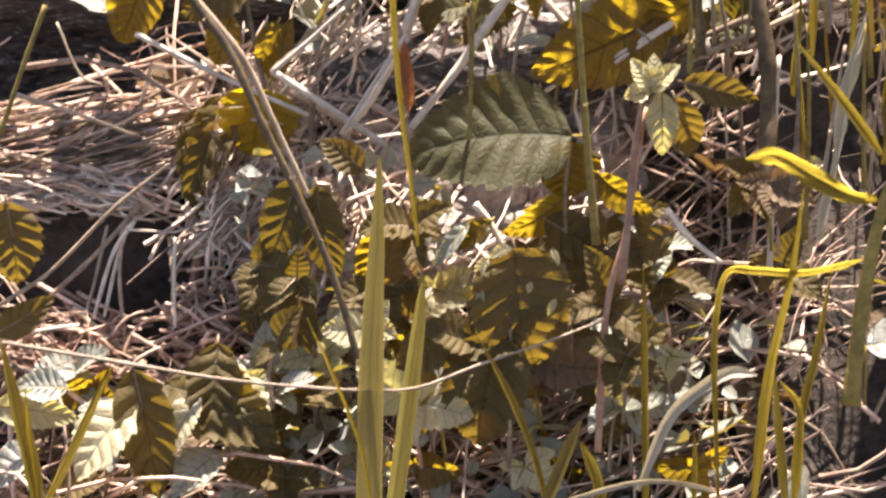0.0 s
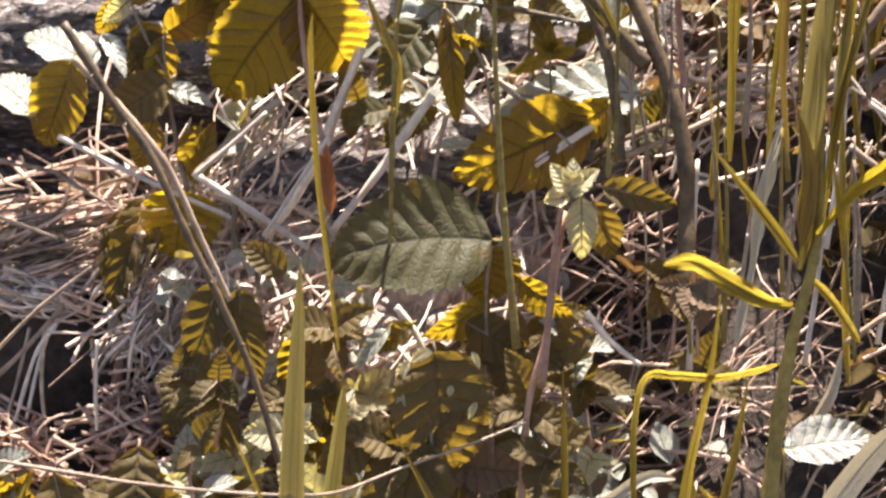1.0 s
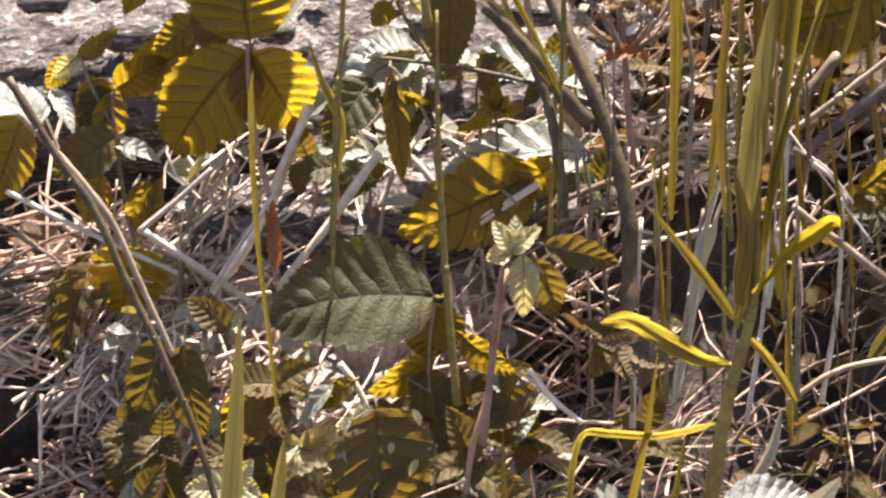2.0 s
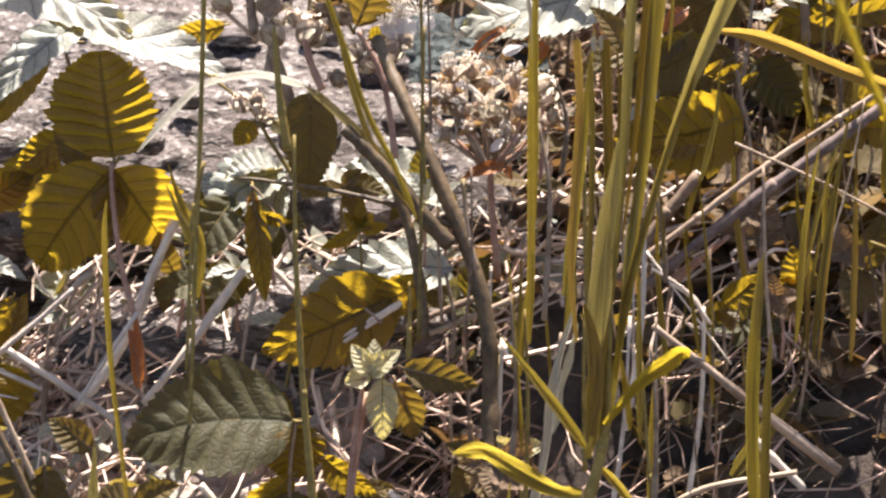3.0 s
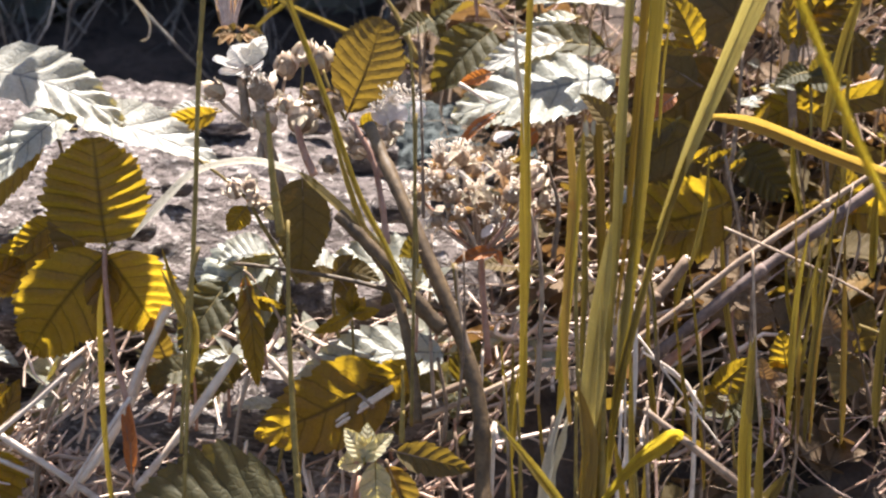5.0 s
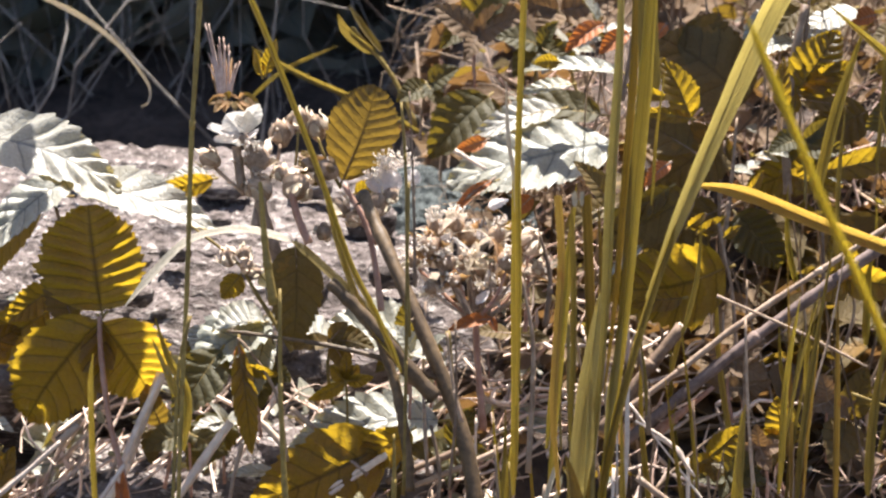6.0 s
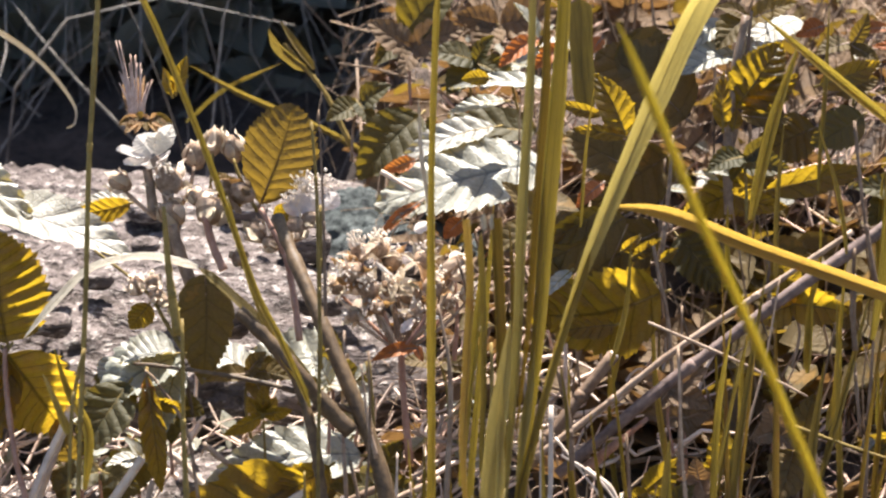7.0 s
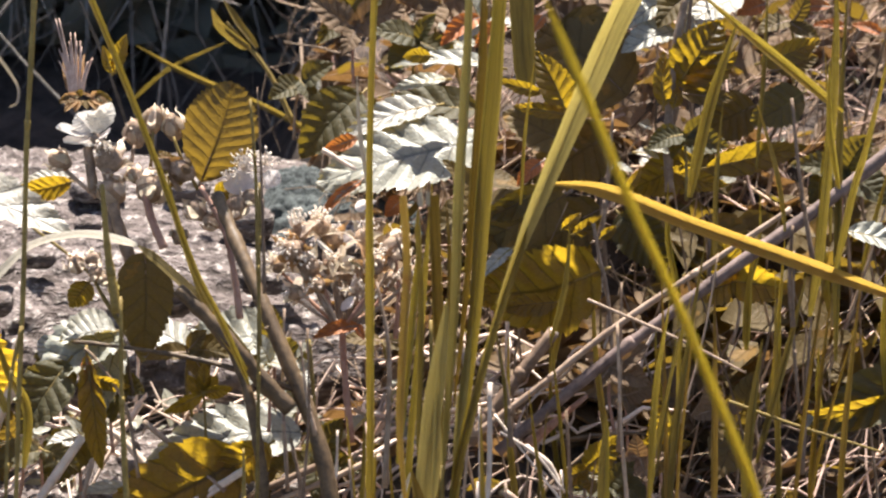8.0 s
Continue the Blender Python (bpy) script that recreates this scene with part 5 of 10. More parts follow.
blade(ob, [(0.1155, 0.7878, 0.1799), (0.1040, 0.7810, 0.1652), (0.0920, 0.7741, 0.1505)], 0.0062, material="grass_dull", tip=0.4, turn=-37, seed=230)

ob = thing("grass_clump", "clump of upright green grass blades", "grass", (0.0933, 0.7058, 0.1697))
blade(ob, [(0.0937, 0.7443, 0.2523), (0.0926, 0.7326, 0.2270), (0.0921, 0.7216, 0.2034), (0.0933, 0.7058, 0.1697)], 0.0050, material="grass", tip=0.4, turn=-32, seed=231)
blade(ob, [(0.0988, 0.7430, 0.2258), (0.0981, 0.7303, 0.1985), (0.0974, 0.7144, 0.1644)], 0.0044, material="grass_dull", tip=0.4, turn=-48, seed=232)
blade(ob, [(0.0917, 0.7183, 0.2675), (0.0902, 0.7064, 0.2420)], 0.0039, material="grass_dull", tip=0.5, turn=-50, seed=233)
blade(ob, [(0.1143, 0.7693, 0.2821), (0.1086, 0.7575, 0.2568), (0.1064, 0.7415, 0.2226)], 0.0041, material="grass", tip=0.5, turn=47, seed=234)

ob = thing("grass_clump", "clump of green blades among dry stems on the bank", "grass", (0.1082, 0.7557, 0.2294))
blade(ob, [(0.1225, 0.7796, 0.2805), (0.1159, 0.7703, 0.2607), (0.1082, 0.7557, 0.2294)], 0.0024, material="grass_dull", tip=0.5, turn=52, seed=235)
blade(ob, [(0.1405, 0.8360, 0.3542), (0.1321, 0.8248, 0.3303), (0.1242, 0.8113, 0.3013)], 0.0046, material="grass", tip=0.5, turn=-39, seed=236)
blade(ob, [(0.1387, 0.8533, 0.3202), (0.1364, 0.8409, 0.2937), (0.1356, 0.8286, 0.2673)], 0.0026, material="grass_dull", tip=0.5, turn=-48, seed=237)
blade(ob, [(0.1464, 0.7824, 0.2629), (0.1423, 0.7699, 0.2361), (0.1401, 0.7590, 0.2128)], 0.0038, material="grass_dull", tip=0.5, turn=-38, seed=238)

ob = thing("grass_clump", "clump of green blades among dry stems on the bank", "grass", (0.1458, 0.8171, 0.2426))
blade(ob, [(0.1477, 0.8302, 0.2707), (0.1458, 0.8171, 0.2426)], 0.0033, material="grass", tip=0.5, turn=-38, seed=239)
blade(ob, [(0.1548, 0.8706, 0.3573), (0.1534, 0.8582, 0.3307), (0.1501, 0.8433, 0.2989)], 0.0022, material="grass_dull", tip=0.5, turn=-48, seed=240)
blade(ob, [(0.1629, 0.8009, 0.2789), (0.1550, 0.7883, 0.2518), (0.1452, 0.7741, 0.2215)], 0.0025, material="grass_dull", tip=0.5, turn=-36, seed=241)
blade(ob, [(0.1480, 0.8339, 0.3260), (0.1534, 0.8246, 0.3061), (0.1565, 0.8157, 0.2871)], 0.0030, material="grass", tip=0.5, turn=51, seed=242)

ob = thing("grass_clump", "clump of green blades among dry stems on the bank", "grass", (0.1599, 0.7763, 0.2736))
blade(ob, [(0.1706, 0.8244, 0.3768), (0.1694, 0.8151, 0.3567), (0.1672, 0.8042, 0.3333), (0.1630, 0.7872, 0.2968), (0.1599, 0.7763, 0.2736)], 0.0062, material="grass", tip=0.5, turn=48, seed=243)
blade(ob, [(0.1870, 0.7981, 0.3676), (0.1766, 0.7822, 0.3335), (0.1710, 0.7747, 0.3173), (0.1644, 0.7626, 0.2915)], 0.0037, material="grass", tip=0.5, turn=36, seed=244)
blade(ob, [(0.1821, 0.8696, 0.3553), (0.1795, 0.8531, 0.3199), (0.1780, 0.8366, 0.2846), (0.1763, 0.8153, 0.2389)], 0.0029, material="grass_dull", tip=0.5, turn=-33, seed=245)
blade(ob, [(0.1274, 0.8304, 0.3658), (0.1476, 0.8228, 0.3495), (0.1733, 0.8136, 0.3299)], 0.0038, material="grass", tip=0.5, turn=49, seed=246)

ob = thing("flowering_bramble", "flowering bramble stem with white petals and round downy buds", "bramble", (-0.0031, 0.8178, 0.2088))
stem(ob, [(0.0052, 0.7430, 0.1725), (0.0050, 0.7560, 0.1905), (0.0046, 0.7665, 0.2099), (-0.0005, 0.7785, 0.2309), (-0.0117, 0.7922, 0.2556), (-0.0236, 0.8107, 0.2764), (-0.0320, 0.8277, 0.2891), (-0.0355, 0.8356, 0.2942)], 0.0062, 0.0046, material="stem_brown", thorns=4, seed=247)
stem(ob, [(0.0123, 0.8212, 0.1068), (0.0101, 0.8030, 0.1272), (0.0056, 0.7500, 0.1690), (0.0052, 0.7440, 0.1740)], 0.0030, 0.0056, material="stem_brown", name="root_stock", seed=255)
stem(ob, [(-0.0079, 0.7849, 0.2445), (-0.0229, 0.7873, 0.2497), (-0.0456, 0.7915, 0.2541), (-0.0727, 0.7987, 0.2552), (-0.0825, 0.8009, 0.2553)], 0.0022, 0.0012, material="stem_brown", thorns=3, name="side_stem", seed=248)
stem(ob, [(-0.0295, 0.8358, 0.2474), (-0.0314, 0.8421, 0.2608), (-0.0351, 0.8492, 0.2761), (-0.0432, 0.8555, 0.2896)], 0.0027, 0.0018, material="cane_pink", name="side_stem", seed=249)
stem(ob, [(-0.0088, 0.7803, 0.2395), (-0.0170, 0.7821, 0.2481), (-0.0277, 0.7840, 0.2616), (-0.0368, 0.7865, 0.2718), (-0.0451, 0.7899, 0.2791)], 0.0062, 0.0046, material="stem_brown", name="old_stem", seed=250)
stem(ob, [(-0.0303, 0.7928, 0.2617), (-0.0228, 0.7823, 0.2438), (-0.0188, 0.7729, 0.2235), (-0.0174, 0.7666, 0.2100)], 0.0034, 0.0037, material="stem_brown", name="side_stem", seed=251)
stem(ob, [(-0.0624, 0.8409, 0.2465), (-0.0671, 0.8477, 0.2609), (-0.0733, 0.8538, 0.2789), (-0.0772, 0.8627, 0.2978), (-0.0812, 0.8661, 0.3051)], 0.0052, 0.0037, material="cane", name="side_stem", seed=252)
stem(ob, [(-0.0561, 0.8464, 0.2700), (-0.0604, 0.8506, 0.2790), (-0.0630, 0.8548, 0.2880)], 0.0034, 0.0023, material="cane_pink", name="flower_stalk", seed=253)
bud(ob, (-0.0930, 0.8641, 0.2962), 0.0075, (-0.6, -0.4, 0.5), 0.35, 2066)
bud(ob, (-0.0758, 0.8642, 0.2963), 0.0104, (0, -0.5, 0.8), 0.75, 2067)
bud(ob, (-0.0745, 0.8594, 0.2861), 0.0092, (-0.4, -0.5, 0.6), 0.2, 2068)
bud(ob, (-0.0616, 0.8598, 0.2870), 0.0104, (0.5, -0.5, 0.6), 0.15, 2069)
bud(ob, (-0.0675, 0.8765, 0.3014), 0.0084, (-0.1, -0.2, 1), 0.1, 2070)
bud(ob, (-0.0612, 0.8786, 0.3058), 0.0080, (0.2, -0.2, 1), 0.05, 2071)
bud(ob, (-0.0542, 0.8775, 0.3034), 0.0080, (-0.1, -0.2, 1), 0.05, 2072)
bud(ob, (-0.0497, 0.8625, 0.2927), 0.0084, (-0.7, -0.2, 0.5), 0.5, 2073, cover="leaf_dry")
bud(ob, (-0.0668, 0.8618, 0.2913), 0.0054, (-0.3, -0.3, 1), 0.4, 2074)
bud(ob, (-0.0564, 0.8632, 0.2942), 0.0058, (-0.6, -0.3, 0.7), 0.3, 2075, cover="leaf_dry")
bud(ob, (-0.0448, 0.8565, 0.2799), 0.0075, (-0.5, -0.4, 0.8), 0.3, 2076)
bud(ob, (-0.0396, 0.8548, 0.2763), 0.0063, (-0.5, -0.5, 0.5), 0.3, 2077)
bud(ob, (-0.0313, 0.8569, 0.2807), 0.0088, (0.2, -0.3, 1), 0.55, 2078)
bud(ob, (-0.0267, 0.8584, 0.2839), 0.0063, (0.6, -0.3, 0.8), 0.5, 2079)
bud(ob, (-0.0511, 0.8528, 0.2719), 0.0063, (0.1, -0.6, 0.3), 0.3, 2080)
stem(ob, [(-0.0761, 0.8532, 0.2729), (-0.0751, 0.8565, 0.2799), (-0.0745, 0.8583, 0.2837)], 0.0046, 0.0029, material="cane", name="flower_stalk", steps=4, seed=2081)
stem(ob, [(-0.0579, 0.8521, 0.2705), (-0.0609, 0.8557, 0.2781), (-0.0620, 0.8583, 0.2837)], 0.0029, 0.0019, material="cane_pink", name="flower_stalk", steps=4, seed=2082)
stem(ob, [(-0.0804, 0.8587, 0.2846), (-0.0898, 0.8622, 0.2921), (-0.0919, 0.8633, 0.2944)], 0.0017, 0.0013, material="bud", name="flower_stalk", steps=4, seed=2083)
stem(ob, [(-0.0814, 0.8596, 0.2865), (-0.0825, 0.8631, 0.2940), (-0.0836, 0.8662, 0.3007)], 0.0042, 0.0031, material="cane", name="flower_stalk", steps=4, seed=2084)
stem(ob, [(-0.0734, 0.8638, 0.2849), (-0.0692, 0.8674, 0.2925), (-0.0676, 0.8708, 0.2997)], 0.0015, 0.0013, material="bud", name="flower_stalk", steps=4, seed=2085)
stem(ob, [(-0.0629, 0.8639, 0.2849), (-0.0615, 0.8692, 0.2963), (-0.0609, 0.8727, 0.3039)], 0.0013, 0.0010, material="stem_olive", name="flower_stalk", steps=4, seed=2086)
stem(ob, [(-0.0451, 0.8639, 0.2850), (-0.0514, 0.8692, 0.2964), (-0.0536, 0.8719, 0.3021)], 0.0013, 0.0010, material="stem_olive", name="flower_stalk", steps=4, seed=2087)
stem(ob, [(-0.0312, 0.8509, 0.2678), (-0.0375, 0.8544, 0.2754), (-0.0427, 0.8557, 0.2782)], 0.0017, 0.0013, material="cane_pink", name="flower_stalk", steps=4, seed=2088)
stem(ob, [(-0.0512, 0.8597, 0.2866), (-0.0564, 0.8632, 0.2942), (-0.0606, 0.8649, 0.2979)], 0.0021, 0.0013, material="cane", name="flower_stalk", steps=4, seed=2089)
petal(ob, (-0.0822, 0.8714, 0.3032), (-0.0940, 0.8634, 0.3076), 0.0092, 50, 0, 2090)
petal(ob, (-0.0822, 0.8714, 0.3032), (-0.0910, 0.8613, 0.3031), 0.0080, 50, 0, 2091)
petal(ob, (-0.0822, 0.8717, 0.3038), (-0.0876, 0.8729, 0.3108), 0.0109, 10, 0, 2092)
petal(ob, (-0.0814, 0.8717, 0.3038), (-0.0792, 0.8735, 0.3120), 0.0096, 0, 0, 2093)
petal(ob, (-0.0808, 0.8714, 0.3032), (-0.0751, 0.8746, 0.3143), 0.0075, -10, 0, 2094)
petal(ob, (-0.0814, 0.8711, 0.3026), (-0.0821, 0.8608, 0.3020), 0.0092, 40, 0, 2095)
petal(ob, (-0.0808, 0.8711, 0.3026), (-0.0749, 0.8629, 0.3064), 0.0075, 30, 0, 2096)
stamens(ob, (-0.0781, 0.8639, 0.3042), 0.0067, 26, (0.3, -0.5, -0.2), 0.8, 2097)
leaflet(ob, (-0.0823, 0.8821, 0.3133), (-0.0760, 0.8818, 0.3131), 0.0036, 25.0, 0, fold=0.5, teeth=4, material="leaf_brown_shaded", name="sepal", stalk=False, seed=2098)
leaflet(ob, (-0.0827, 0.8820, 0.3131), (-0.0770, 0.8793, 0.3115), 0.0042, 34.290124008936864, 0, fold=0.5, teeth=4, material="bract", name="sepal", stalk=False, seed=2099)
leaflet(ob, (-0.0838, 0.8819, 0.3129), (-0.0799, 0.8764, 0.3104), 0.0036, 41.45410777029601, 0, fold=0.5, teeth=4, material="bract", name="sepal", stalk=False, seed=2100)
leaflet(ob, (-0.0853, 0.8819, 0.3128), (-0.0843, 0.8776, 0.3112), 0.0042, 44.85240005813402, 0, fold=0.5, teeth=4, material="leaf_brown_shaded", name="sepal", stalk=False, seed=2101)
leaflet(ob, (-0.0869, 0.8819, 0.3128), (-0.0888, 0.8767, 0.3108), 0.0036, 43.70726679707635, 0, fold=0.5, teeth=4, material="bract", name="sepal", stalk=False, seed=2102)
leaflet(ob, (-0.0882, 0.8819, 0.3129), (-0.0926, 0.8772, 0.3106), 0.0042, 38.28078348932647, 0, fold=0.5, teeth=4, material="bract", name="sepal", stalk=False, seed=2103)
leaflet(ob, (-0.0890, 0.8820, 0.3132), (-0.0951, 0.8810, 0.3124), 0.0036, 29.81485654564024, 0, fold=0.5, teeth=4, material="leaf_brown_shaded", name="sepal", stalk=False, seed=2104)
leaflet(ob, (-0.0890, 0.8822, 0.3134), (-0.0951, 0.8816, 0.3129), 0.0042, 20.247000254385462, 0, fold=0.5, teeth=4, material="bract", name="sepal", stalk=False, seed=2105)
leaflet(ob, (-0.0882, 0.8823, 0.3137), (-0.0930, 0.8820, 0.3133), 0.0036, 11.76691674701994, 0, fold=0.5, teeth=4, material="bract", name="sepal", stalk=False, seed=2106)
leaflet(ob, (-0.0869, 0.8824, 0.3138), (-0.0892, 0.8834, 0.3155), 0.0042, 6.315360186834248, 0, fold=0.5, teeth=4, material="leaf_brown_shaded", name="sepal", stalk=False, seed=2107)
leaflet(ob, (-0.0853, 0.8824, 0.3139), (-0.0846, 0.8830, 0.3150), 0.0036, 5.139975255794631, 0, fold=0.5, teeth=4, material="bract", name="sepal", stalk=False, seed=2108)
leaflet(ob, (-0.0838, 0.8823, 0.3138), (-0.0802, 0.8823, 0.3138), 0.0042, 8.509760861329639, 0, fold=0.5, teeth=4, material="bract", name="sepal", stalk=False, seed=2109)
leaflet(ob, (-0.0827, 0.8823, 0.3136), (-0.0772, 0.8828, 0.3142), 0.0036, 15.653506974946232, 0, fold=0.5, teeth=4, material="leaf_brown_shaded", name="sepal", stalk=False, seed=2110)
stem(ob, [(-0.0910, 0.8844, 0.3139), (-0.0921, 0.8876, 0.3208), (-0.0942, 0.8909, 0.3277)], 0.0013, 0.0004, material="pink_dry", name="style", knots=False, steps=4, seed=2111)
stem(ob, [(-0.0896, 0.8844, 0.3139), (-0.0907, 0.8876, 0.3208), (-0.0928, 0.8908, 0.3277)], 0.0013, 0.0004, material="pink_dry", name="style", knots=False, steps=4, seed=2112)
stem(ob, [(-0.0901, 0.8844, 0.3139), (-0.0906, 0.8885, 0.3227), (-0.0915, 0.8926, 0.3314)], 0.0013, 0.0004, material="pink_dry", name="style", knots=False, steps=4, seed=2113)
stem(ob, [(-0.0880, 0.8844, 0.3139), (-0.0877, 0.8880, 0.3217), (-0.0872, 0.8917, 0.3295)], 0.0013, 0.0004, material="pink_dry", name="style", knots=False, steps=4, seed=2114)
stem(ob, [(-0.0903, 0.8844, 0.3139), (-0.0909, 0.8874, 0.3204), (-0.0921, 0.8904, 0.3268)], 0.0013, 0.0004, material="pink_dry", name="style", knots=False, steps=4, seed=2115)
stem(ob, [(-0.0908, 0.8844, 0.3139), (-0.0918, 0.8870, 0.3194), (-0.0935, 0.8896, 0.3250)], 0.0013, 0.0004, material="pink_dry", name="style", knots=False, steps=4, seed=2116)
stem(ob, [(-0.0878, 0.8844, 0.3139), (-0.0877, 0.8885, 0.3226), (-0.0876, 0.8925, 0.3314)], 0.0013, 0.0004, material="pink_dry", name="style", knots=False, steps=4, seed=2117)
stem(ob, [(-0.0906, 0.8844, 0.3139), (-0.0922, 0.8878, 0.3213), (-0.0952, 0.8913, 0.3287)], 0.0013, 0.0004, material="pink_dry", name="style", knots=False, steps=4, seed=2118)
stem(ob, [(-0.0889, 0.8844, 0.3139), (-0.0891, 0.8891, 0.3240), (-0.0895, 0.8938, 0.3341)], 0.0013, 0.0004, material="pink_dry", name="style", knots=False, steps=4, seed=2119)
stem(ob, [(-0.0913, 0.8844, 0.3139), (-0.0931, 0.8902, 0.3263), (-0.0965, 0.8960, 0.3388)], 0.0013, 0.0004, material="pink_dry", name="style", knots=False, steps=4, seed=2120)
stem(ob, [(-0.0870, 0.8844, 0.3139), (-0.0856, 0.8872, 0.3199), (-0.0832, 0.8900, 0.3259)], 0.0013, 0.0004, material="pink_dry", name="style", knots=False, steps=4, seed=2121)
stem(ob, [(-0.0876, 0.8844, 0.3139), (-0.0866, 0.8870, 0.3194), (-0.0848, 0.8895, 0.3249)], 0.0013, 0.0004, material="pink_dry", name="style", knots=False, steps=4, seed=2122)
stem(ob, [(-0.0891, 0.8844, 0.3139), (-0.0890, 0.8885, 0.3226), (-0.0889, 0.8926, 0.3314)], 0.0013, 0.0004, material="pink_dry", name="style", knots=False, steps=4, seed=2123)
stem(ob, [(-0.0895, 0.8844, 0.3139), (-0.0901, 0.8891, 0.3240), (-0.0912, 0.8938, 0.3342)], 0.0013, 0.0004, material="pink_dry", name="style", knots=False, steps=4, seed=2124)
stem(ob, [(-0.0907, 0.8844, 0.3139), (-0.0923, 0.8902, 0.3263), (-0.0952, 0.8960, 0.3388)], 0.0013, 0.0004, material="pink_dry", name="style", knots=False, steps=4, seed=2125)
stem(ob, [(-0.0906, 0.8844, 0.3139), (-0.0922, 0.8870, 0.3195), (-0.0953, 0.8896, 0.3250)], 0.0013, 0.0004, material="pink_dry", name="style", knots=False, steps=4, seed=2126)
stem(ob, [(-0.0897, 0.8844, 0.3139), (-0.0904, 0.8885, 0.3227), (-0.0916, 0.8926, 0.3314)], 0.0013, 0.0004, material="pink_dry", name="style", knots=False, steps=4, seed=2127)
leaflet(ob, (-0.0885, 0.8851, 0.3154), (-0.0873, 0.8904, 0.3230), 0.0018, 10, 0, fold=0.6, teeth=4, material="bract", name="dry_petal", stalk=False, seed=2128)
leaflet(ob, (-0.0884, 0.8851, 0.3154), (-0.0891, 0.8932, 0.3270), 0.0018, 10, 0, fold=0.6, teeth=4, material="bract", name="dry_petal", stalk=False, seed=2129)
leaflet(ob, (-0.0886, 0.8851, 0.3154), (-0.0883, 0.8906, 0.3232), 0.0018, 10, 0, fold=0.6, teeth=4, material="bract", name="dry_petal", stalk=False, seed=2130)
leaflet(ob, (-0.0899, 0.8851, 0.3154), (-0.0903, 0.8922, 0.3256), 0.0018, 10, 0, fold=0.6, teeth=4, material="bract", name="dry_petal", stalk=False, seed=2131)
leaflet(ob, (-0.0914, 0.8851, 0.3154), (-0.0941, 0.8930, 0.3266), 0.0018, 10, 0, fold=0.6, teeth=4, material="bract", name="dry_petal", stalk=False, seed=2132)
leaflet(ob, (-0.0882, 0.8851, 0.3154), (-0.0880, 0.8920, 0.3253), 0.0018, 10, 0, fold=0.6, teeth=4, material="bract", name="dry_petal", stalk=False, seed=2133)
leaflet(ob, (-0.0872, 0.8851, 0.3154), (-0.0867, 0.8933, 0.3271), 0.0018, 10, 0, fold=0.6, teeth=4, material="bract", name="dry_petal", stalk=False, seed=2134)
leaflet(ob, (-0.0908, 0.8851, 0.3154), (-0.0938, 0.8912, 0.3241), 0.0018, 10, 0, fold=0.6, teeth=4, material="bract", name="dry_petal", stalk=False, seed=2135)
leaflet(ob, (-0.0922, 0.8851, 0.3154), (-0.0933, 0.8910, 0.3238), 0.0018, 10, 0, fold=0.6, teeth=4, material="bract", name="dry_petal", stalk=False, seed=2136)
leaflet(ob, (-0.0710, 0.8604, 0.3310), (-0.0673, 0.8634, 0.3429), 0.0059, -11, 0, material="leaf", fold=0.6, teeth=8, seed=2137)
leaflet(ob, (-0.0724, 0.8600, 0.3301), (-0.0752, 0.8623, 0.3393), 0.0043, -11, 0, material="leaf", fold=0.5, teeth=8, seed=2138)
leaflet(ob, (-0.0447, 0.8711, 0.2854), (-0.0316, 0.8766, 0.3205), 0.0285, -16, 0, fold=0.12, curl=0.0, shape=0.58, full=0.5, teeth=18, pleat=0.22, ribs=10, material="leaf_brown_shaded", seed=2139)
leaflet(ob, (-0.0531, 0.8770, 0.2809), (-0.0607, 0.8852, 0.2926), 0.0111, 10, 0, material="leaf_brown_shaded", seed=2140)
leaflet(ob, (-0.0401, 0.8715, 0.2798), (-0.0316, 0.8723, 0.2829), 0.0085, -11, 0, seed=2141)
stamens(ob, (-0.0282, 0.8624, 0.2924), 0.0084, 46, (-0.1, -0.3, 1), 0.9, 2142)
stamens(ob, (-0.0209, 0.8633, 0.2944), 0.0071, 26, (-0.1, -0.3, 1), 0.9, 2143)
stamens(ob, (-0.0330, 0.8608, 0.2890), 0.0054, 20, (-0.1, -0.3, 1), 0.9, 2144)
petal(ob, (-0.0282, 0.8593, 0.2858), (-0.0314, 0.8624, 0.2924), 0.0084, 25, 0, 2145)
petal(ob, (-0.0282, 0.8593, 0.2858), (-0.0230, 0.8619, 0.2915), 0.0092, 20, 0, 2146)
petal(ob, (-0.0209, 0.8597, 0.2868), (-0.0163, 0.8624, 0.2925), 0.0071, 10, 0, 2147)
petal(ob, (-0.0292, 0.8588, 0.2849), (-0.0359, 0.8606, 0.2886), 0.0063, 50, 0, 2148)

ob = thing("bramble_plant", "pale sunlit leaf on a short stalk near the tuft", "bramble", (0.0333, 0.6663, 0.1560))
leaflet(ob, (0.0330, 0.6667, 0.1568), (0.0619, 0.6691, 0.1619), 0.0187, 42, 0, material="leaf_white_sunlit", seed=376)
stem(ob, [(0.0326, 0.6587, 0.1396), (0.0330, 0.6667, 0.1568)], 0.0011, 0.0008, material="stem_olive", seed=377)

grass("broad pale blade at the bank foot", [(0.0680, 0.6539, 0.1767), (0.0542, 0.6472, 0.1623), (0.0404, 0.6390, 0.1446)], 0.0095, material="grass_pale", tip=0.3, turn=0, fold=0.2, seed=378)
grass("pale blade curling down beside the tuft", [(0.0532, 0.6974, 0.1753), (0.0497, 0.6919, 0.1636), (0.0433, 0.6872, 0.1535)], 0.0046, material="grass_pale", tip=0.6, turn=10, seed=379)

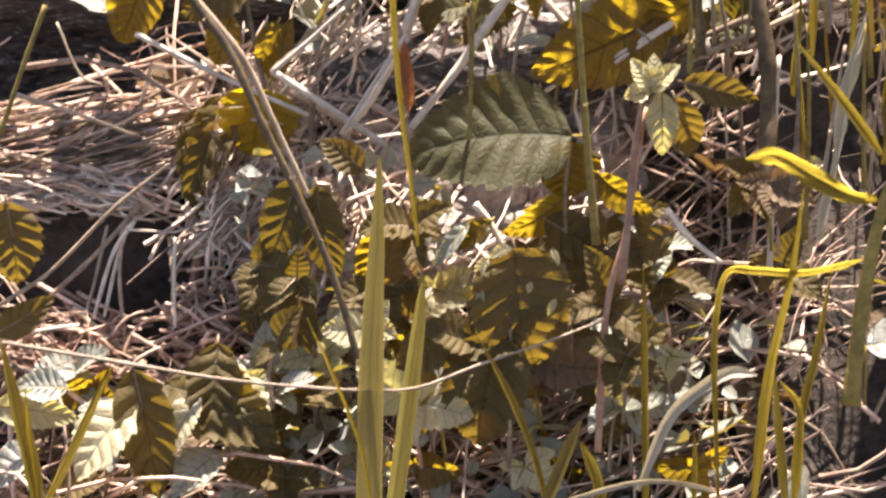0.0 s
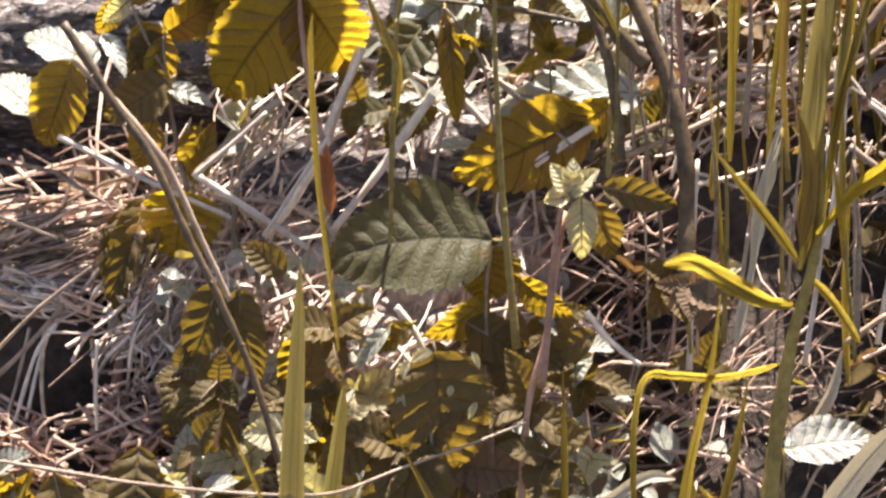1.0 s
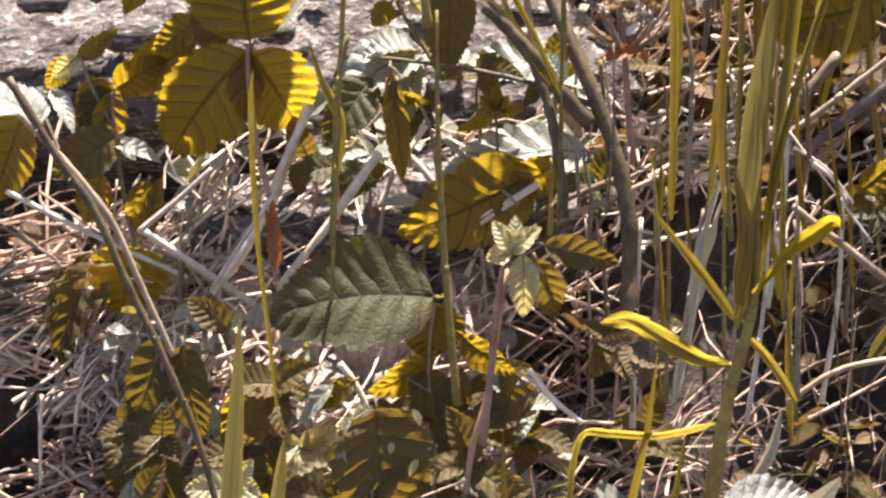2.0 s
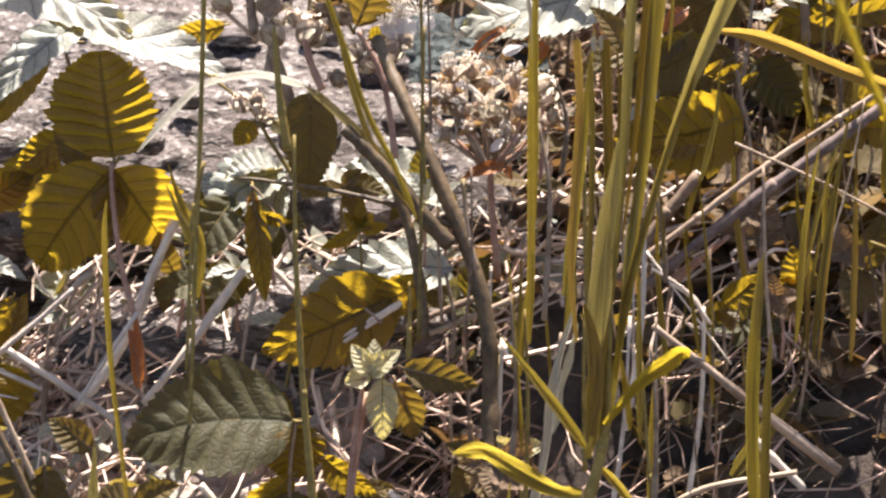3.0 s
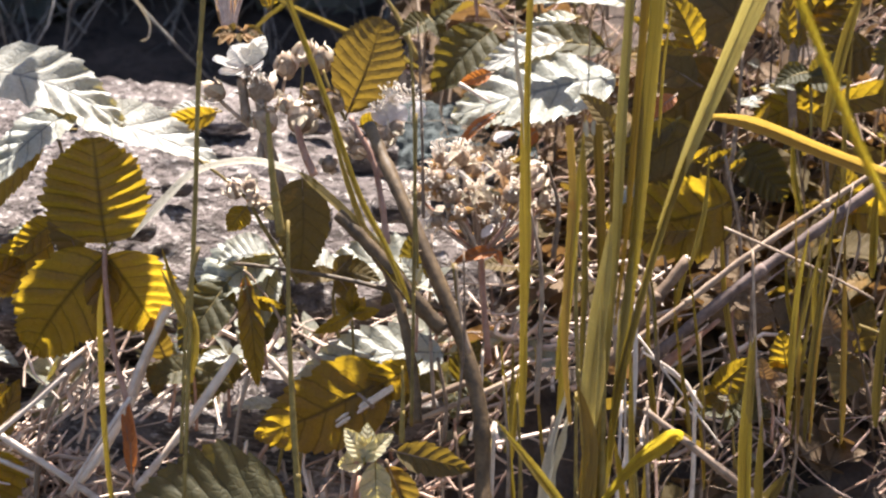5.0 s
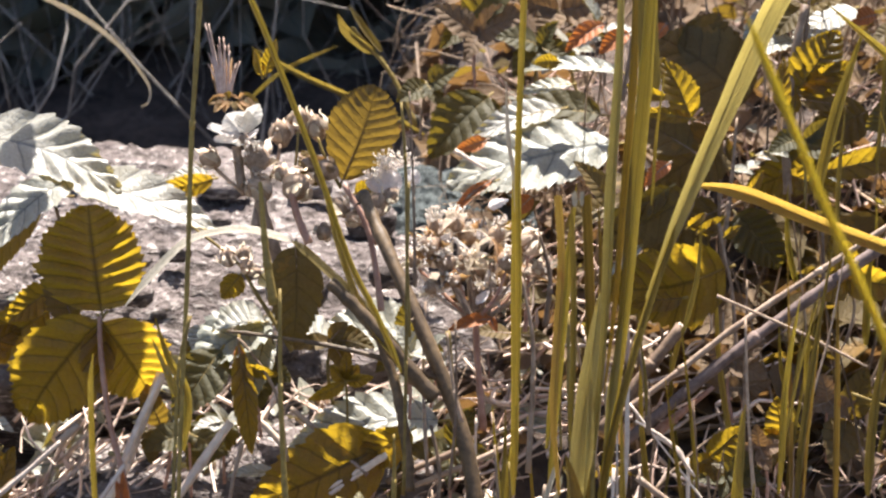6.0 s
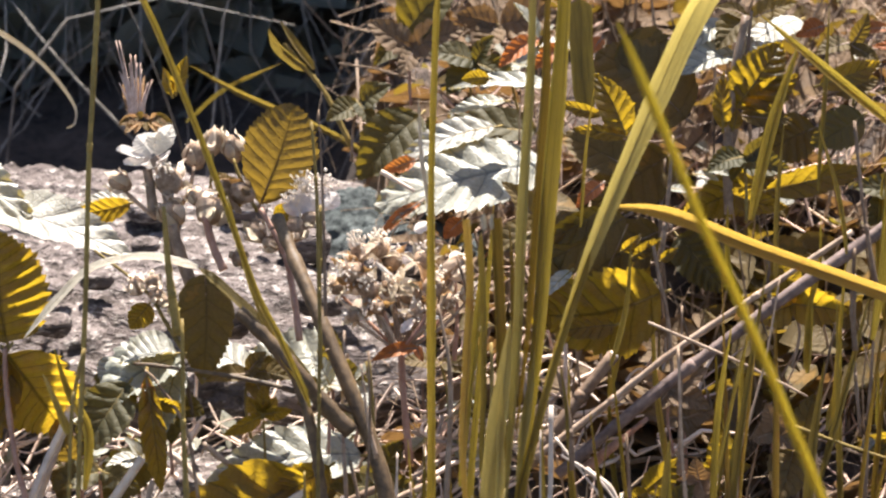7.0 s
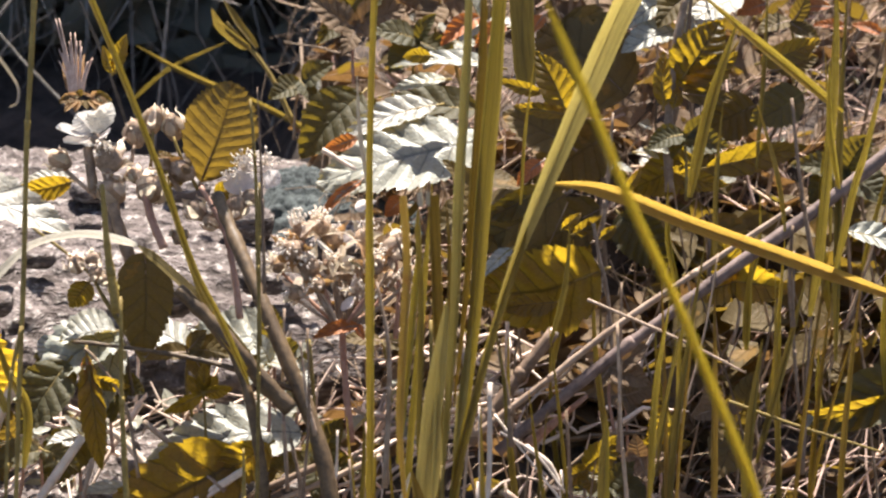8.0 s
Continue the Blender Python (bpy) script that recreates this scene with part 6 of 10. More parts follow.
ob = thing("dead_leaf", "crumpled bleached dead leaf among stems", "leaf", (-0.0347, 0.7153, 0.1189))
leaflet(ob, (-0.0357, 0.7136, 0.1154), (-0.0232, 0.7161, 0.1208), 0.0142, 35, 0, material="leaf_white_sunlit", fold=0.6, seed=380)
leaflet(ob, (-0.0308, 0.7111, 0.1101), (-0.0222, 0.7137, 0.1155), 0.0091, 20, 0, material="leaf_dry", seed=381)

ob = thing("dead_leaf", "crumpled bleached dead leaf among stems", "leaf", (-0.0642, 0.7321, 0.1078))
leaflet(ob, (-0.0722, 0.7330, 0.1096), (-0.0543, 0.7305, 0.1042), 0.0148, 38, 0, material="leaf_white_sunlit", fold=0.6, seed=382)
leaflet(ob, (-0.0642, 0.7321, 0.1078), (-0.0523, 0.7279, 0.0988), 0.0108, 30, 0, material="leaf_white_sunlit", seed=383)

ob = thing("bramble_shoot", "bramble sprig with white-striped sunlit leaves below the boulder", "bramble", (-0.0691, 0.8161, 0.2406))
stem(ob, [(-0.0652, 0.8112, 0.2301), (-0.0671, 0.8161, 0.2406), (-0.0690, 0.8202, 0.2494)], 0.0015, 0.0010, material="stem_brown", seed=534)
leaflet(ob, (-0.0690, 0.8202, 0.2494), (-0.0975, 0.8052, 0.2408), 0.0303, 52, 0, material="leaf_white_sunlit", fold=0.3, pleat=0.5, seed=535)
leaflet(ob, (-0.0710, 0.8207, 0.2503), (-0.0896, 0.8158, 0.2517), 0.0185, 58, 0, material="leaf_white_sunlit", fold=0.5, pleat=0.5, seed=536)
leaflet(ob, (-0.0700, 0.8194, 0.2477), (-0.0757, 0.7950, 0.2307), 0.0123, 50, 0, material="leaf_white_sunlit", pleat=0.5, seed=537)
leaflet(ob, (-0.0860, 0.8072, 0.2450), (-0.1016, 0.7886, 0.2288), 0.0195, 16, 0, material="leaf_dark", seed=538)

ob = thing("flower_truss", "small bramble side shoot with round pale buds and a yellow bract", "bramble", (-0.0636, 0.8116, 0.2427))
stem(ob, [(-0.0607, 0.8116, 0.2427), (-0.0655, 0.8149, 0.2498), (-0.0741, 0.8206, 0.2621), (-0.0809, 0.8251, 0.2718), (-0.0983, 0.8309, 0.2842)], 0.0021, 0.0010, material="stem_olive", seed=539)
bud(ob, (-0.0838, 0.8256, 0.2727), 0.0064, (-0.2, -0.5, 0.8), 0.3, 539)
bud(ob, (-0.0780, 0.8262, 0.2740), 0.0056, (0.2, -0.5, 0.8), 0.3, 540)
bud(ob, (-0.0770, 0.8243, 0.2700), 0.0052, (0.3, -0.6, 0.4), 0.3, 541)
bud(ob, (-0.0741, 0.8235, 0.2682), 0.0044, (0.6, -0.4, 0.4), 0.5, 542)
leaflet(ob, (-0.0794, 0.8231, 0.2674), (-0.0858, 0.8194, 0.2595), 0.0096, -30, 0, teeth=7, seed=544)
leaflet(ob, (-0.0722, 0.8231, 0.2673), (-0.0683, 0.8214, 0.2638), 0.0061, 10, 0, teeth=7, material="leaf_pale", seed=545)

ob = thing("grass_plant", "pale arching blade bent over above the boulder", "grass", (-0.0174, 0.7815, 0.2492))
blade(ob, [(-0.1168, 0.7909, 0.2694), (-0.1052, 0.7965, 0.2813), (-0.0936, 0.8008, 0.2905), (-0.0761, 0.8022, 0.2936), (-0.0589, 0.8006, 0.2902)], 0.0042, tip=0.2, root=0.05, material="grass_pale", face=52, turn=0, fold=0.2, seed=547)
blade(ob, [(-0.0589, 0.8006, 0.2902), (-0.0488, 0.7969, 0.2821), (-0.0370, 0.7921, 0.2720), (-0.0272, 0.7872, 0.2615), (-0.0174, 0.7815, 0.2492)], 0.0039, tip=0.1, root=0.1, material="grass_dull", face=10, fold=0.5, turn=49, seed=548)

ob = thing("bramble_shoot", "bramble shoot with a narrow reddening leaf hanging down", "bramble", (-0.0754, 0.7860, 0.2114))
stem(ob, [(-0.0614, 0.7860, 0.2115), (-0.0656, 0.7961, 0.2331), (-0.0756, 0.8028, 0.2475), (-0.0796, 0.8044, 0.2511)], 0.0013, 0.0010, material="cane", seed=553)
leaflet(ob, (-0.0788, 0.8038, 0.2496), (-0.0750, 0.7870, 0.2136), 0.0096, -28, 0, material="leaf", fold=0.6, shape=0.5, seed=554)
leaflet(ob, (-0.0792, 0.8034, 0.2489), (-0.0771, 0.7977, 0.2366), 0.0052, 5, 0, material="leaf_red", fold=0.4, seed=555)
leaflet(ob, (-0.0766, 0.8002, 0.2420), (-0.0646, 0.7986, 0.2385), 0.0062, -35, 0, seed=556)
leaflet(ob, (-0.0859, 0.8382, 0.2405), (-0.1012, 0.8198, 0.2247), 0.0183, 22, 0, material="leaf_dark", seed=557)
leaflet(ob, (-0.0927, 0.8334, 0.2422), (-0.0982, 0.8254, 0.2368), 0.0108, 42, 0, material="leaf_white_sunlit", seed=558)
leaflet(ob, (-0.0875, 0.8508, 0.1967), (-0.1033, 0.8338, 0.1839), 0.0195, 22, 0, material="leaf_dark", seed=559)

ob = thing("bramble_shoot", "small sprout with three yellow-green leaves", "bramble", (-0.0425, 0.8196, 0.2126))
stem(ob, [(-0.0416, 0.8180, 0.2090), (-0.0421, 0.8229, 0.2197), (-0.0425, 0.8254, 0.2251)], 0.0011, 0.0008, material="stem_olive", seed=561)
leaflet(ob, (-0.0425, 0.8250, 0.2242), (-0.0484, 0.8276, 0.2296), 0.0056, -25, 0, teeth=8, fold=0.4, seed=562)
leaflet(ob, (-0.0425, 0.8250, 0.2242), (-0.0424, 0.8296, 0.2340), 0.0054, -25, 0, teeth=8, fold=0.4, seed=563)
leaflet(ob, (-0.0425, 0.8250, 0.2242), (-0.0322, 0.8254, 0.2250), 0.0059, -25, 0, teeth=8, fold=0.4, seed=564)
leaflet(ob, (-0.0425, 0.8250, 0.2242), (-0.0375, 0.8275, 0.2295), 0.0056, -25, 0, teeth=8, fold=0.4, seed=565)
leaflet(ob, (-0.0425, 0.8250, 0.2242), (-0.0563, 0.8217, 0.2172), 0.0058, -25, 0, teeth=8, fold=0.4, seed=566)

ob = thing("bramble_plant", "dark green bramble leaf with a yellow lit rim", "bramble", (0.1800, 0.8104, 0.2283))
leaflet(ob, (0.2072, 0.8136, 0.2351), (0.1659, 0.7970, 0.2233), 0.0213, 20, 0, material="leaf_dark", seed=591)
leaflet(ob, (0.1994, 0.8103, 0.2282), (0.1662, 0.7933, 0.2273), 0.0104, -35, 0, seed=592)
leaflet(ob, (0.1902, 0.8897, 0.2564), (0.2150, 0.8870, 0.2505), 0.0130, 40, 0, material="leaf_white_sunlit", seed=593)

ob = thing("twig", "short broken brown twig with a pale cut end", "twig", (0.0501, 0.8039, 0.2143))
stem(ob, [(0.0501, 0.8039, 0.2143), (0.0638, 0.8116, 0.2309), (0.0795, 0.8199, 0.2487)], 0.0042, 0.0046, material="twig", name="stalk", joints=(0.3, 0.68), seed=600)
stem(ob, [(0.0788, 0.8195, 0.2479), (0.0799, 0.8201, 0.2492)], 0.0038, 0.0036, material="straw_white", name="cut_end", knots=False, steps=2, seed=604)

ob = thing("twig", "long thin pale twig lying slantwise", "twig", (0.0520, 0.7917, 0.2238))
stem(ob, [(0.0520, 0.7917, 0.2238), (0.0750, 0.7989, 0.2391), (0.0999, 0.8070, 0.2565), (0.1365, 0.8172, 0.2784), (0.1595, 0.8236, 0.2921)], 0.0025, 0.0021, material="straw", name="stalk", joints=(0.3, 0.68), seed=601)

ob = thing("twig", "grey-purple twig lying slantwise over litter", "twig", (0.0598, 0.8026, 0.2116))
stem(ob, [(0.0598, 0.8026, 0.2116), (0.0949, 0.8148, 0.2377), (0.1184, 0.8221, 0.2533), (0.1438, 0.8298, 0.2699), (0.1732, 0.8383, 0.2882), (0.2086, 0.8501, 0.3135)], 0.0042, 0.0046, material="twig_grey", name="stalk", joints=(0.3, 0.68), seed=602)

ob = thing("twig", "short orange-brown broken twig in litter", "twig", (0.0696, 0.8079, 0.2110))
stem(ob, [(0.0696, 0.8079, 0.2110), (0.0912, 0.8152, 0.2268)], 0.0039, 0.0015, material="cane_pink", name="stalk", joints=(0.3, 0.68), seed=603)

ob = thing("twig", "pinkish dry reed leaning over litter", "twig", (0.0615, 0.7749, 0.2113))
stem(ob, [(0.0615, 0.7749, 0.2113), (0.0792, 0.7691, 0.1989), (0.0968, 0.7632, 0.1862), (0.1262, 0.7535, 0.1654)], 0.0023, 0.0044, material="straw", name="stalk", seed=604)

stalk("straw", "straw_white", [(-0.1119, 0.8399, 0.2206), (-0.1220, 0.8288, 0.1968), (-0.1245, 0.8252, 0.1892)], 0.0040, 0.0032, 605)
stalk("straw", "straw_white", [(-0.1245, 0.8257, 0.1901), (-0.1367, 0.8163, 0.1701), (-0.1483, 0.8101, 0.1567)], 0.0040, 0.0032, 606)
stalk("straw", "straw_white", [(-0.0847, 0.8187, 0.2107), (-0.1016, 0.8084, 0.1886), (-0.1212, 0.7979, 0.1661)], 0.0034, 0.0027, 607)
stalk("straw", "straw", [(-0.1405, 0.8182, 0.2096), (-0.1576, 0.8118, 0.1959), (-0.1721, 0.8066, 0.1846)], 0.0030, 0.0024, 608)
stalk("straw", "straw_white", [(-0.1712, 0.8021, 0.1869), (-0.1506, 0.7965, 0.1749), (-0.1299, 0.7907, 0.1625)], 0.0030, 0.0024, 609)
stalk("straw", "straw_white", [(-0.0638, 0.8356, 0.1877), (-0.0744, 0.8405, 0.1982), (-0.0829, 0.8427, 0.2030)], 0.0031, 0.0025, 610)
stalk("straw", "straw", [(-0.0616, 0.8074, 0.2220), (-0.0484, 0.8028, 0.2119), (-0.0337, 0.7972, 0.2001)], 0.0021, 0.0017, 611)
stalk("straw", "straw_white", [(-0.0230, 0.8015, 0.2093), (-0.0382, 0.7977, 0.2010), (-0.0482, 0.7951, 0.1954)], 0.0018, 0.0014, 612)
stalk("straw", "straw", [(-0.2651, 0.7898, 0.1842), (-0.2424, 0.7868, 0.1777), (-0.2198, 0.7834, 0.1703)], 0.0018, 0.0014, 613)
stalk("straw", "straw_white", [(-0.2252, 0.8259, 0.1907), (-0.1957, 0.8197, 0.1773), (-0.1578, 0.8126, 0.1622)], 0.0022, 0.0017, 614)
stalk("straw", "straw", [(-0.2707, 0.7572, 0.1143), (-0.2516, 0.7625, 0.1256), (-0.2284, 0.7721, 0.1462), (-0.2075, 0.7791, 0.1611)], 0.0018, 0.0014, 615)
stalk("straw", "straw_white", [(-0.2058, 0.7678, 0.1370), (-0.2064, 0.7609, 0.1221), (-0.2062, 0.7539, 0.1071)], 0.0015, 0.0012, 618)
stalk("straw", "straw_white", [(-0.2658, 0.7349, 0.1138), (-0.2514, 0.7362, 0.1166), (-0.2371, 0.7371, 0.1185)], 0.0015, 0.0012, 620)
stalk("straw", "straw_white", [(-0.1674, 0.7749, 0.1995), (-0.1534, 0.7799, 0.2102), (-0.1414, 0.7844, 0.2200)], 0.0021, 0.0016, 621)
stalk("straw", "straw", [(-0.1795, 0.8363, 0.1656), (-0.1602, 0.8322, 0.1569), (-0.1430, 0.8277, 0.1472)], 0.0022, 0.0018, 622)
stalk("straw", "twig", [(-0.1571, 0.8090, 0.1780), (-0.1582, 0.8038, 0.1668), (-0.1587, 0.7994, 0.1574)], 0.0024, 0.0020, 623)
stalk("straw", "straw_white", [(-0.0954, 0.7469, 0.1631), (-0.0895, 0.7436, 0.1560), (-0.0846, 0.7394, 0.1471)], 0.0029, 0.0023, 624)
stalk("straw", "straw_white", [(-0.0293, 0.7374, 0.1665), (-0.0215, 0.7334, 0.1577), (-0.0109, 0.7297, 0.1499)], 0.0023, 0.0018, 625)
stalk("straw", "straw_white", [(-0.0231, 0.8012, 0.2087), (-0.0352, 0.7978, 0.2013), (-0.0473, 0.7944, 0.1939)], 0.0019, 0.0016, 626)
stalk("straw", "twig", [(0.0013, 0.8102, 0.2043), (-0.0191, 0.8067, 0.1968), (-0.0273, 0.8050, 0.1930)], 0.0027, 0.0022, 627)
stalk("straw", "straw", [(0.0197, 0.8111, 0.2062), (0.0013, 0.8076, 0.1987), (-0.0191, 0.8041, 0.1912)], 0.0024, 0.0019, 628)
stalk("straw", "straw", [(0.0587, 0.7330, 0.1569), (0.0778, 0.7379, 0.1676), (0.1100, 0.7405, 0.1730)], 0.0023, 0.0018, 632)
stalk("straw", "straw_white", [(0.0956, 0.7497, 0.1809), (0.1034, 0.7464, 0.1739), (0.1131, 0.7423, 0.1652)], 0.0032, 0.0025, 633)
stalk("straw", "straw_white", [(0.0582, 0.7723, 0.2412), (0.0699, 0.7658, 0.2273), (0.0874, 0.7560, 0.2064)], 0.0009, 0.0007, 634)
stalk("straw", "straw_white", [(0.0602, 0.7698, 0.2360), (0.0718, 0.7666, 0.2291), (0.0806, 0.7617, 0.2186)], 0.0011, 0.0009, 635)
stalk("straw", "straw_white", [(0.0689, 0.7856, 0.2225), (0.0764, 0.7832, 0.2173), (0.0811, 0.7796, 0.2096)], 0.0021, 0.0016, 636)
stalk("straw", "straw", [(0.0902, 0.8063, 0.2669), (0.1204, 0.8006, 0.2547), (0.1430, 0.7957, 0.2442)], 0.0012, 0.0009, 637)
stalk("straw", "stem_olive", [(0.1361, 0.7828, 0.2401), (0.1566, 0.7796, 0.2332), (0.1863, 0.7755, 0.2245)], 0.0012, 0.0009, 638)
stalk("straw", "straw_white", [(-0.1214, 0.7988, 0.2034), (-0.1336, 0.7911, 0.1869), (-0.1439, 0.7843, 0.1723)], 0.0018, 0.0014, 639)
stalk("straw", "straw_white", [(-0.0880, 0.8220, 0.2059), (-0.1025, 0.8133, 0.1873), (-0.1191, 0.8033, 0.1658)], 0.0021, 0.0017, 640)
stalk("straw", "straw", [(-0.0790, 0.8021, 0.2105), (-0.0820, 0.7970, 0.1997), (-0.0840, 0.7911, 0.1869)], 0.0018, 0.0014, 641)
stalk("straw", "straw_white", [(-0.1110, 0.8301, 0.2233), (-0.1214, 0.8205, 0.2027), (-0.1277, 0.8127, 0.1859)], 0.0028, 0.0022, 642)
stalk("straw", "straw", [(-0.2389, 0.7643, 0.2242), (-0.2313, 0.7570, 0.2084), (-0.2235, 0.7553, 0.2048)], 0.0011, 0.0009, 643)
stalk("straw", "stem_olive", [(-0.2381, 0.7486, 0.2378), (-0.2462, 0.7398, 0.2189), (-0.2544, 0.7302, 0.1982)], 0.0020, 0.0016, 644)

ob = thing("dead_leaf", "rust-red withered bract on a dry straw", "leaf", (-0.1221, 0.7870, 0.1781))
leaflet(ob, (-0.1209, 0.7870, 0.1781), (-0.1225, 0.7977, 0.2011), 0.0053, 30, 0, material="leaf_red", fold=0.6, seed=645)
leaflet(ob, (-0.1221, 0.7913, 0.1873), (-0.1246, 0.7964, 0.1984), 0.0037, 35, 0, material="leaf_red", fold=0.6, seed=646)

grass("papery bleached grass husk hanging down", [(0.0339, 0.7354, 0.2331), (0.0286, 0.7284, 0.2182), (0.0252, 0.7199, 0.1998)], 0.0034, material="grass_pale", tip=0.3, fold=0.8, wave=0.4, turn=40, seed=648)
grass("papery bleached grass husk hanging down", [(0.0319, 0.7112, 0.2522), (0.0267, 0.7021, 0.2326), (0.0232, 0.6907, 0.2082), (0.0179, 0.6808, 0.1869)], 0.0039, material="grass_pale", tip=0.3, fold=0.8, wave=0.4, turn=-50, seed=650)
stalk("dry_stalk", "stem_olive", [(-0.0224, 0.7390, 0.2171), (-0.0221, 0.7445, 0.2289), (-0.0222, 0.7500, 0.2407)], 0.0020, 0.0007, 652)
stalk("dry_stalk", "straw", [(0.0004, 0.7606, 0.2399), (-0.0025, 0.7663, 0.2520), (-0.0045, 0.7735, 0.2675)], 0.0017, 0.0006, 653)
stalk("dry_stalk", "straw", [(0.0229, 0.7445, 0.2290), (0.0246, 0.7620, 0.2665), (0.0208, 0.7723, 0.2887)], 0.0022, 0.0008, 654)
stalk("dry_stalk", "twig", [(0.0288, 0.7743, 0.2693), (0.0306, 0.7816, 0.2848), (0.0268, 0.7880, 0.2986)], 0.0023, 0.0008, 655)
stalk("dry_stalk", "cane", [(0.0118, 0.7221, 0.1810), (0.0136, 0.7349, 0.2084), (0.0116, 0.7485, 0.2375)], 0.0022, 0.0008, 656)
stalk("dry_stalk", "stem_olive", [(0.0169, 0.7243, 0.1620), (0.0177, 0.7429, 0.2019), (0.0166, 0.7550, 0.2278)], 0.0020, 0.0007, 657)
stalk("dry_stalk", "cane", [(0.0590, 0.7073, 0.1729), (0.0597, 0.7215, 0.2033), (0.0578, 0.7325, 0.2269)], 0.0022, 0.0008, 658)
stalk("dry_stalk", "stem_olive", [(-0.0637, 0.7775, 0.2761), (-0.0666, 0.7856, 0.2934), (-0.0685, 0.7952, 0.3141)], 0.0037, 0.0013, 659)
stalk("dry_stalk", "twig", [(-0.0152, 0.7709, 0.2855), (-0.0156, 0.7816, 0.3085), (-0.0164, 0.7916, 0.3299), (-0.0172, 0.7989, 0.3456)], 0.0013, 0.0004, 660)
stalk("dry_stalk", "cane", [(0.1014, 0.8025, 0.2114), (0.1023, 0.8156, 0.2394), (0.1030, 0.8270, 0.2640)], 0.0018, 0.0006, 661)
stalk("dry_stalk", "cane", [(0.0970, 0.8597, 0.2630), (0.1003, 0.8690, 0.2831), (0.1026, 0.8801, 0.3068)], 0.0025, 0.0009, 662)
stalk("dry_stalk", "twig", [(0.1587, 0.7636, 0.2227), (0.1611, 0.7792, 0.2561), (0.1633, 0.7901, 0.2795)], 0.0017, 0.0006, 663)
stalk("dry_stalk", "twig", [(0.0592, 0.8733, 0.3160), (0.0623, 0.8809, 0.3323), (0.0645, 0.8894, 0.3504)], 0.0018, 0.0006, 664)
stalk("dry_stalk", "cane_pink", [(0.0239, 0.8645, 0.2260), (0.0251, 0.8714, 0.2409), (0.0242, 0.8793, 0.2577)], 0.0019, 0.0007, 665)
stalk("dry_stalk", "stem_olive", [(-0.0049, 0.8192, 0.2472), (-0.0031, 0.8110, 0.2296), (-0.0023, 0.7987, 0.2033)], 0.0018, 0.0006, 666)
stalk("dry_stalk", "twig", [(0.1249, 0.9125, 0.2817), (0.1316, 0.9250, 0.3084), (0.1351, 0.9375, 0.3353)], 0.0032, 0.0011, 667)
grass("withered tan blade hooked over in the shade", [(-0.1433, 1.0428, 0.2534), (-0.1394, 1.0440, 0.2560), (-0.1404, 1.0477, 0.2639), (-0.1537, 1.0549, 0.2794), (-0.1719, 1.0606, 0.2916), (-0.1913, 1.0642, 0.2995)], 0.0031, tip=0.8, material="grass_pale", turn=-38, seed=668)

ob = thing("dry_sprig", "brown-yellow dead sprig in the shade", "sprig", (-0.0257, 1.0225, 0.2572))
stem(ob, [(-0.0210, 1.0205, 0.2529), (-0.0327, 1.0305, 0.2744), (-0.0491, 1.0386, 0.2917)], 0.0025, 0.0014, material="stem_olive", seed=669)
blade(ob, [(-0.0550, 1.0411, 0.2971), (-0.0491, 1.0376, 0.2896), (-0.0385, 1.0340, 0.2820)], 0.0061, material="grass_dull", turn=-44, seed=670)
blade(ob, [(-0.0502, 1.0426, 0.3003), (-0.0444, 1.0385, 0.2917), (-0.0362, 1.0340, 0.2819)], 0.0035, material="grass_dull", turn=46, seed=671)

grass("green blade lying in the shade behind the boulder", [(-0.1048, 1.1688, 0.2397), (-0.0807, 1.1630, 0.2274), (-0.0434, 1.1561, 0.2125), (-0.0194, 1.1504, 0.2002)], 0.0030, material="grass_dull", turn=33, seed=672)
grass("dull grass blade in the shade", [(-0.0638, 1.1884, 0.2344), (-0.0910, 1.1833, 0.2235), (-0.1101, 1.1764, 0.2088)], 0.0023, material="grass_dull", turn=38, seed=673)
sprig((-0.176, 0.737, 0.046), "leaf_white_sunlit", 4, 0.025, 674)
sprig((-0.144, 0.739, 0.042), "leaf_dry", 3, 0.013, 679)
sprig((-0.134, 0.759, 0.085), "leaf_dry", 3, 0.019, 683)
sprig((-0.171, 0.730, 0.088), "leaf_white_sunlit", 3, 0.016, 687)
sprig((-0.120, 0.762, 0.088), "leaf_dry", 2, 0.021, 695)
sprig((-0.155, 0.734, 0.035), "leaf_dry", 4, 0.012, 701)
sprig((-0.126, 0.739, 0.097), "leaf", 3, 0.013, 706)
sprig((-0.168, 0.738, 0.055), "leaf_pale", 4, 0.015, 710)
sprig((-0.135, 0.725, 0.056), "leaf_pale", 4, 0.017, 715)
sprig((-0.019, 0.705, 0.067), "leaf", 3, 0.015, 720)
sprig((-0.084, 0.730, 0.093), "leaf", 4, 0.017, 724)
sprig((-0.042, 0.748, 0.140), "leaf_brown_shaded", 2, 0.018, 729)
sprig((-0.093, 0.733, 0.105), "leaf_dry", 4, 0.016, 732)
sprig((-0.045, 0.737, 0.133), "leaf_brown_shaded", 4, 0.016, 737)
sprig((-0.111, 0.759, 0.106), "leaf_pale", 4, 0.018, 742)
sprig((-0.065, 0.727, 0.049), "leaf", 3, 0.016, 747)
sprig((-0.091, 0.752, 0.088), "leaf_brown_shaded", 4, 0.015, 751)
sprig((-0.082, 0.734, 0.107), "leaf_brown_shaded", 3, 0.013, 756)
sprig((-0.030, 0.747, 0.131), "leaf_white_sunlit", 3, 0.015, 760)
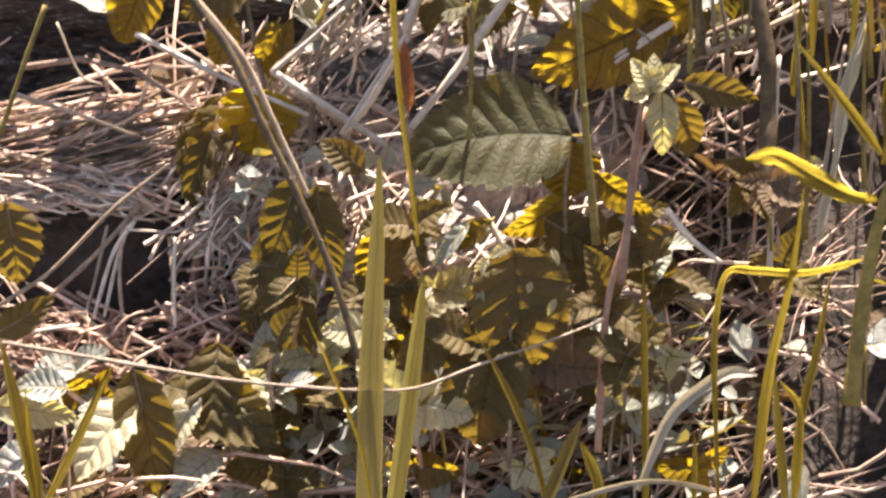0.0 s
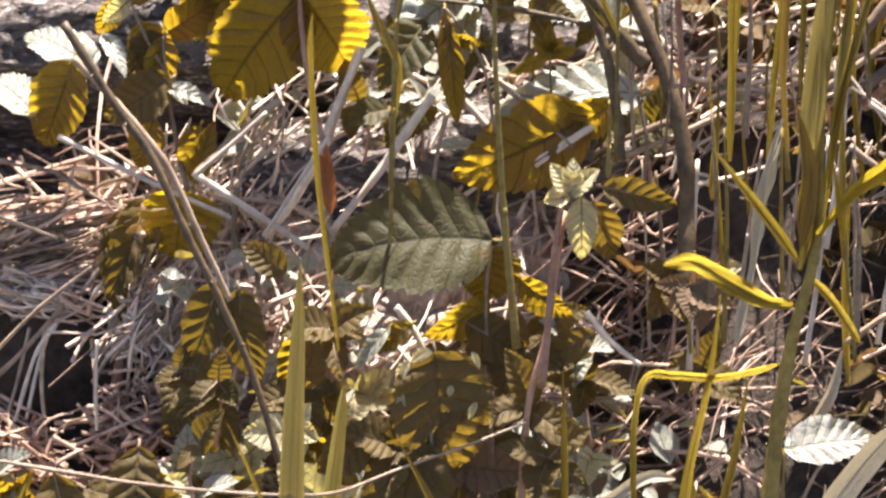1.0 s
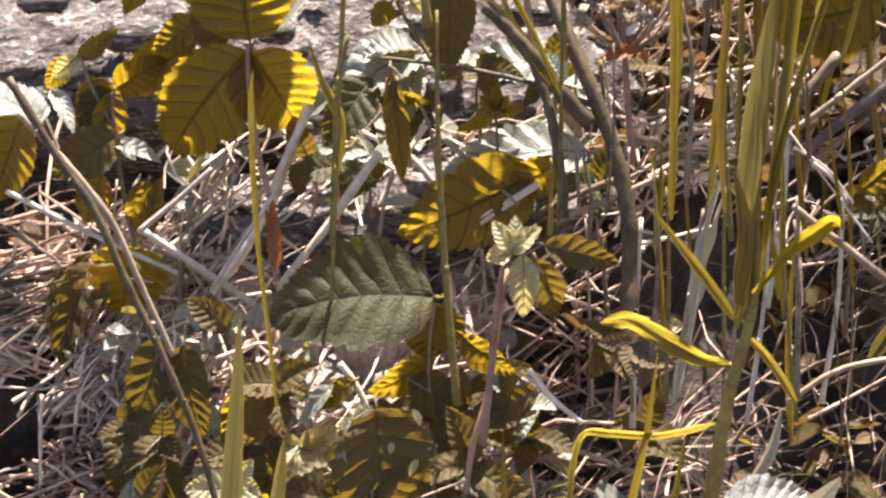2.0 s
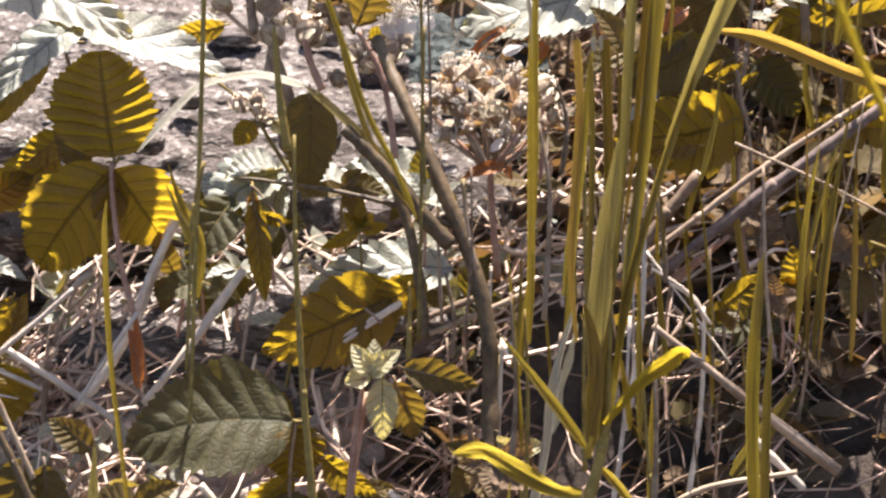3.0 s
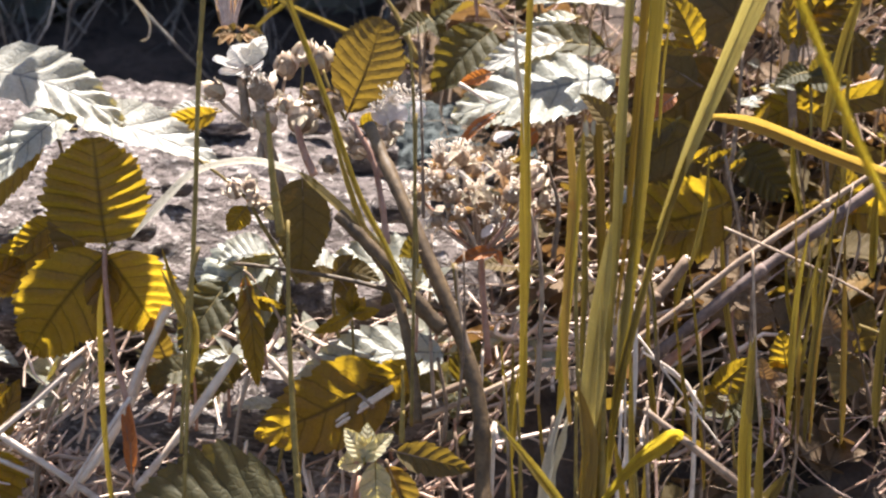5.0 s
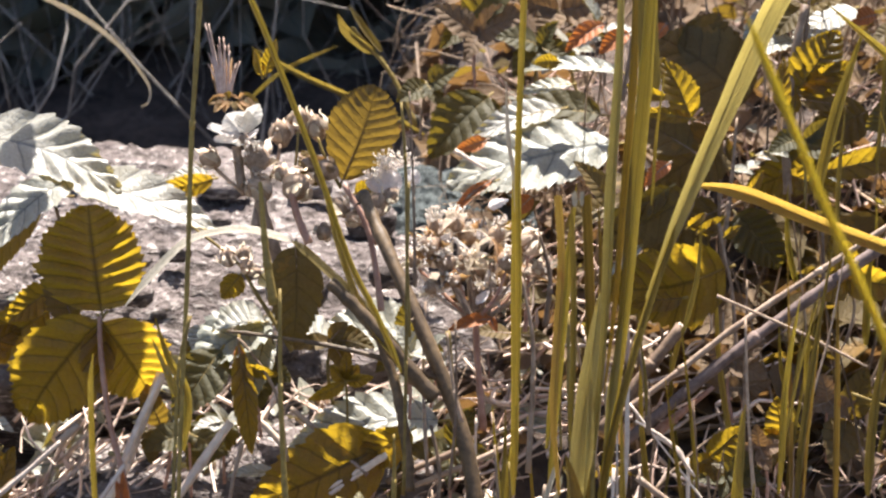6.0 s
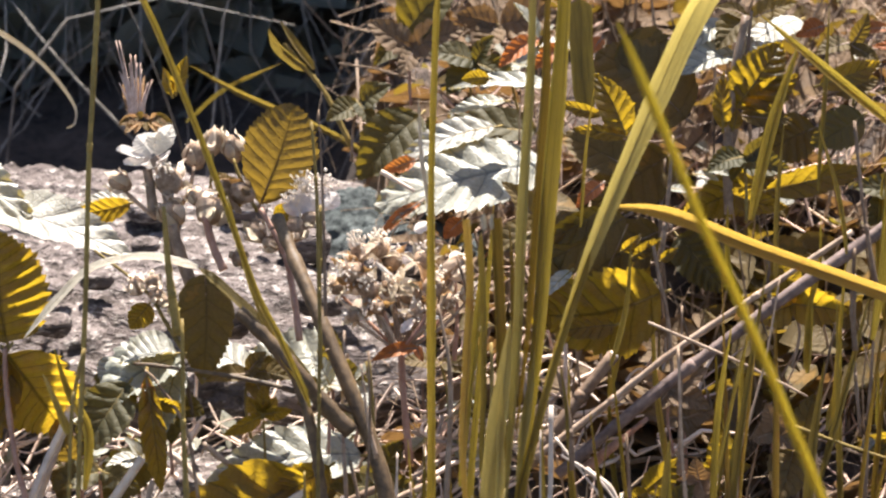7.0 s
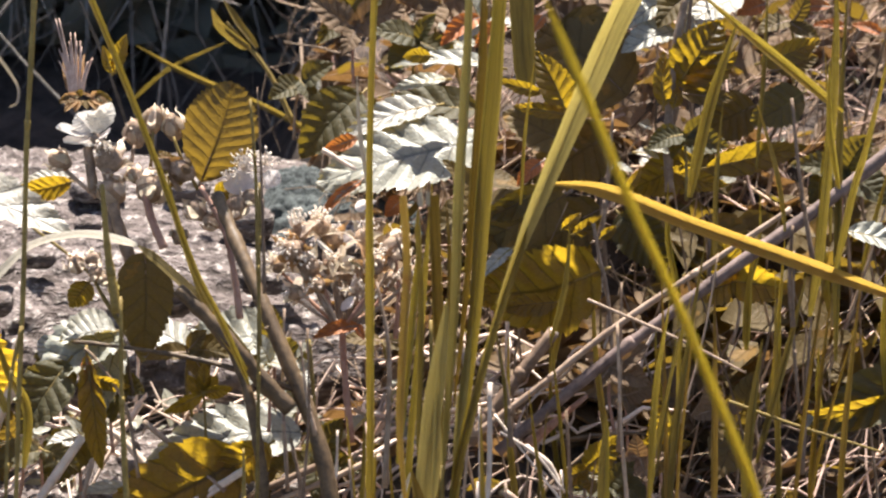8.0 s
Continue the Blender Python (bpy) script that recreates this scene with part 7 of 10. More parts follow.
sprig((-0.074, 0.722, 0.099), "leaf_dry", 4, 0.019, 771)
sprig((-0.033, 0.719, 0.101), "leaf_brown_shaded", 3, 0.011, 779)
sprig((-0.229, 0.723, 0.063), "leaf_white_sunlit", 4, 0.016, 783)
sprig((-0.169, 0.721, 0.036), "leaf_brown_shaded", 2, 0.013, 788)
sprig((-0.203, 0.712, 0.042), "leaf_white_sunlit", 4, 0.014, 791)
sprig((-0.237, 0.741, 0.074), "leaf", 3, 0.016, 796)
sprig((-0.226, 0.729, 0.072), "leaf_white_sunlit", 3, 0.014, 800)
sprig((-0.246, 0.709, 0.049), "leaf_brown_shaded", 2, 0.017, 804)
sprig((-0.244, 0.749, 0.076), "leaf_white_sunlit", 3, 0.014, 807)
sprig((0.134, 0.939, 0.319), "leaf_brown_shaded", 3, 0.017, 824)
sprig((0.174, 0.933, 0.310), "leaf_brown_shaded", 3, 0.013, 845)
sprig((0.149, 0.861, 0.176), "leaf_brown_shaded", 2, 0.018, 865)
sprig((0.101, 0.838, 0.165), "leaf_dark", 4, 0.013, 868)
sprig((0.110, 0.873, 0.184), "leaf_dry", 3, 0.015, 873)
sprig((0.148, 0.869, 0.232), "leaf", 3, 0.017, 877)
sprig((0.102, 0.864, 0.200), "leaf_dry", 4, 0.016, 881)
sprig((0.092, 0.812, 0.185), "leaf", 3, 0.014, 886)
sprig((0.112, 0.823, 0.184), "leaf_dry", 4, 0.011, 890)
sprig((0.121, 0.848, 0.176), "leaf", 4, 0.014, 895)
sprig((0.139, 0.861, 0.184), "leaf_dry", 4, 0.012, 900)
sprig((-0.005, 0.840, 0.174), "leaf_dark", 4, 0.015, 905)
sprig((-0.021, 0.862, 0.210), "leaf_dark", 3, 0.015, 910)
sprig((-0.011, 0.856, 0.208), "leaf_white_sunlit", 3, 0.014, 914)
sprig((-0.063, 0.836, 0.165), "leaf", 2, 0.017, 918)
sprig((-0.030, 0.852, 0.161), "leaf_brown_shaded", 3, 0.013, 921)
sprig((-0.092, 0.841, 0.185), "leaf_white_sunlit", 3, 0.015, 925)
sprig((0.020, 0.864, 0.212), "leaf_brown_shaded", 2, 0.015, 929)
sprig((0.002, 1.027, 0.285), "leaf_dark", 2, 0.026, 932)
sprig((-0.017, 0.980, 0.272), "leaf_dark", 3, 0.014, 935)
sprig((0.039, 1.035, 0.288), "leaf_dry", 3, 0.023, 939)
sprig((0.031, 0.982, 0.288), "leaf_dark", 4, 0.017, 943)
sprig((0.006, 1.016, 0.283), "leaf_dry", 3, 0.020, 948)
sprig((0.048, 1.033, 0.270), "leaf_white_sunlit", 3, 0.017, 952)
sprig((0.012, 0.994, 0.243), "leaf_dark", 3, 0.024, 956)
sprig((0.058, 1.009, 0.286), "leaf_white_sunlit", 3, 0.019, 960)
stalk("dry_stalk", "straw_white", [(0.0505, 0.7347, 0.1926), (0.0558, 0.7496, 0.2247), (0.0568, 0.7645, 0.2565)], 0.0023, 0.0014, 964)
stalk("dry_stalk", "straw_white", [(0.0008, 0.7859, 0.1930), (0.0046, 0.7927, 0.2075), (0.0054, 0.7994, 0.2220)], 0.0013, 0.0008, 965)
stalk("dry_stalk", "straw", [(0.0217, 0.7236, 0.1839), (0.0250, 0.7333, 0.2047), (0.0286, 0.7430, 0.2254)], 0.0017, 0.0010, 966)
stalk("dry_stalk", "twig", [(-0.0037, 0.7438, 0.2227), (-0.0014, 0.7559, 0.2487), (-0.0016, 0.7680, 0.2747)], 0.0011, 0.0007, 967)
stalk("dry_stalk", "straw_white", [(0.0750, 0.7690, 0.1354), (0.0806, 0.7853, 0.1703), (0.0819, 0.8015, 0.2051)], 0.0023, 0.0014, 968)
stalk("dry_stalk", "stem_olive", [(0.0611, 0.7214, 0.1561), (0.0583, 0.7345, 0.1840), (0.0561, 0.7475, 0.2119)], 0.0015, 0.0009, 969)
stalk("dry_stalk", "straw", [(0.0625, 0.7414, 0.1644), (0.0621, 0.7541, 0.1918), (0.0619, 0.7668, 0.2190)], 0.0013, 0.0008, 970)
stalk("dry_stalk", "straw_white", [(0.0453, 0.7318, 0.1490), (0.0507, 0.7484, 0.1847), (0.0529, 0.7650, 0.2202)], 0.0019, 0.0011, 971)
stalk("dry_stalk", "straw_white", [(0.0532, 0.7395, 0.1989), (0.0532, 0.7511, 0.2239), (0.0533, 0.7627, 0.2488)], 0.0011, 0.0006, 972)
stalk("dry_stalk", "straw", [(0.0508, 0.7628, 0.2379), (0.0494, 0.7702, 0.2537), (0.0471, 0.7775, 0.2695)], 0.0023, 0.0014, 973)
stalk("dry_stalk", "stem_olive", [(0.0403, 0.7678, 0.2010), (0.0380, 0.7826, 0.2326), (0.0376, 0.7972, 0.2640)], 0.0020, 0.0012, 974)
stalk("dry_stalk", "straw", [(0.0439, 0.7869, 0.1424), (0.0472, 0.8049, 0.1808), (0.0509, 0.8227, 0.2190)], 0.0014, 0.0009, 975)
stalk("dry_stalk", "twig", [(0.0632, 0.7467, 0.2422), (0.0622, 0.7535, 0.2568), (0.0592, 0.7603, 0.2713)], 0.0020, 0.0012, 976)
stalk("dry_stalk", "stem_olive", [(0.0378, 0.7455, 0.1699), (0.0373, 0.7575, 0.1956), (0.0374, 0.7694, 0.2211)], 0.0017, 0.0010, 977)
stalk("dry_stalk", "stem_olive", [(0.0364, 0.8155, 0.2010), (0.0362, 0.8226, 0.2163), (0.0379, 0.8297, 0.2315)], 0.0011, 0.0007, 978)
stalk("dry_stalk", "straw", [(-0.0072, 0.7459, 0.1465), (-0.0084, 0.7600, 0.1767), (-0.0101, 0.7740, 0.2066)], 0.0012, 0.0007, 979)
stalk("dry_stalk", "straw_white", [(0.0068, 0.7451, 0.1389), (0.0077, 0.7607, 0.1723), (0.0094, 0.7762, 0.2056)], 0.0023, 0.0014, 980)
stalk("dry_stalk", "twig", [(0.0832, 0.7798, 0.1571), (0.0850, 0.7953, 0.1903), (0.0836, 0.8107, 0.2233)], 0.0019, 0.0011, 982)
stalk("dry_stalk", "stem_olive", [(0.0097, 0.7738, 0.1112), (0.0077, 0.7903, 0.1468), (0.0085, 0.8068, 0.1821)], 0.0015, 0.0009, 983)
stalk("dry_stalk", "twig", [(-0.0010, 0.7723, 0.1547), (-0.0025, 0.7814, 0.1743), (-0.0045, 0.7906, 0.1939)], 0.0019, 0.0011, 984)
stalk("dry_stalk", "straw", [(-0.0121, 0.7965, 0.2003), (-0.0136, 0.8098, 0.2288), (-0.0129, 0.8230, 0.2571)], 0.0015, 0.0009, 985)
stalk("dry_stalk", "cane", [(0.0707, 0.8978, 0.1993), (0.0684, 0.9089, 0.2231), (0.0657, 0.9201, 0.2471)], 0.0010, 0.0006, 986)
stalk("dry_stalk", "cane", [(0.1412, 0.8962, 0.2236), (0.1413, 0.9028, 0.2378), (0.1410, 0.9095, 0.2520)], 0.0020, 0.0012, 988)
stalk("dry_stalk", "twig", [(0.1557, 0.7798, 0.2682), (0.1549, 0.7868, 0.2832), (0.1560, 0.7938, 0.2983)], 0.0019, 0.0011, 989)
stalk("dry_stalk", "cane", [(0.1645, 0.8154, 0.2197), (0.1628, 0.8271, 0.2449), (0.1635, 0.8389, 0.2702)], 0.0014, 0.0008, 990)
stalk("dry_stalk", "straw", [(0.1880, 0.8970, 0.2144), (0.1905, 0.9092, 0.2406), (0.1894, 0.9215, 0.2668)], 0.0010, 0.0006, 991)
stalk("dry_stalk", "twig", [(0.1607, 0.7749, 0.2917), (0.1568, 0.7864, 0.3162), (0.1544, 0.7978, 0.3408)], 0.0017, 0.0010, 992)
stalk("dry_stalk", "straw", [(0.1188, 0.7680, 0.2397), (0.1266, 0.7796, 0.2647), (0.1319, 0.7913, 0.2898)], 0.0009, 0.0005, 993)
stalk("dry_stalk", "straw", [(0.1031, 0.7719, 0.1999), (0.1008, 0.7861, 0.2302), (0.0999, 0.8003, 0.2607)], 0.0015, 0.0009, 995)
sprig((-0.151, 0.735, 0.094), "leaf_pale", 3, 0.016, 996)
sprig((-0.163, 0.723, 0.087), "leaf_brown_shaded", 2, 0.019, 1000)
sprig((-0.129, 0.739, 0.119), "leaf_brown_shaded", 4, 0.018, 1003)
sprig((-0.173, 0.749, 0.122), "leaf_brown_shaded", 4, 0.014, 1008)
sprig((-0.122, 0.736, 0.108), "leaf_brown_shaded", 4, 0.016, 1013)
sprig((-0.159, 0.739, 0.122), "leaf_brown_shaded", 3, 0.016, 1018)
sprig((-0.084, 0.728, 0.091), "leaf_white_sunlit", 3, 0.012, 1022)
sprig((-0.078, 0.747, 0.131), "leaf_brown_shaded", 2, 0.015, 1029)
sprig((-0.093, 0.724, 0.106), "leaf_brown_shaded", 2, 0.012, 1032)
sprig((-0.089, 0.740, 0.128), "leaf_brown_shaded", 2, 0.017, 1035)
sprig((-0.066, 0.732, 0.101), "leaf_brown_shaded", 4, 0.016, 1038)
sprig((-0.120, 0.748, 0.138), "leaf_brown_shaded", 4, 0.016, 1043)
sprig((0.078, 0.904, 0.214), "leaf", 3, 0.022, 1068)
sprig((0.194, 0.926, 0.252), "leaf_dark", 4, 0.018, 1072)
sprig((0.055, 0.865, 0.264), "leaf_brown_shaded", 4, 0.018, 1081)
sprig((0.129, 0.883, 0.283), "leaf_dark", 4, 0.016, 1090)
sprig((-0.100, 0.821, 0.190), "leaf_dark", 2, 0.015, 1098)
sprig((-0.067, 0.807, 0.180), "leaf_white_sunlit", 3, 0.015, 1101)
sprig((-0.050, 0.838, 0.220), "leaf_brown_shaded", 4, 0.016, 1105)
sprig((-0.072, 0.811, 0.220), "leaf_dark", 3, 0.014, 1110)
sprig((-0.019, 0.812, 0.227), "leaf_white_sunlit", 3, 0.013, 1114)
sprig((-0.111, 0.835, 0.186), "leaf_brown_shaded", 3, 0.016, 1118)

ob = thing("grass_clump", "dense clump of yellow-green grass blades", "grass", (0.0125, 0.7571, 0.2036))
blade(ob, [(0.0154, 0.7737, 0.2393), (0.0146, 0.7654, 0.2215), (0.0125, 0.7571, 0.2036)], 0.0028, material="grass_dull", tip=0.6, turn=41, seed=1122)
blade(ob, [(0.0183, 0.8040, 0.2120), (0.0175, 0.7971, 0.1973), (0.0162, 0.7902, 0.1826)], 0.0037, material="grass", tip=0.6, turn=-43, seed=1123)
blade(ob, [(0.0126, 0.7497, 0.2377), (0.0133, 0.7382, 0.2130), (0.0155, 0.7266, 0.1882)], 0.0020, material="grass", tip=0.6, turn=44, seed=1124)
blade(ob, [(0.0109, 0.7550, 0.2494), (0.0134, 0.7427, 0.2231), (0.0160, 0.7304, 0.1966)], 0.0024, material="grass", tip=0.6, turn=-44, seed=1125)

ob = thing("grass_clump", "dense clump of yellow-green grass blades", "grass", (0.0267, 0.7549, 0.1887))
blade(ob, [(0.0232, 0.7765, 0.2351), (0.0244, 0.7658, 0.2119), (0.0267, 0.7549, 0.1887)], 0.0018, material="grass", tip=0.6, turn=48, seed=1126)
blade(ob, [(0.0536, 0.7476, 0.2579), (0.0546, 0.7334, 0.2274), (0.0549, 0.7191, 0.1967)], 0.0029, material="grass_dull", tip=0.6, turn=-42, seed=1127)
blade(ob, [(0.0639, 0.7841, 0.1965), (0.0625, 0.7684, 0.1627), (0.0636, 0.7526, 0.1288)], 0.0032, material="grass", tip=0.6, turn=-39, seed=1128)
blade(ob, [(0.0585, 0.7481, 0.2829), (0.0604, 0.7417, 0.2691), (0.0612, 0.7352, 0.2552)], 0.0016, material="grass_dull", tip=0.6, turn=38, seed=1129)

ob = thing("grass_clump", "dense clump of yellow-green grass blades", "grass", (0.0709, 0.7843, 0.1843))
blade(ob, [(0.0768, 0.8039, 0.2263), (0.0739, 0.7941, 0.2053), (0.0709, 0.7843, 0.1843)], 0.0017, material="grass_dull", tip=0.6, turn=42, seed=1130)
blade(ob, [(0.0688, 0.7543, 0.2595), (0.0709, 0.7453, 0.2402), (0.0741, 0.7363, 0.2209)], 0.0022, material="grass", tip=0.6, turn=48, seed=1131)
blade(ob, [(0.0802, 0.7788, 0.2168), (0.0814, 0.7715, 0.2010), (0.0825, 0.7641, 0.1851)], 0.0021, material="grass", tip=0.6, turn=51, seed=1132)
blade(ob, [(0.0768, 0.8007, 0.2626), (0.0798, 0.7875, 0.2342), (0.0826, 0.7742, 0.2058)], 0.0018, material="grass", tip=0.6, turn=39, seed=1133)

ob = thing("grass_clump", "clump of narrow yellow-green blades on the bank", "grass", (0.0682, 0.8359, 0.2893))
blade(ob, [(0.0736, 0.8566, 0.3337), (0.0698, 0.8463, 0.3115), (0.0682, 0.8359, 0.2893)], 0.0020, material="grass", tip=0.6, turn=48, seed=1134)
blade(ob, [(0.0634, 0.8012, 0.2559), (0.0629, 0.7863, 0.2241), (0.0667, 0.7715, 0.1923)], 0.0034, material="grass", tip=0.6, turn=45, seed=1135)
blade(ob, [(0.0844, 0.8127, 0.2946), (0.0823, 0.8038, 0.2754), (0.0771, 0.7949, 0.2564)], 0.0027, material="grass_dull", tip=0.6, turn=34, seed=1136)
blade(ob, [(0.0892, 0.8821, 0.2571), (0.0856, 0.8711, 0.2333), (0.0799, 0.8600, 0.2096)], 0.0027, material="grass", tip=0.6, turn=-46, seed=1137)

ob = thing("grass_clump", "clump of narrow yellow-green blades on the bank", "grass", (0.0866, 0.8544, 0.1571))
blade(ob, [(0.0808, 0.8844, 0.2216), (0.0819, 0.8694, 0.1894), (0.0866, 0.8544, 0.1571)], 0.0031, material="grass", tip=0.6, turn=-47, seed=1138)
blade(ob, [(0.0945, 0.8608, 0.2563), (0.0952, 0.8452, 0.2229), (0.1003, 0.8297, 0.1896)], 0.0040, material="grass", tip=0.6, turn=48, seed=1139)
blade(ob, [(0.1004, 0.8978, 0.2234), (0.1010, 0.8911, 0.2090), (0.1047, 0.8844, 0.1946)], 0.0018, material="grass_dull", tip=0.6, turn=-39, seed=1140)
blade(ob, [(0.1195, 0.7907, 0.2654), (0.1159, 0.7805, 0.2436), (0.1119, 0.7704, 0.2219)], 0.0017, material="grass_dull", tip=0.6, turn=-41, seed=1141)

ob = thing("grass_clump", "clump of narrow yellow-green blades on the bank", "grass", (0.1216, 0.8043, 0.2160))
blade(ob, [(0.1144, 0.8210, 0.2518), (0.1157, 0.8127, 0.2339), (0.1216, 0.8043, 0.2160)], 0.0023, material="grass", tip=0.6, turn=-41, seed=1142)
blade(ob, [(0.1208, 0.7833, 0.2724), (0.1191, 0.7763, 0.2574), (0.1188, 0.7693, 0.2425)], 0.0021, material="grass", tip=0.6, turn=-44, seed=1143)
blade(ob, [(0.1228, 0.8785, 0.2808), (0.1229, 0.8700, 0.2625), (0.1266, 0.8615, 0.2443)], 0.0028, material="grass", tip=0.6, turn=-34, seed=1144)
blade(ob, [(0.1550, 0.8698, 0.2793), (0.1545, 0.8620, 0.2625), (0.1493, 0.8542, 0.2458)], 0.0019, material="grass", tip=0.6, turn=-43, seed=1145)

ob = thing("grass_clump", "clump of narrow yellow-green blades on the bank", "grass", (0.1556, 0.8313, 0.2134))
blade(ob, [(0.1608, 0.8445, 0.2418), (0.1599, 0.8379, 0.2275), (0.1556, 0.8313, 0.2134)], 0.0037, material="grass", tip=0.6, turn=-51, seed=1146)
blade(ob, [(0.1628, 0.8564, 0.2712), (0.1601, 0.8427, 0.2419), (0.1574, 0.8290, 0.2126)], 0.0025, material="grass", tip=0.6, turn=-47, seed=1147)
blade(ob, [(0.1807, 0.8818, 0.2129), (0.1805, 0.8746, 0.1975), (0.1832, 0.8674, 0.1821)], 0.0027, material="grass", tip=0.6, turn=-34, seed=1148)
blade(ob, [(0.1819, 0.9106, 0.3177), (0.1826, 0.8962, 0.2867), (0.1825, 0.8818, 0.2558)], 0.0021, material="grass", tip=0.6, turn=36, seed=1149)

ob = thing("grass_clump", "clump of narrow yellow-green blades on the bank", "grass", (0.1872, 0.9015, 0.2191))
blade(ob, [(0.1854, 0.9266, 0.2729), (0.1845, 0.9140, 0.2460), (0.1872, 0.9015, 0.2191)], 0.0041, material="grass", tip=0.6, turn=-34, seed=1150)
blade(ob, [(0.1669, 0.8043, 0.3512), (0.1670, 0.7956, 0.3324), (0.1696, 0.7868, 0.3136)], 0.0024, material="grass", tip=0.6, turn=-35, seed=1151)
blade(ob, [(0.2092, 0.9144, 0.2760), (0.2035, 0.9054, 0.2567), (0.1975, 0.8964, 0.2374)], 0.0022, material="grass", tip=0.6, turn=-40, seed=1152)
blade(ob, [(0.1926, 0.8215, 0.2693), (0.1920, 0.8112, 0.2471), (0.1940, 0.8009, 0.2250)], 0.0033, material="grass", tip=0.6, turn=-37, seed=1153)

sprig((-0.171, 0.711, 0.076), "leaf_brown_shaded", 3, 0.017, 1154)
sprig((-0.169, 0.710, 0.056), "leaf_white_sunlit", 3, 0.018, 1158)
sprig((-0.181, 0.716, 0.085), "leaf_pale", 2, 0.015, 1162)
sprig((-0.164, 0.701, 0.063), "leaf_brown_shaded", 3, 0.019, 1165)
sprig((-0.165, 0.713, 0.112), "leaf_brown_shaded", 2, 0.016, 1169)
sprig((-0.108, 0.722, 0.096), "leaf_pale", 3, 0.013, 1172)
sprig((-0.167, 0.717, 0.089), "leaf_white_sunlit", 3, 0.016, 1176)
sprig((-0.110, 0.712, 0.092), "leaf_white_sunlit", 3, 0.016, 1180)
sprig((-0.132, 0.722, 0.114), "leaf_pale", 4, 0.015, 1184)
sprig((-0.071, 0.755, 0.166), "leaf", 3, 0.012, 1189)
sprig((-0.054, 0.734, 0.139), "leaf_brown_shaded", 4, 0.017, 1193)
sprig((-0.028, 0.743, 0.121), "leaf_brown_shaded", 4, 0.015, 1198)
sprig((0.014, 0.743, 0.164), "leaf_pale", 3, 0.011, 1207)
sprig((-0.065, 0.747, 0.142), "leaf_pale", 2, 0.016, 1211)
sprig((0.011, 0.755, 0.119), "leaf_brown_shaded", 4, 0.014, 1214)
sprig((-0.086, 0.701, 0.120), "leaf_brown_shaded", 3, 0.019, 1219)
sprig((-0.043, 0.699, 0.117), "leaf_brown_shaded", 4, 0.017, 1223)
sprig((-0.114, 0.694, 0.101), "leaf_pale", 3, 0.019, 1228)
sprig((-0.106, 0.709, 0.095), "leaf_brown_shaded", 4, 0.020, 1237)
sprig((-0.047, 0.710, 0.130), "leaf_brown_shaded", 3, 0.019, 1242)
sprig((-0.115, 0.702, 0.069), "leaf", 2, 0.016, 1246)
sprig((-0.095, 0.699, 0.120), "leaf_brown_shaded", 3, 0.018, 1252)
sprig((-0.028, 0.703, 0.114), "leaf_pale", 3, 0.013, 1256)
sprig((-0.076, 0.696, 0.072), "leaf_pale", 4, 0.013, 1260)
sprig((-0.045, 0.713, 0.087), "leaf_brown_shaded", 3, 0.015, 1265)
sprig((-0.047, 0.701, 0.095), "leaf_white_sunlit", 3, 0.013, 1269)
sprig((-0.041, 0.707, 0.090), "leaf_white_sunlit", 3, 0.014, 1273)
sprig((0.006, 0.736, 0.163), "leaf_dry", 5, 0.014, 3001)
sprig((0.001, 0.742, 0.160), "leaf_brown_shaded", 4, 0.013, 3011)
sprig((0.011, 0.741, 0.158), "leaf_dry", 4, 0.014, 3021)


ob = thing("bramble_shoot", "bramble shoot with broad backlit yellow-green leaflets on a brown stem", "bramble", (-0.1207, 0.8013, 0.1734))
stem(ob, [(-0.1207, 0.8013, 0.1734), (-0.1239, 0.8100, 0.1922), (-0.1292, 0.8188, 0.2109), (-0.1325, 0.8293, 0.2335), (-0.1330, 0.8350, 0.2457)], 0.0027, 0.0017, material="cane_pink", seed=2019)
leaflet(ob, (-0.1326, 0.8359, 0.2476), (-0.1368, 0.8400, 0.2864), 0.0425, -20, -8, fold=0.18, full=0.42, shape=0.5, teeth=16, curl=0.1, pleat=0.6, ribs=9, seed=2020)
leaflet(ob, (-0.1330, 0.8342, 0.2438), (-0.1655, 0.8378, 0.1983), 0.0363, -26, -5, fold=0.15, full=0.5, teeth=16, pleat=0.5, seed=2021)
leaflet(ob, (-0.1322, 0.8342, 0.2438), (-0.1162, 0.8381, 0.2107), 0.0342, -26, 12, full=0.5, teeth=14, pleat=0.6, seed=2022)
leaflet(ob, (-0.1445, 0.8440, 0.2392), (-0.1541, 0.8533, 0.2592), 0.0147, 0, 0, material="leaf_brown_shaded", seed=2023)
leaflet(ob, (-0.1541, 0.8560, 0.2477), (-0.1699, 0.8454, 0.2396), 0.0127, 12, 15, fold=0.5, seed=2024)
stalk("straw", "straw", [(-0.2588, 0.7844, 0.1014), (-0.2408, 0.7989, 0.1140), (-0.2260, 0.8146, 0.1273), (-0.2227, 0.8263, 0.1368)], 0.0023, 0.0017, 2025)
stalk("straw", "straw_white", [(-0.2292, 0.8079, 0.1207), (-0.2362, 0.7969, 0.1127), (-0.2418, 0.7771, 0.0961)], 0.0021, 0.0016, 2026)
stalk("straw", "straw_white", [(-0.2317, 0.8068, 0.1198), (-0.2350, 0.7940, 0.1094), (-0.2377, 0.7784, 0.0965)], 0.0019, 0.0014, 2027)
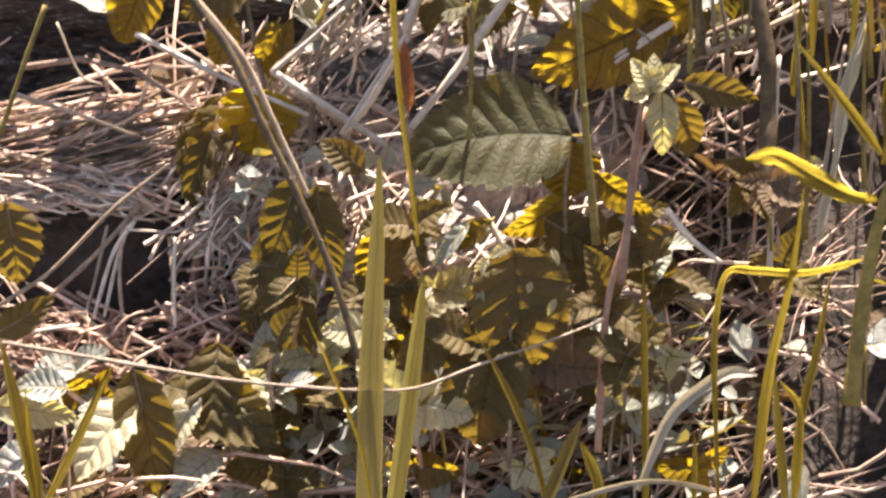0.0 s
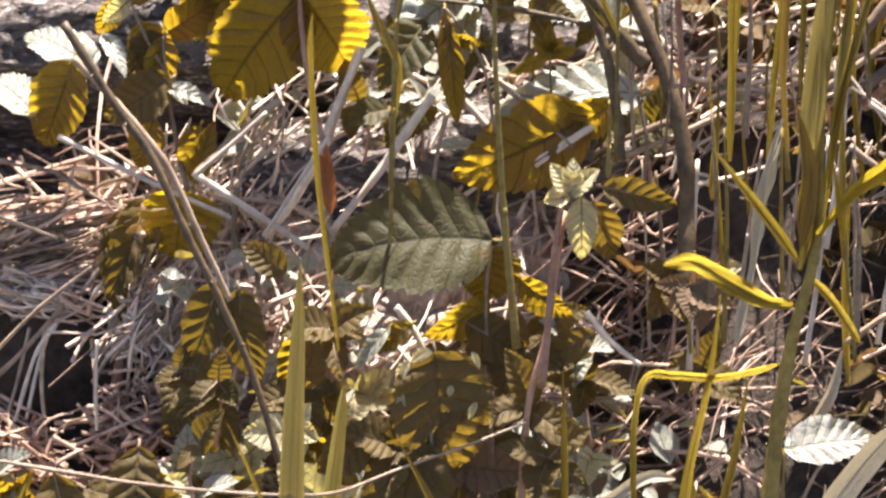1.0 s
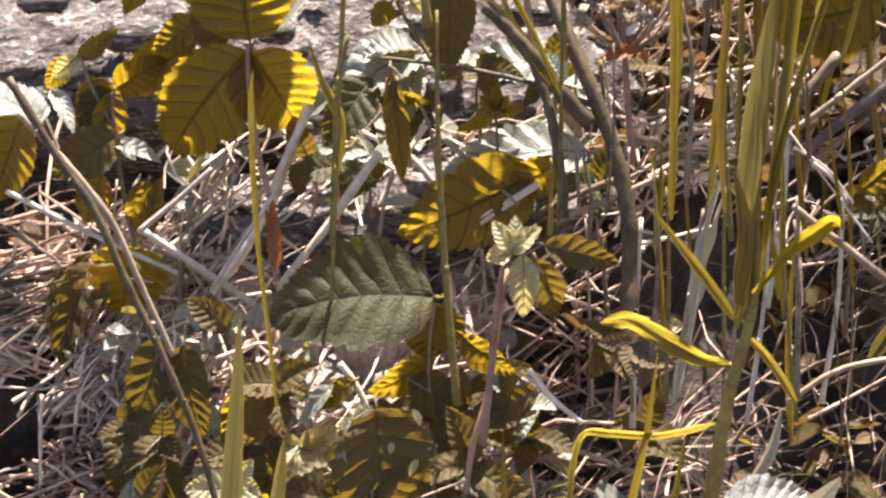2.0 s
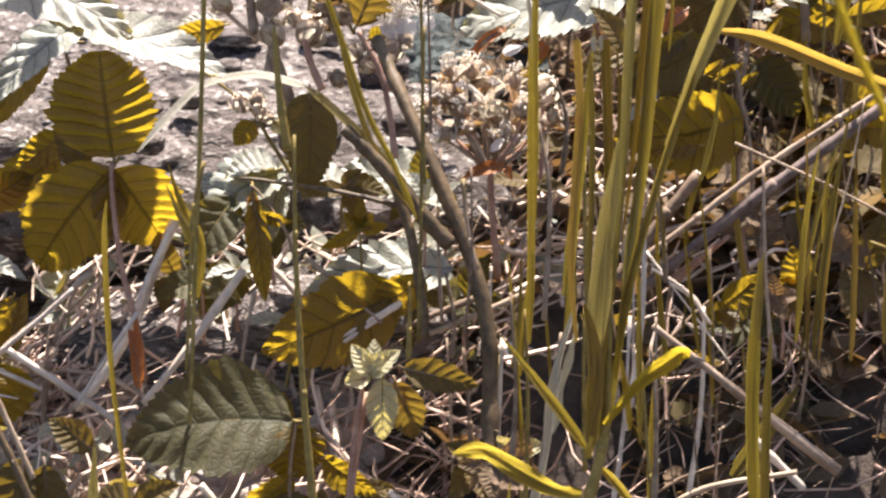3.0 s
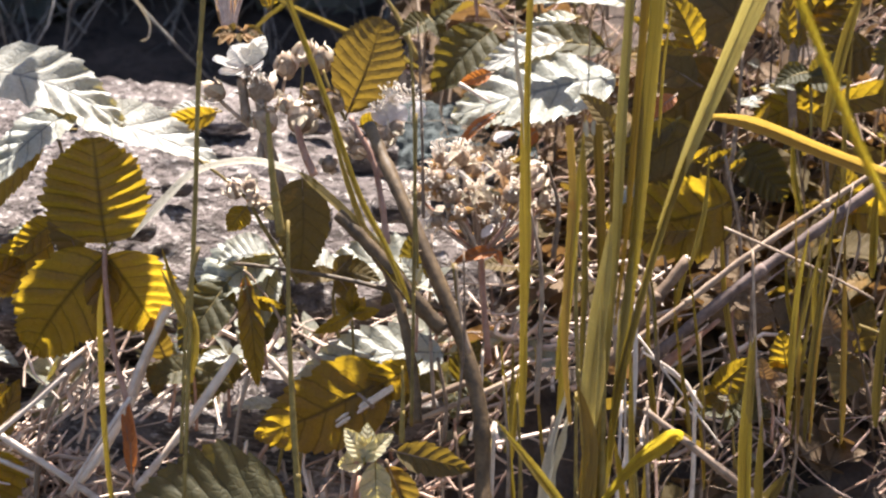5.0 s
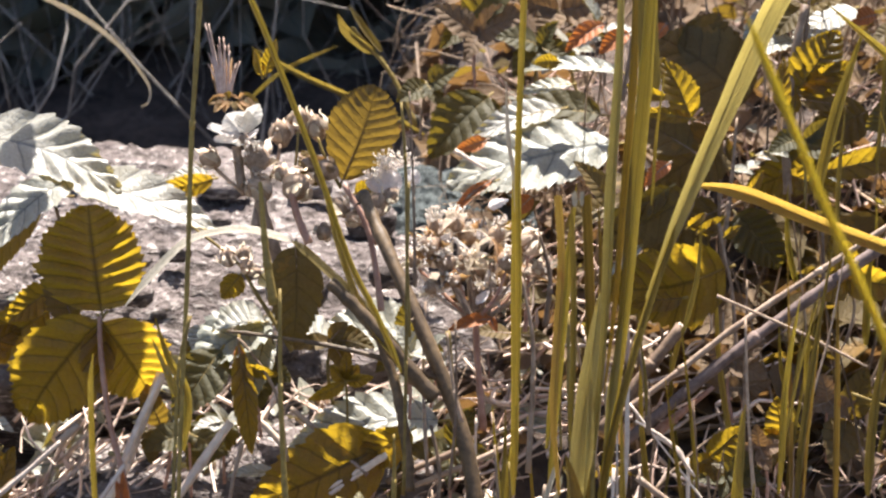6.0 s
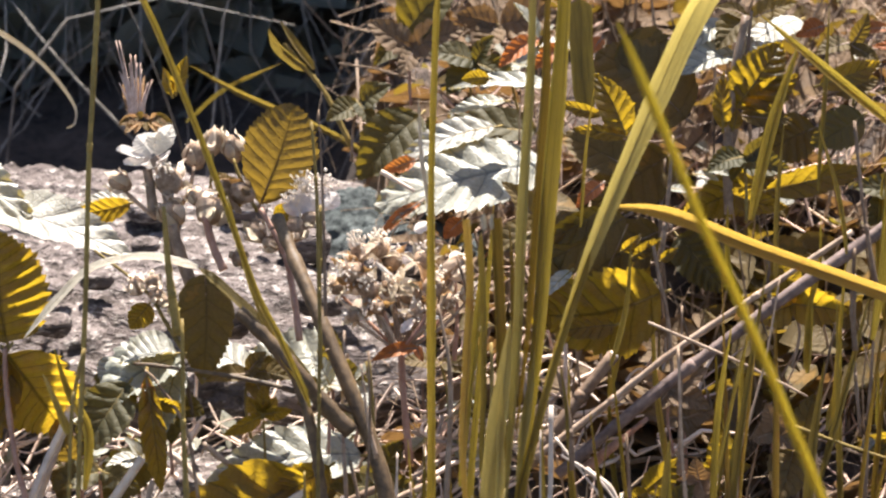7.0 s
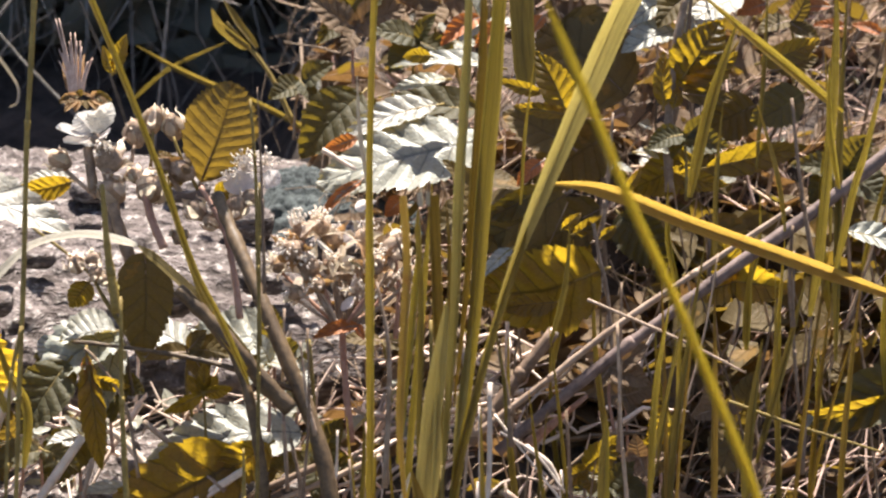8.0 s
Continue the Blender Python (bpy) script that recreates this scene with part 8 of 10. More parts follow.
stalk("straw", "straw", [(-0.2337, 0.8062, 0.1197), (-0.2329, 0.7885, 0.1053), (-0.2290, 0.7700, 0.0894)], 0.0019, 0.0014, 2028)
stalk("straw", "straw", [(-0.2394, 0.8061, 0.1197), (-0.2422, 0.7905, 0.1065), (-0.2451, 0.7779, 0.0968)], 0.0017, 0.0013, 2029)
stalk("straw", "straw", [(-0.2497, 0.7804, 0.0989), (-0.2350, 0.7718, 0.0907), (-0.2208, 0.7640, 0.0846)], 0.0023, 0.0017, 2030)
stalk("straw", "straw_white", [(-0.2040, 0.8242, 0.1344), (-0.1901, 0.8118, 0.1240), (-0.1830, 0.8041, 0.1186)], 0.0019, 0.0014, 2031)
stalk("straw", "straw_white", [(-0.1774, 0.8161, 0.1278), (-0.1872, 0.8025, 0.1171), (-0.1919, 0.7939, 0.1098)], 0.0021, 0.0016, 2032)
stalk("straw", "straw_white", [(-0.1791, 0.8090, 0.1220), (-0.1940, 0.8063, 0.1198), (-0.2041, 0.7988, 0.1142)], 0.0017, 0.0013, 2033)
stalk("straw", "straw", [(-0.2268, 0.7768, 0.0956), (-0.2088, 0.7780, 0.0970), (-0.1995, 0.7811, 0.0989)], 0.0019, 0.0014, 2034)
stalk("straw", "twig", [(-0.2743, 0.7883, 0.1052), (-0.2646, 0.7784, 0.0963), (-0.2524, 0.7648, 0.0850)], 0.0019, 0.0014, 2035)
stalk("straw", "straw", [(-0.2152, 0.8028, 0.1168), (-0.2127, 0.7884, 0.1055), (-0.2114, 0.7714, 0.0911)], 0.0017, 0.0013, 2036)

ob = thing("bramble_shoot", "bramble shoot with small striped leaves, partly in shade", "bramble", (-0.1769, 0.8208, 0.1794))
stem(ob, [(-0.1769, 0.8172, 0.1718), (-0.1821, 0.8279, 0.1947), (-0.1849, 0.8368, 0.2137), (-0.1857, 0.8417, 0.2242)], 0.0019, 0.0013, material="cane", seed=2037)
stem(ob, [(-0.1836, 0.8350, 0.2099), (-0.1927, 0.8421, 0.2251), (-0.1980, 0.8476, 0.2369)], 0.0015, 0.0011, material="cane", name="leaf_stalk", seed=2038)
stem(ob, [(-0.1710, 0.8495, 0.2194), (-0.1614, 0.8549, 0.2310), (-0.1546, 0.8583, 0.2383)], 0.0015, 0.0011, material="cane", name="leaf_stalk", seed=2039)
leaflet(ob, (-0.1980, 0.8471, 0.2357), (-0.1835, 0.8470, 0.2472), 0.0080, -13, -10, fold=0.35, seed=2040)
leaflet(ob, (-0.1984, 0.8473, 0.2361), (-0.2081, 0.8437, 0.2289), 0.0085, -11, 10, fold=0.3, material="leaf_pale", seed=2041)
leaflet(ob, (-0.1558, 0.8563, 0.2382), (-0.1843, 0.8555, 0.2178), 0.0212, -12, -8, fold=0.4, full=0.6, teeth=14, pleat=0.73, seed=2042)
leaflet(ob, (-0.1563, 0.8638, 0.2373), (-0.1749, 0.8701, 0.2394), 0.0094, 46, 0, material="leaf_white_sunlit", fold=0.3, seed=2043)
leaflet(ob, (-0.1849, 0.8418, 0.2244), (-0.1880, 0.8351, 0.2024), 0.0135, -10, 12, fold=0.45, pleat=0.77, teeth=12, seed=2044)
leaflet(ob, (-0.1860, 0.8452, 0.2232), (-0.2010, 0.8383, 0.2117), 0.0140, 6, 0, fold=0.3, material="leaf_brown_shaded", seed=2045)
leaflet(ob, (-0.1853, 0.8517, 0.2242), (-0.2003, 0.8479, 0.2229), 0.0055, 46, 0, fold=0.3, material="leaf_white_sunlit", seed=2046)
leaflet(ob, (-0.1825, 0.8318, 0.2115), (-0.2076, 0.8246, 0.1986), 0.0200, 4, 0, fold=0.2, full=0.6, material="leaf_brown_shaded", teeth=14, seed=2047)
leaflet(ob, (-0.1850, 0.8321, 0.2078), (-0.1662, 0.8251, 0.2054), 0.0084, 46, 0, fold=0.3, material="leaf_white_sunlit", seed=2048)
leaflet(ob, (-0.2085, 0.8438, 0.2243), (-0.1976, 0.8234, 0.2189), 0.0076, 50, 0, fold=0.2, material="leaf_white_sunlit", seed=2049)
leaflet(ob, (-0.1888, 0.8255, 0.1982), (-0.1958, 0.8205, 0.1795), 0.0147, -10, 0, fold=0.4, pleat=0.75, teeth=12, seed=2050)
leaflet(ob, (-0.1738, 0.8138, 0.1772), (-0.1659, 0.8204, 0.1990), 0.0105, -8, 0, fold=0.5, pleat=0.75, teeth=10, seed=2051)
leaflet(ob, (-0.2142, 0.8484, 0.2085), (-0.2438, 0.8730, 0.2170), 0.0206, 46, 0, material="leaf_white_sunlit", fold=0.15, full=0.55, teeth=14, pleat=0.7, seed=2052)
leaflet(ob, (-0.2350, 0.8342, 0.1953), (-0.2580, 0.8603, 0.2033), 0.0192, 48, 0, material="leaf_white_sunlit", fold=0.2, full=0.55, teeth=12, pleat=0.8, seed=2053)
leaflet(ob, (-0.2200, 0.8395, 0.2153), (-0.2340, 0.8317, 0.1831), 0.0238, -9, -6, fold=0.25, full=0.55, teeth=14, pleat=0.67, ribs=9, seed=2054)
leaflet(ob, (-0.1954, 0.8472, 0.2274), (-0.1847, 0.8410, 0.2025), 0.0178, -8, 8, fold=0.3, full=0.6, teeth=12, pleat=0.67, ribs=9, seed=2055)
leaflet(ob, (-0.2015, 0.8556, 0.2326), (-0.2128, 0.8525, 0.2202), 0.0102, -11, 0, fold=0.3, teeth=10, seed=2056)
leaflet(ob, (-0.1867, 0.8504, 0.2215), (-0.1661, 0.8532, 0.2328), 0.0149, -11, 0, fold=0.3, teeth=10, seed=2057)
leaflet(ob, (-0.1972, 0.8425, 0.2088), (-0.1767, 0.8304, 0.2047), 0.0098, 46, 0, material="leaf_white_sunlit", fold=0.3, full=0.6, seed=2058)
leaflet(ob, (-0.1713, 0.8245, 0.1959), (-0.1792, 0.8189, 0.1776), 0.0126, -8, 0, fold=0.3, teeth=10, pleat=0.67, seed=2059)

ob = thing("bramble_plant", "hanging bramble leaf with its tip in the sun", "bramble", (-0.1618, 0.8916, 0.2711))
leaflet(ob, (-0.1623, 0.8916, 0.2711), (-0.1894, 0.8875, 0.2360), 0.0173, -11, -10, fold=0.35, teeth=14, pleat=0.71, seed=2060)
leaflet(ob, (-0.1542, 0.9050, 0.2656), (-0.1831, 0.8993, 0.2640), 0.0057, 50, 0, fold=0.35, material="leaf_white_sunlit", seed=2061)

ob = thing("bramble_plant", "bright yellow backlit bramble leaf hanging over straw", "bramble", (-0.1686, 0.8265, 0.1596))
leaflet(ob, (-0.1793, 0.8294, 0.1657), (-0.1830, 0.8143, 0.1463), 0.0322, -40, 0, fold=0.1, full=0.5, teeth=9, pleat=0.4, material="leaf_sunlit", seed=2062)

ob = thing("bramble_plant", "dull brown bramble leaf hanging in shade beside a stem", "bramble", (-0.0586, 0.8138, 0.2823))
leaflet(ob, (-0.0586, 0.8138, 0.2823), (-0.0596, 0.7971, 0.2522), 0.0198, 4, 0, fold=0.2, full=0.5, material="leaf_brown_shaded", teeth=14, pleat=0.6, seed=2063)

ob = thing("bramble_plant", "small bramble leaf, white above and yellow where light shines through", "bramble", (-0.0982, 0.9158, 0.2694))
leaflet(ob, (-0.0982, 0.9155, 0.2686), (-0.1210, 0.9149, 0.2640), 0.0098, -18, 0, fold=0.2, seed=2064)
leaflet(ob, (-0.1002, 0.9246, 0.2668), (-0.1203, 0.9244, 0.2667), 0.0076, 46, 0, fold=0.2, material="leaf_white_sunlit", seed=2065)

ob = thing("flower_truss", "cluster of spent bramble flowers with pale curled sepals and stalks", "bramble", (0.0059, 0.8427, 0.2092))
stem(ob, [(0.0081, 0.8373, 0.1977), (0.0059, 0.8481, 0.2208), (0.0051, 0.8544, 0.2343)], 0.0028, 0.0021, material="cane_pink", seed=2149)
bud(ob, (-0.0120, 0.8591, 0.2636), 0.0093, (-0.3, -0.6, 0.4), 0.7, 2150, cover="bract")
stamens(ob, (-0.0128, 0.8579, 0.2653), 0.0069, 30, (-0.3, -0.6, 0.4), 0.9, 2151)
stem(ob, [(0.0020, 0.8492, 0.2403), (-0.0037, 0.8537, 0.2498), (-0.0120, 0.8587, 0.2607)], 0.0015, 0.0011, material="bud", name="flower_stalk", steps=4, seed=2152)
bud(ob, (-0.0093, 0.8670, 0.2676), 0.0076, (-0.1, -0.4, 1), 0.9, 2153, cover="sepal")
stamens(ob, (-0.0096, 0.8666, 0.2710), 0.0057, 44, (-0.1, -0.4, 1), 0.9, 2154)
stem(ob, [(0.0025, 0.8544, 0.2386), (-0.0021, 0.8602, 0.2510), (-0.0093, 0.8669, 0.2652)], 0.0015, 0.0011, material="cane_pink", name="flower_stalk", steps=4, seed=2155)
bud(ob, (-0.0029, 0.8724, 0.2664), 0.0073, (0.1, -0.3, 1), 0.9, 2156, cover="sepal")
stamens(ob, (-0.0027, 0.8720, 0.2698), 0.0054, 40, (0.1, -0.3, 1), 0.9, 2157)
stem(ob, [(0.0037, 0.8594, 0.2365), (0.0017, 0.8654, 0.2493), (-0.0029, 0.8723, 0.2641)], 0.0015, 0.0011, material="straw", name="flower_stalk", steps=4, seed=2158)
bud(ob, (0.0012, 0.8758, 0.2608), 0.0086, (0.2, -0.5, 0.8), 0.6, 2159, cover="bract")
stamens(ob, (0.0017, 0.8751, 0.2637), 0.0064, 14, (0.2, -0.5, 0.8), 0.9, 2160)
stem(ob, [(0.0045, 0.8642, 0.2339), (0.0042, 0.8695, 0.2452), (0.0012, 0.8755, 0.2581)], 0.0015, 0.0011, material="bud", name="flower_stalk", steps=4, seed=2161)
bud(ob, (-0.0061, 0.8591, 0.2572), 0.0085, (-0.2, -0.6, 0.6), 0.9, 2162, cover="sepal")
stamens(ob, (-0.0066, 0.8582, 0.2595), 0.0063, 30, (-0.2, -0.6, 0.6), 0.9, 2163)
stem(ob, [(0.0031, 0.8514, 0.2386), (-0.0002, 0.8548, 0.2458), (-0.0061, 0.8589, 0.2545)], 0.0015, 0.0011, material="cane_pink", name="flower_stalk", steps=4, seed=2164)
bud(ob, (0.0014, 0.8641, 0.2551), 0.0077, (0.1, -0.6, 0.7), 0.8, 2165, cover="sepal")
stamens(ob, (0.0016, 0.8633, 0.2577), 0.0057, 26, (0.1, -0.6, 0.7), 0.9, 2166)
stem(ob, [(0.0045, 0.8564, 0.2364), (0.0042, 0.8598, 0.2436), (0.0014, 0.8640, 0.2526)], 0.0015, 0.0011, material="straw", name="flower_stalk", steps=4, seed=2167)
bud(ob, (0.0079, 0.8681, 0.2507), 0.0077, (0.2, -0.7, 0.4), 0.5, 2168, cover="sepal")
stem(ob, [(0.0057, 0.8612, 0.2339), (0.0081, 0.8642, 0.2402), (0.0079, 0.8679, 0.2482)], 0.0015, 0.0011, material="bud", name="flower_stalk", steps=4, seed=2169)
bud(ob, (0.0167, 0.8567, 0.2584), 0.0080, (0.3, -0.5, 0.8), 0.9, 2170, cover="bract")
stamens(ob, (0.0174, 0.8560, 0.2612), 0.0060, 30, (0.3, -0.5, 0.8), 0.9, 2171)
stem(ob, [(0.0072, 0.8490, 0.2398), (0.0132, 0.8523, 0.2470), (0.0168, 0.8565, 0.2558)], 0.0015, 0.0011, material="cane_pink", name="flower_stalk", steps=4, seed=2172)
bud(ob, (0.0247, 0.8646, 0.2624), 0.0089, (0.4, -0.5, 0.6), 0.2, 2173, cover="sepal")
stamens(ob, (0.0256, 0.8636, 0.2648), 0.0067, 6, (0.4, -0.5, 0.6), 0.9, 2174)
stem(ob, [(0.0087, 0.8542, 0.2381), (0.0180, 0.8589, 0.2482), (0.0247, 0.8643, 0.2597)], 0.0015, 0.0011, material="straw", name="flower_stalk", steps=4, seed=2175)
bud(ob, (0.0131, 0.8709, 0.2632), 0.0073, (0.3, -0.3, 0.9), 0.9, 2176, cover="sepal")
stamens(ob, (0.0138, 0.8704, 0.2663), 0.0054, 24, (0.3, -0.3, 0.9), 0.9, 2177)
stem(ob, [(0.0066, 0.8593, 0.2362), (0.0112, 0.8646, 0.2476), (0.0131, 0.8708, 0.2608)], 0.0015, 0.0011, material="bud", name="flower_stalk", steps=4, seed=2178)
bud(ob, (-0.0178, 0.8719, 0.2525), 0.0069, (-0.7, -0.4, 0.4), 0.8, 2179, cover="sepal")
stamens(ob, (-0.0196, 0.8708, 0.2543), 0.0051, 12, (-0.7, -0.4, 0.4), 0.9, 2180)
stem(ob, [(0.0011, 0.8638, 0.2331), (-0.0071, 0.8674, 0.2407), (-0.0178, 0.8719, 0.2503)], 0.0015, 0.0011, material="cane_pink", name="flower_stalk", steps=4, seed=2181)
bud(ob, (-0.0113, 0.8552, 0.2489), 0.0063, (-0.5, -0.5, -0.1), 0.8, 2182, cover="sepal")
stamens(ob, (-0.0126, 0.8538, 0.2502), 0.0048, 10, (-0.5, -0.5, -0.1), 0.9, 2183)
stem(ob, [(0.0021, 0.8510, 0.2378), (-0.0033, 0.8527, 0.2413), (-0.0113, 0.8553, 0.2468)], 0.0015, 0.0011, material="straw", name="flower_stalk", steps=4, seed=2184)
bud(ob, (0.0100, 0.8594, 0.2449), 0.0081, (0.2, -0.6, 0.5), 0.9, 2185, cover="petal")
stamens(ob, (0.0104, 0.8583, 0.2470), 0.0061, 16, (0.2, -0.6, 0.5), 0.9, 2186)
stem(ob, [(0.0060, 0.8559, 0.2354), (0.0093, 0.8572, 0.2380), (0.0100, 0.8592, 0.2423)], 0.0015, 0.0011, material="bud", name="flower_stalk", steps=4, seed=2187)
bud(ob, (0.0218, 0.8671, 0.2486), 0.0064, (0.5, -0.4, 0.3), 0.8, 2188, cover="sepal")
stamens(ob, (0.0230, 0.8658, 0.2501), 0.0048, 10, (0.5, -0.4, 0.3), 0.9, 2189)
stem(ob, [(0.0082, 0.8611, 0.2337), (0.0163, 0.8636, 0.2390), (0.0219, 0.8671, 0.2465)], 0.0015, 0.0011, material="cane_pink", name="flower_stalk", steps=4, seed=2190)
bud(ob, (-0.0029, 0.8539, 0.2525), 0.0059, (-0.1, -0.8, 0.3), 0.7, 2191, cover="bract")
stamens(ob, (-0.0031, 0.8526, 0.2541), 0.0044, 8, (-0.1, -0.8, 0.3), 0.9, 2192)
stem(ob, [(0.0036, 0.8487, 0.2392), (0.0017, 0.8508, 0.2438), (-0.0029, 0.8540, 0.2506)], 0.0015, 0.0011, material="straw", name="flower_stalk", steps=4, seed=2193)
bud(ob, (0.0290, 0.8605, 0.2538), 0.0064, (0.7, -0.3, 0.4), 0.7, 2194, cover="sepal")
stamens(ob, (0.0307, 0.8594, 0.2556), 0.0048, 8, (0.7, -0.3, 0.4), 0.9, 2195)
stem(ob, [(0.0094, 0.8538, 0.2373), (0.0205, 0.8567, 0.2434), (0.0290, 0.8606, 0.2517)], 0.0015, 0.0011, material="bud", name="flower_stalk", steps=4, seed=2196)
leaflet(ob, (-0.0089, 0.8566, 0.2559), (-0.0038, 0.8554, 0.2512), 0.0030, -10, 1, material="leaf_white_sunlit", fold=0.5, teeth=4, name="sepal", stalk=False, seed=2197)
leaflet(ob, (0.0226, 0.8726, 0.2580), (0.0221, 0.8794, 0.2592), 0.0042, 55, -10, material="sepal", fold=0.5, teeth=4, name="sepal", stalk=False, seed=2198)
leaflet(ob, (0.0040, 0.8633, 0.2503), (-0.0041, 0.8643, 0.2501), 0.0037, 55, -14, material="petal", fold=0.5, teeth=4, name="sepal", stalk=False, seed=2199)
leaflet(ob, (0.0062, 0.8649, 0.2475), (0.0085, 0.8761, 0.2494), 0.0040, 55, -3, material="petal", fold=0.5, teeth=4, name="sepal", stalk=False, seed=2200)
leaflet(ob, (0.0066, 0.8608, 0.2631), (0.0127, 0.8681, 0.2646), 0.0027, 55, -12, material="sepal", fold=0.5, teeth=4, name="sepal", stalk=False, seed=2201)
leaflet(ob, (0.0053, 0.8508, 0.2436), (0.0102, 0.8545, 0.2479), 0.0036, 20, -8, material="petal", fold=0.5, teeth=4, name="sepal", stalk=False, seed=2202)
leaflet(ob, (0.0089, 0.8585, 0.2573), (0.0051, 0.8588, 0.2580), 0.0030, 20, 6, material="sepal", fold=0.5, teeth=4, name="sepal", stalk=False, seed=2203)
leaflet(ob, (-0.0115, 0.8562, 0.2494), (-0.0061, 0.8540, 0.2472), 0.0032, -10, -17, material="petal", fold=0.5, teeth=4, name="sepal", stalk=False, seed=2204)
leaflet(ob, (-0.0135, 0.8726, 0.2563), (-0.0104, 0.8720, 0.2530), 0.0043, -10, 5, material="sepal", fold=0.5, teeth=4, name="sepal", stalk=False, seed=2205)
leaflet(ob, (0.0118, 0.8603, 0.2461), (0.0111, 0.8619, 0.2521), 0.0031, -10, 2, material="sepal", fold=0.5, teeth=4, name="sepal", stalk=False, seed=2206)
leaflet(ob, (0.0151, 0.8748, 0.2613), (0.0096, 0.8741, 0.2601), 0.0032, -10, 4, material="leaf_white_sunlit", fold=0.5, teeth=4, name="sepal", stalk=False, seed=2207)
leaflet(ob, (-0.0031, 0.8579, 0.2478), (-0.0018, 0.8515, 0.2456), 0.0019, 45, -14, material="leaf_white_sunlit", fold=0.5, teeth=4, name="sepal", stalk=False, seed=2208)
leaflet(ob, (0.0041, 0.8650, 0.2571), (0.0056, 0.8700, 0.2615), 0.0035, 20, 16, material="sepal", fold=0.5, teeth=4, name="sepal", stalk=False, seed=2209)
leaflet(ob, (-0.0050, 0.8611, 0.2529), (0.0006, 0.8620, 0.2536), 0.0039, 45, -12, material="petal", fold=0.5, teeth=4, name="sepal", stalk=False, seed=2210)
leaflet(ob, (0.0159, 0.8634, 0.2373), (0.0156, 0.8609, 0.2348), 0.0022, 20, -13, material="leaf_white_sunlit", fold=0.5, teeth=4, name="sepal", stalk=False, seed=2211)
leaflet(ob, (0.0060, 0.8603, 0.2540), (-0.0011, 0.8579, 0.2531), 0.0017, 45, -2, material="sepal", fold=0.5, teeth=4, name="sepal", stalk=False, seed=2212)
leaflet(ob, (-0.0070, 0.8610, 0.2554), (0.0001, 0.8639, 0.2557), 0.0020, 55, 8, material="sepal", fold=0.5, teeth=4, name="sepal", stalk=False, seed=2213)
leaflet(ob, (-0.0030, 0.8664, 0.2713), (-0.0089, 0.8585, 0.2700), 0.0035, 55, 2, material="sepal", fold=0.5, teeth=4, name="sepal", stalk=False, seed=2214)
leaflet(ob, (0.0130, 0.8700, 0.2566), (0.0182, 0.8652, 0.2540), 0.0021, 20, -20, material="sepal", fold=0.5, teeth=4, name="sepal", stalk=False, seed=2215)
leaflet(ob, (0.0100, 0.8557, 0.2483), (0.0048, 0.8573, 0.2493), 0.0029, 45, 14, material="sepal", fold=0.5, teeth=4, name="sepal", stalk=False, seed=2216)
leaflet(ob, (0.0065, 0.8651, 0.2556), (0.0145, 0.8672, 0.2551), 0.0030, -10, 16, material="leaf_white_sunlit", fold=0.5, teeth=4, name="sepal", stalk=False, seed=2217)
leaflet(ob, (0.0080, 0.8592, 0.2583), (0.0088, 0.8584, 0.2548), 0.0029, -10, 11, material="sepal", fold=0.5, teeth=4, name="sepal", stalk=False, seed=2218)
leaflet(ob, (0.0021, 0.8633, 0.2578), (0.0023, 0.8548, 0.2563), 0.0042, 55, -5, material="sepal", fold=0.5, teeth=4, name="sepal", stalk=False, seed=2219)
leaflet(ob, (-0.0005, 0.8665, 0.2572), (0.0051, 0.8678, 0.2552), 0.0019, -10, 18, material="sepal", fold=0.5, teeth=4, name="sepal", stalk=False, seed=2220)
leaflet(ob, (0.0063, 0.8633, 0.2542), (0.0018, 0.8641, 0.2577), 0.0035, -10, 1, material="sepal", fold=0.5, teeth=4, name="sepal", stalk=False, seed=2221)
leaflet(ob, (0.0040, 0.8710, 0.2535), (0.0103, 0.8711, 0.2552), 0.0043, 20, -14, material="petal", fold=0.5, teeth=4, name="sepal", stalk=False, seed=2222)
leaflet(ob, (-0.0034, 0.8629, 0.2658), (0.0023, 0.8602, 0.2617), 0.0018, -10, -15, material="petal", fold=0.5, teeth=4, name="sepal", stalk=False, seed=2223)
leaflet(ob, (0.0059, 0.8686, 0.2518), (0.0025, 0.8695, 0.2543), 0.0019, -10, -4, material="leaf_white_sunlit", fold=0.5, teeth=4, name="sepal", stalk=False, seed=2224)
leaflet(ob, (0.0026, 0.8709, 0.2539), (0.0024, 0.8612, 0.2523), 0.0031, 55, -17, material="petal", fold=0.5, teeth=4, name="sepal", stalk=False, seed=2225)
leaflet(ob, (-0.0078, 0.8660, 0.2528), (-0.0030, 0.8663, 0.2569), 0.0020, -10, -9, material="petal", fold=0.5, teeth=4, name="sepal", stalk=False, seed=2226)
leaflet(ob, (0.0099, 0.8785, 0.2715), (0.0171, 0.8770, 0.2750), 0.0042, -10, -19, material="petal", fold=0.5, teeth=4, name="sepal", stalk=False, seed=2227)
leaflet(ob, (-0.0092, 0.8676, 0.2494), (-0.0120, 0.8593, 0.2479), 0.0040, 55, -7, material="sepal", fold=0.5, teeth=4, name="sepal", stalk=False, seed=2228)
leaflet(ob, (0.0011, 0.8588, 0.2457), (-0.0038, 0.8651, 0.2465), 0.0022, 55, -17, material="petal", fold=0.5, teeth=4, name="sepal", stalk=False, seed=2229)
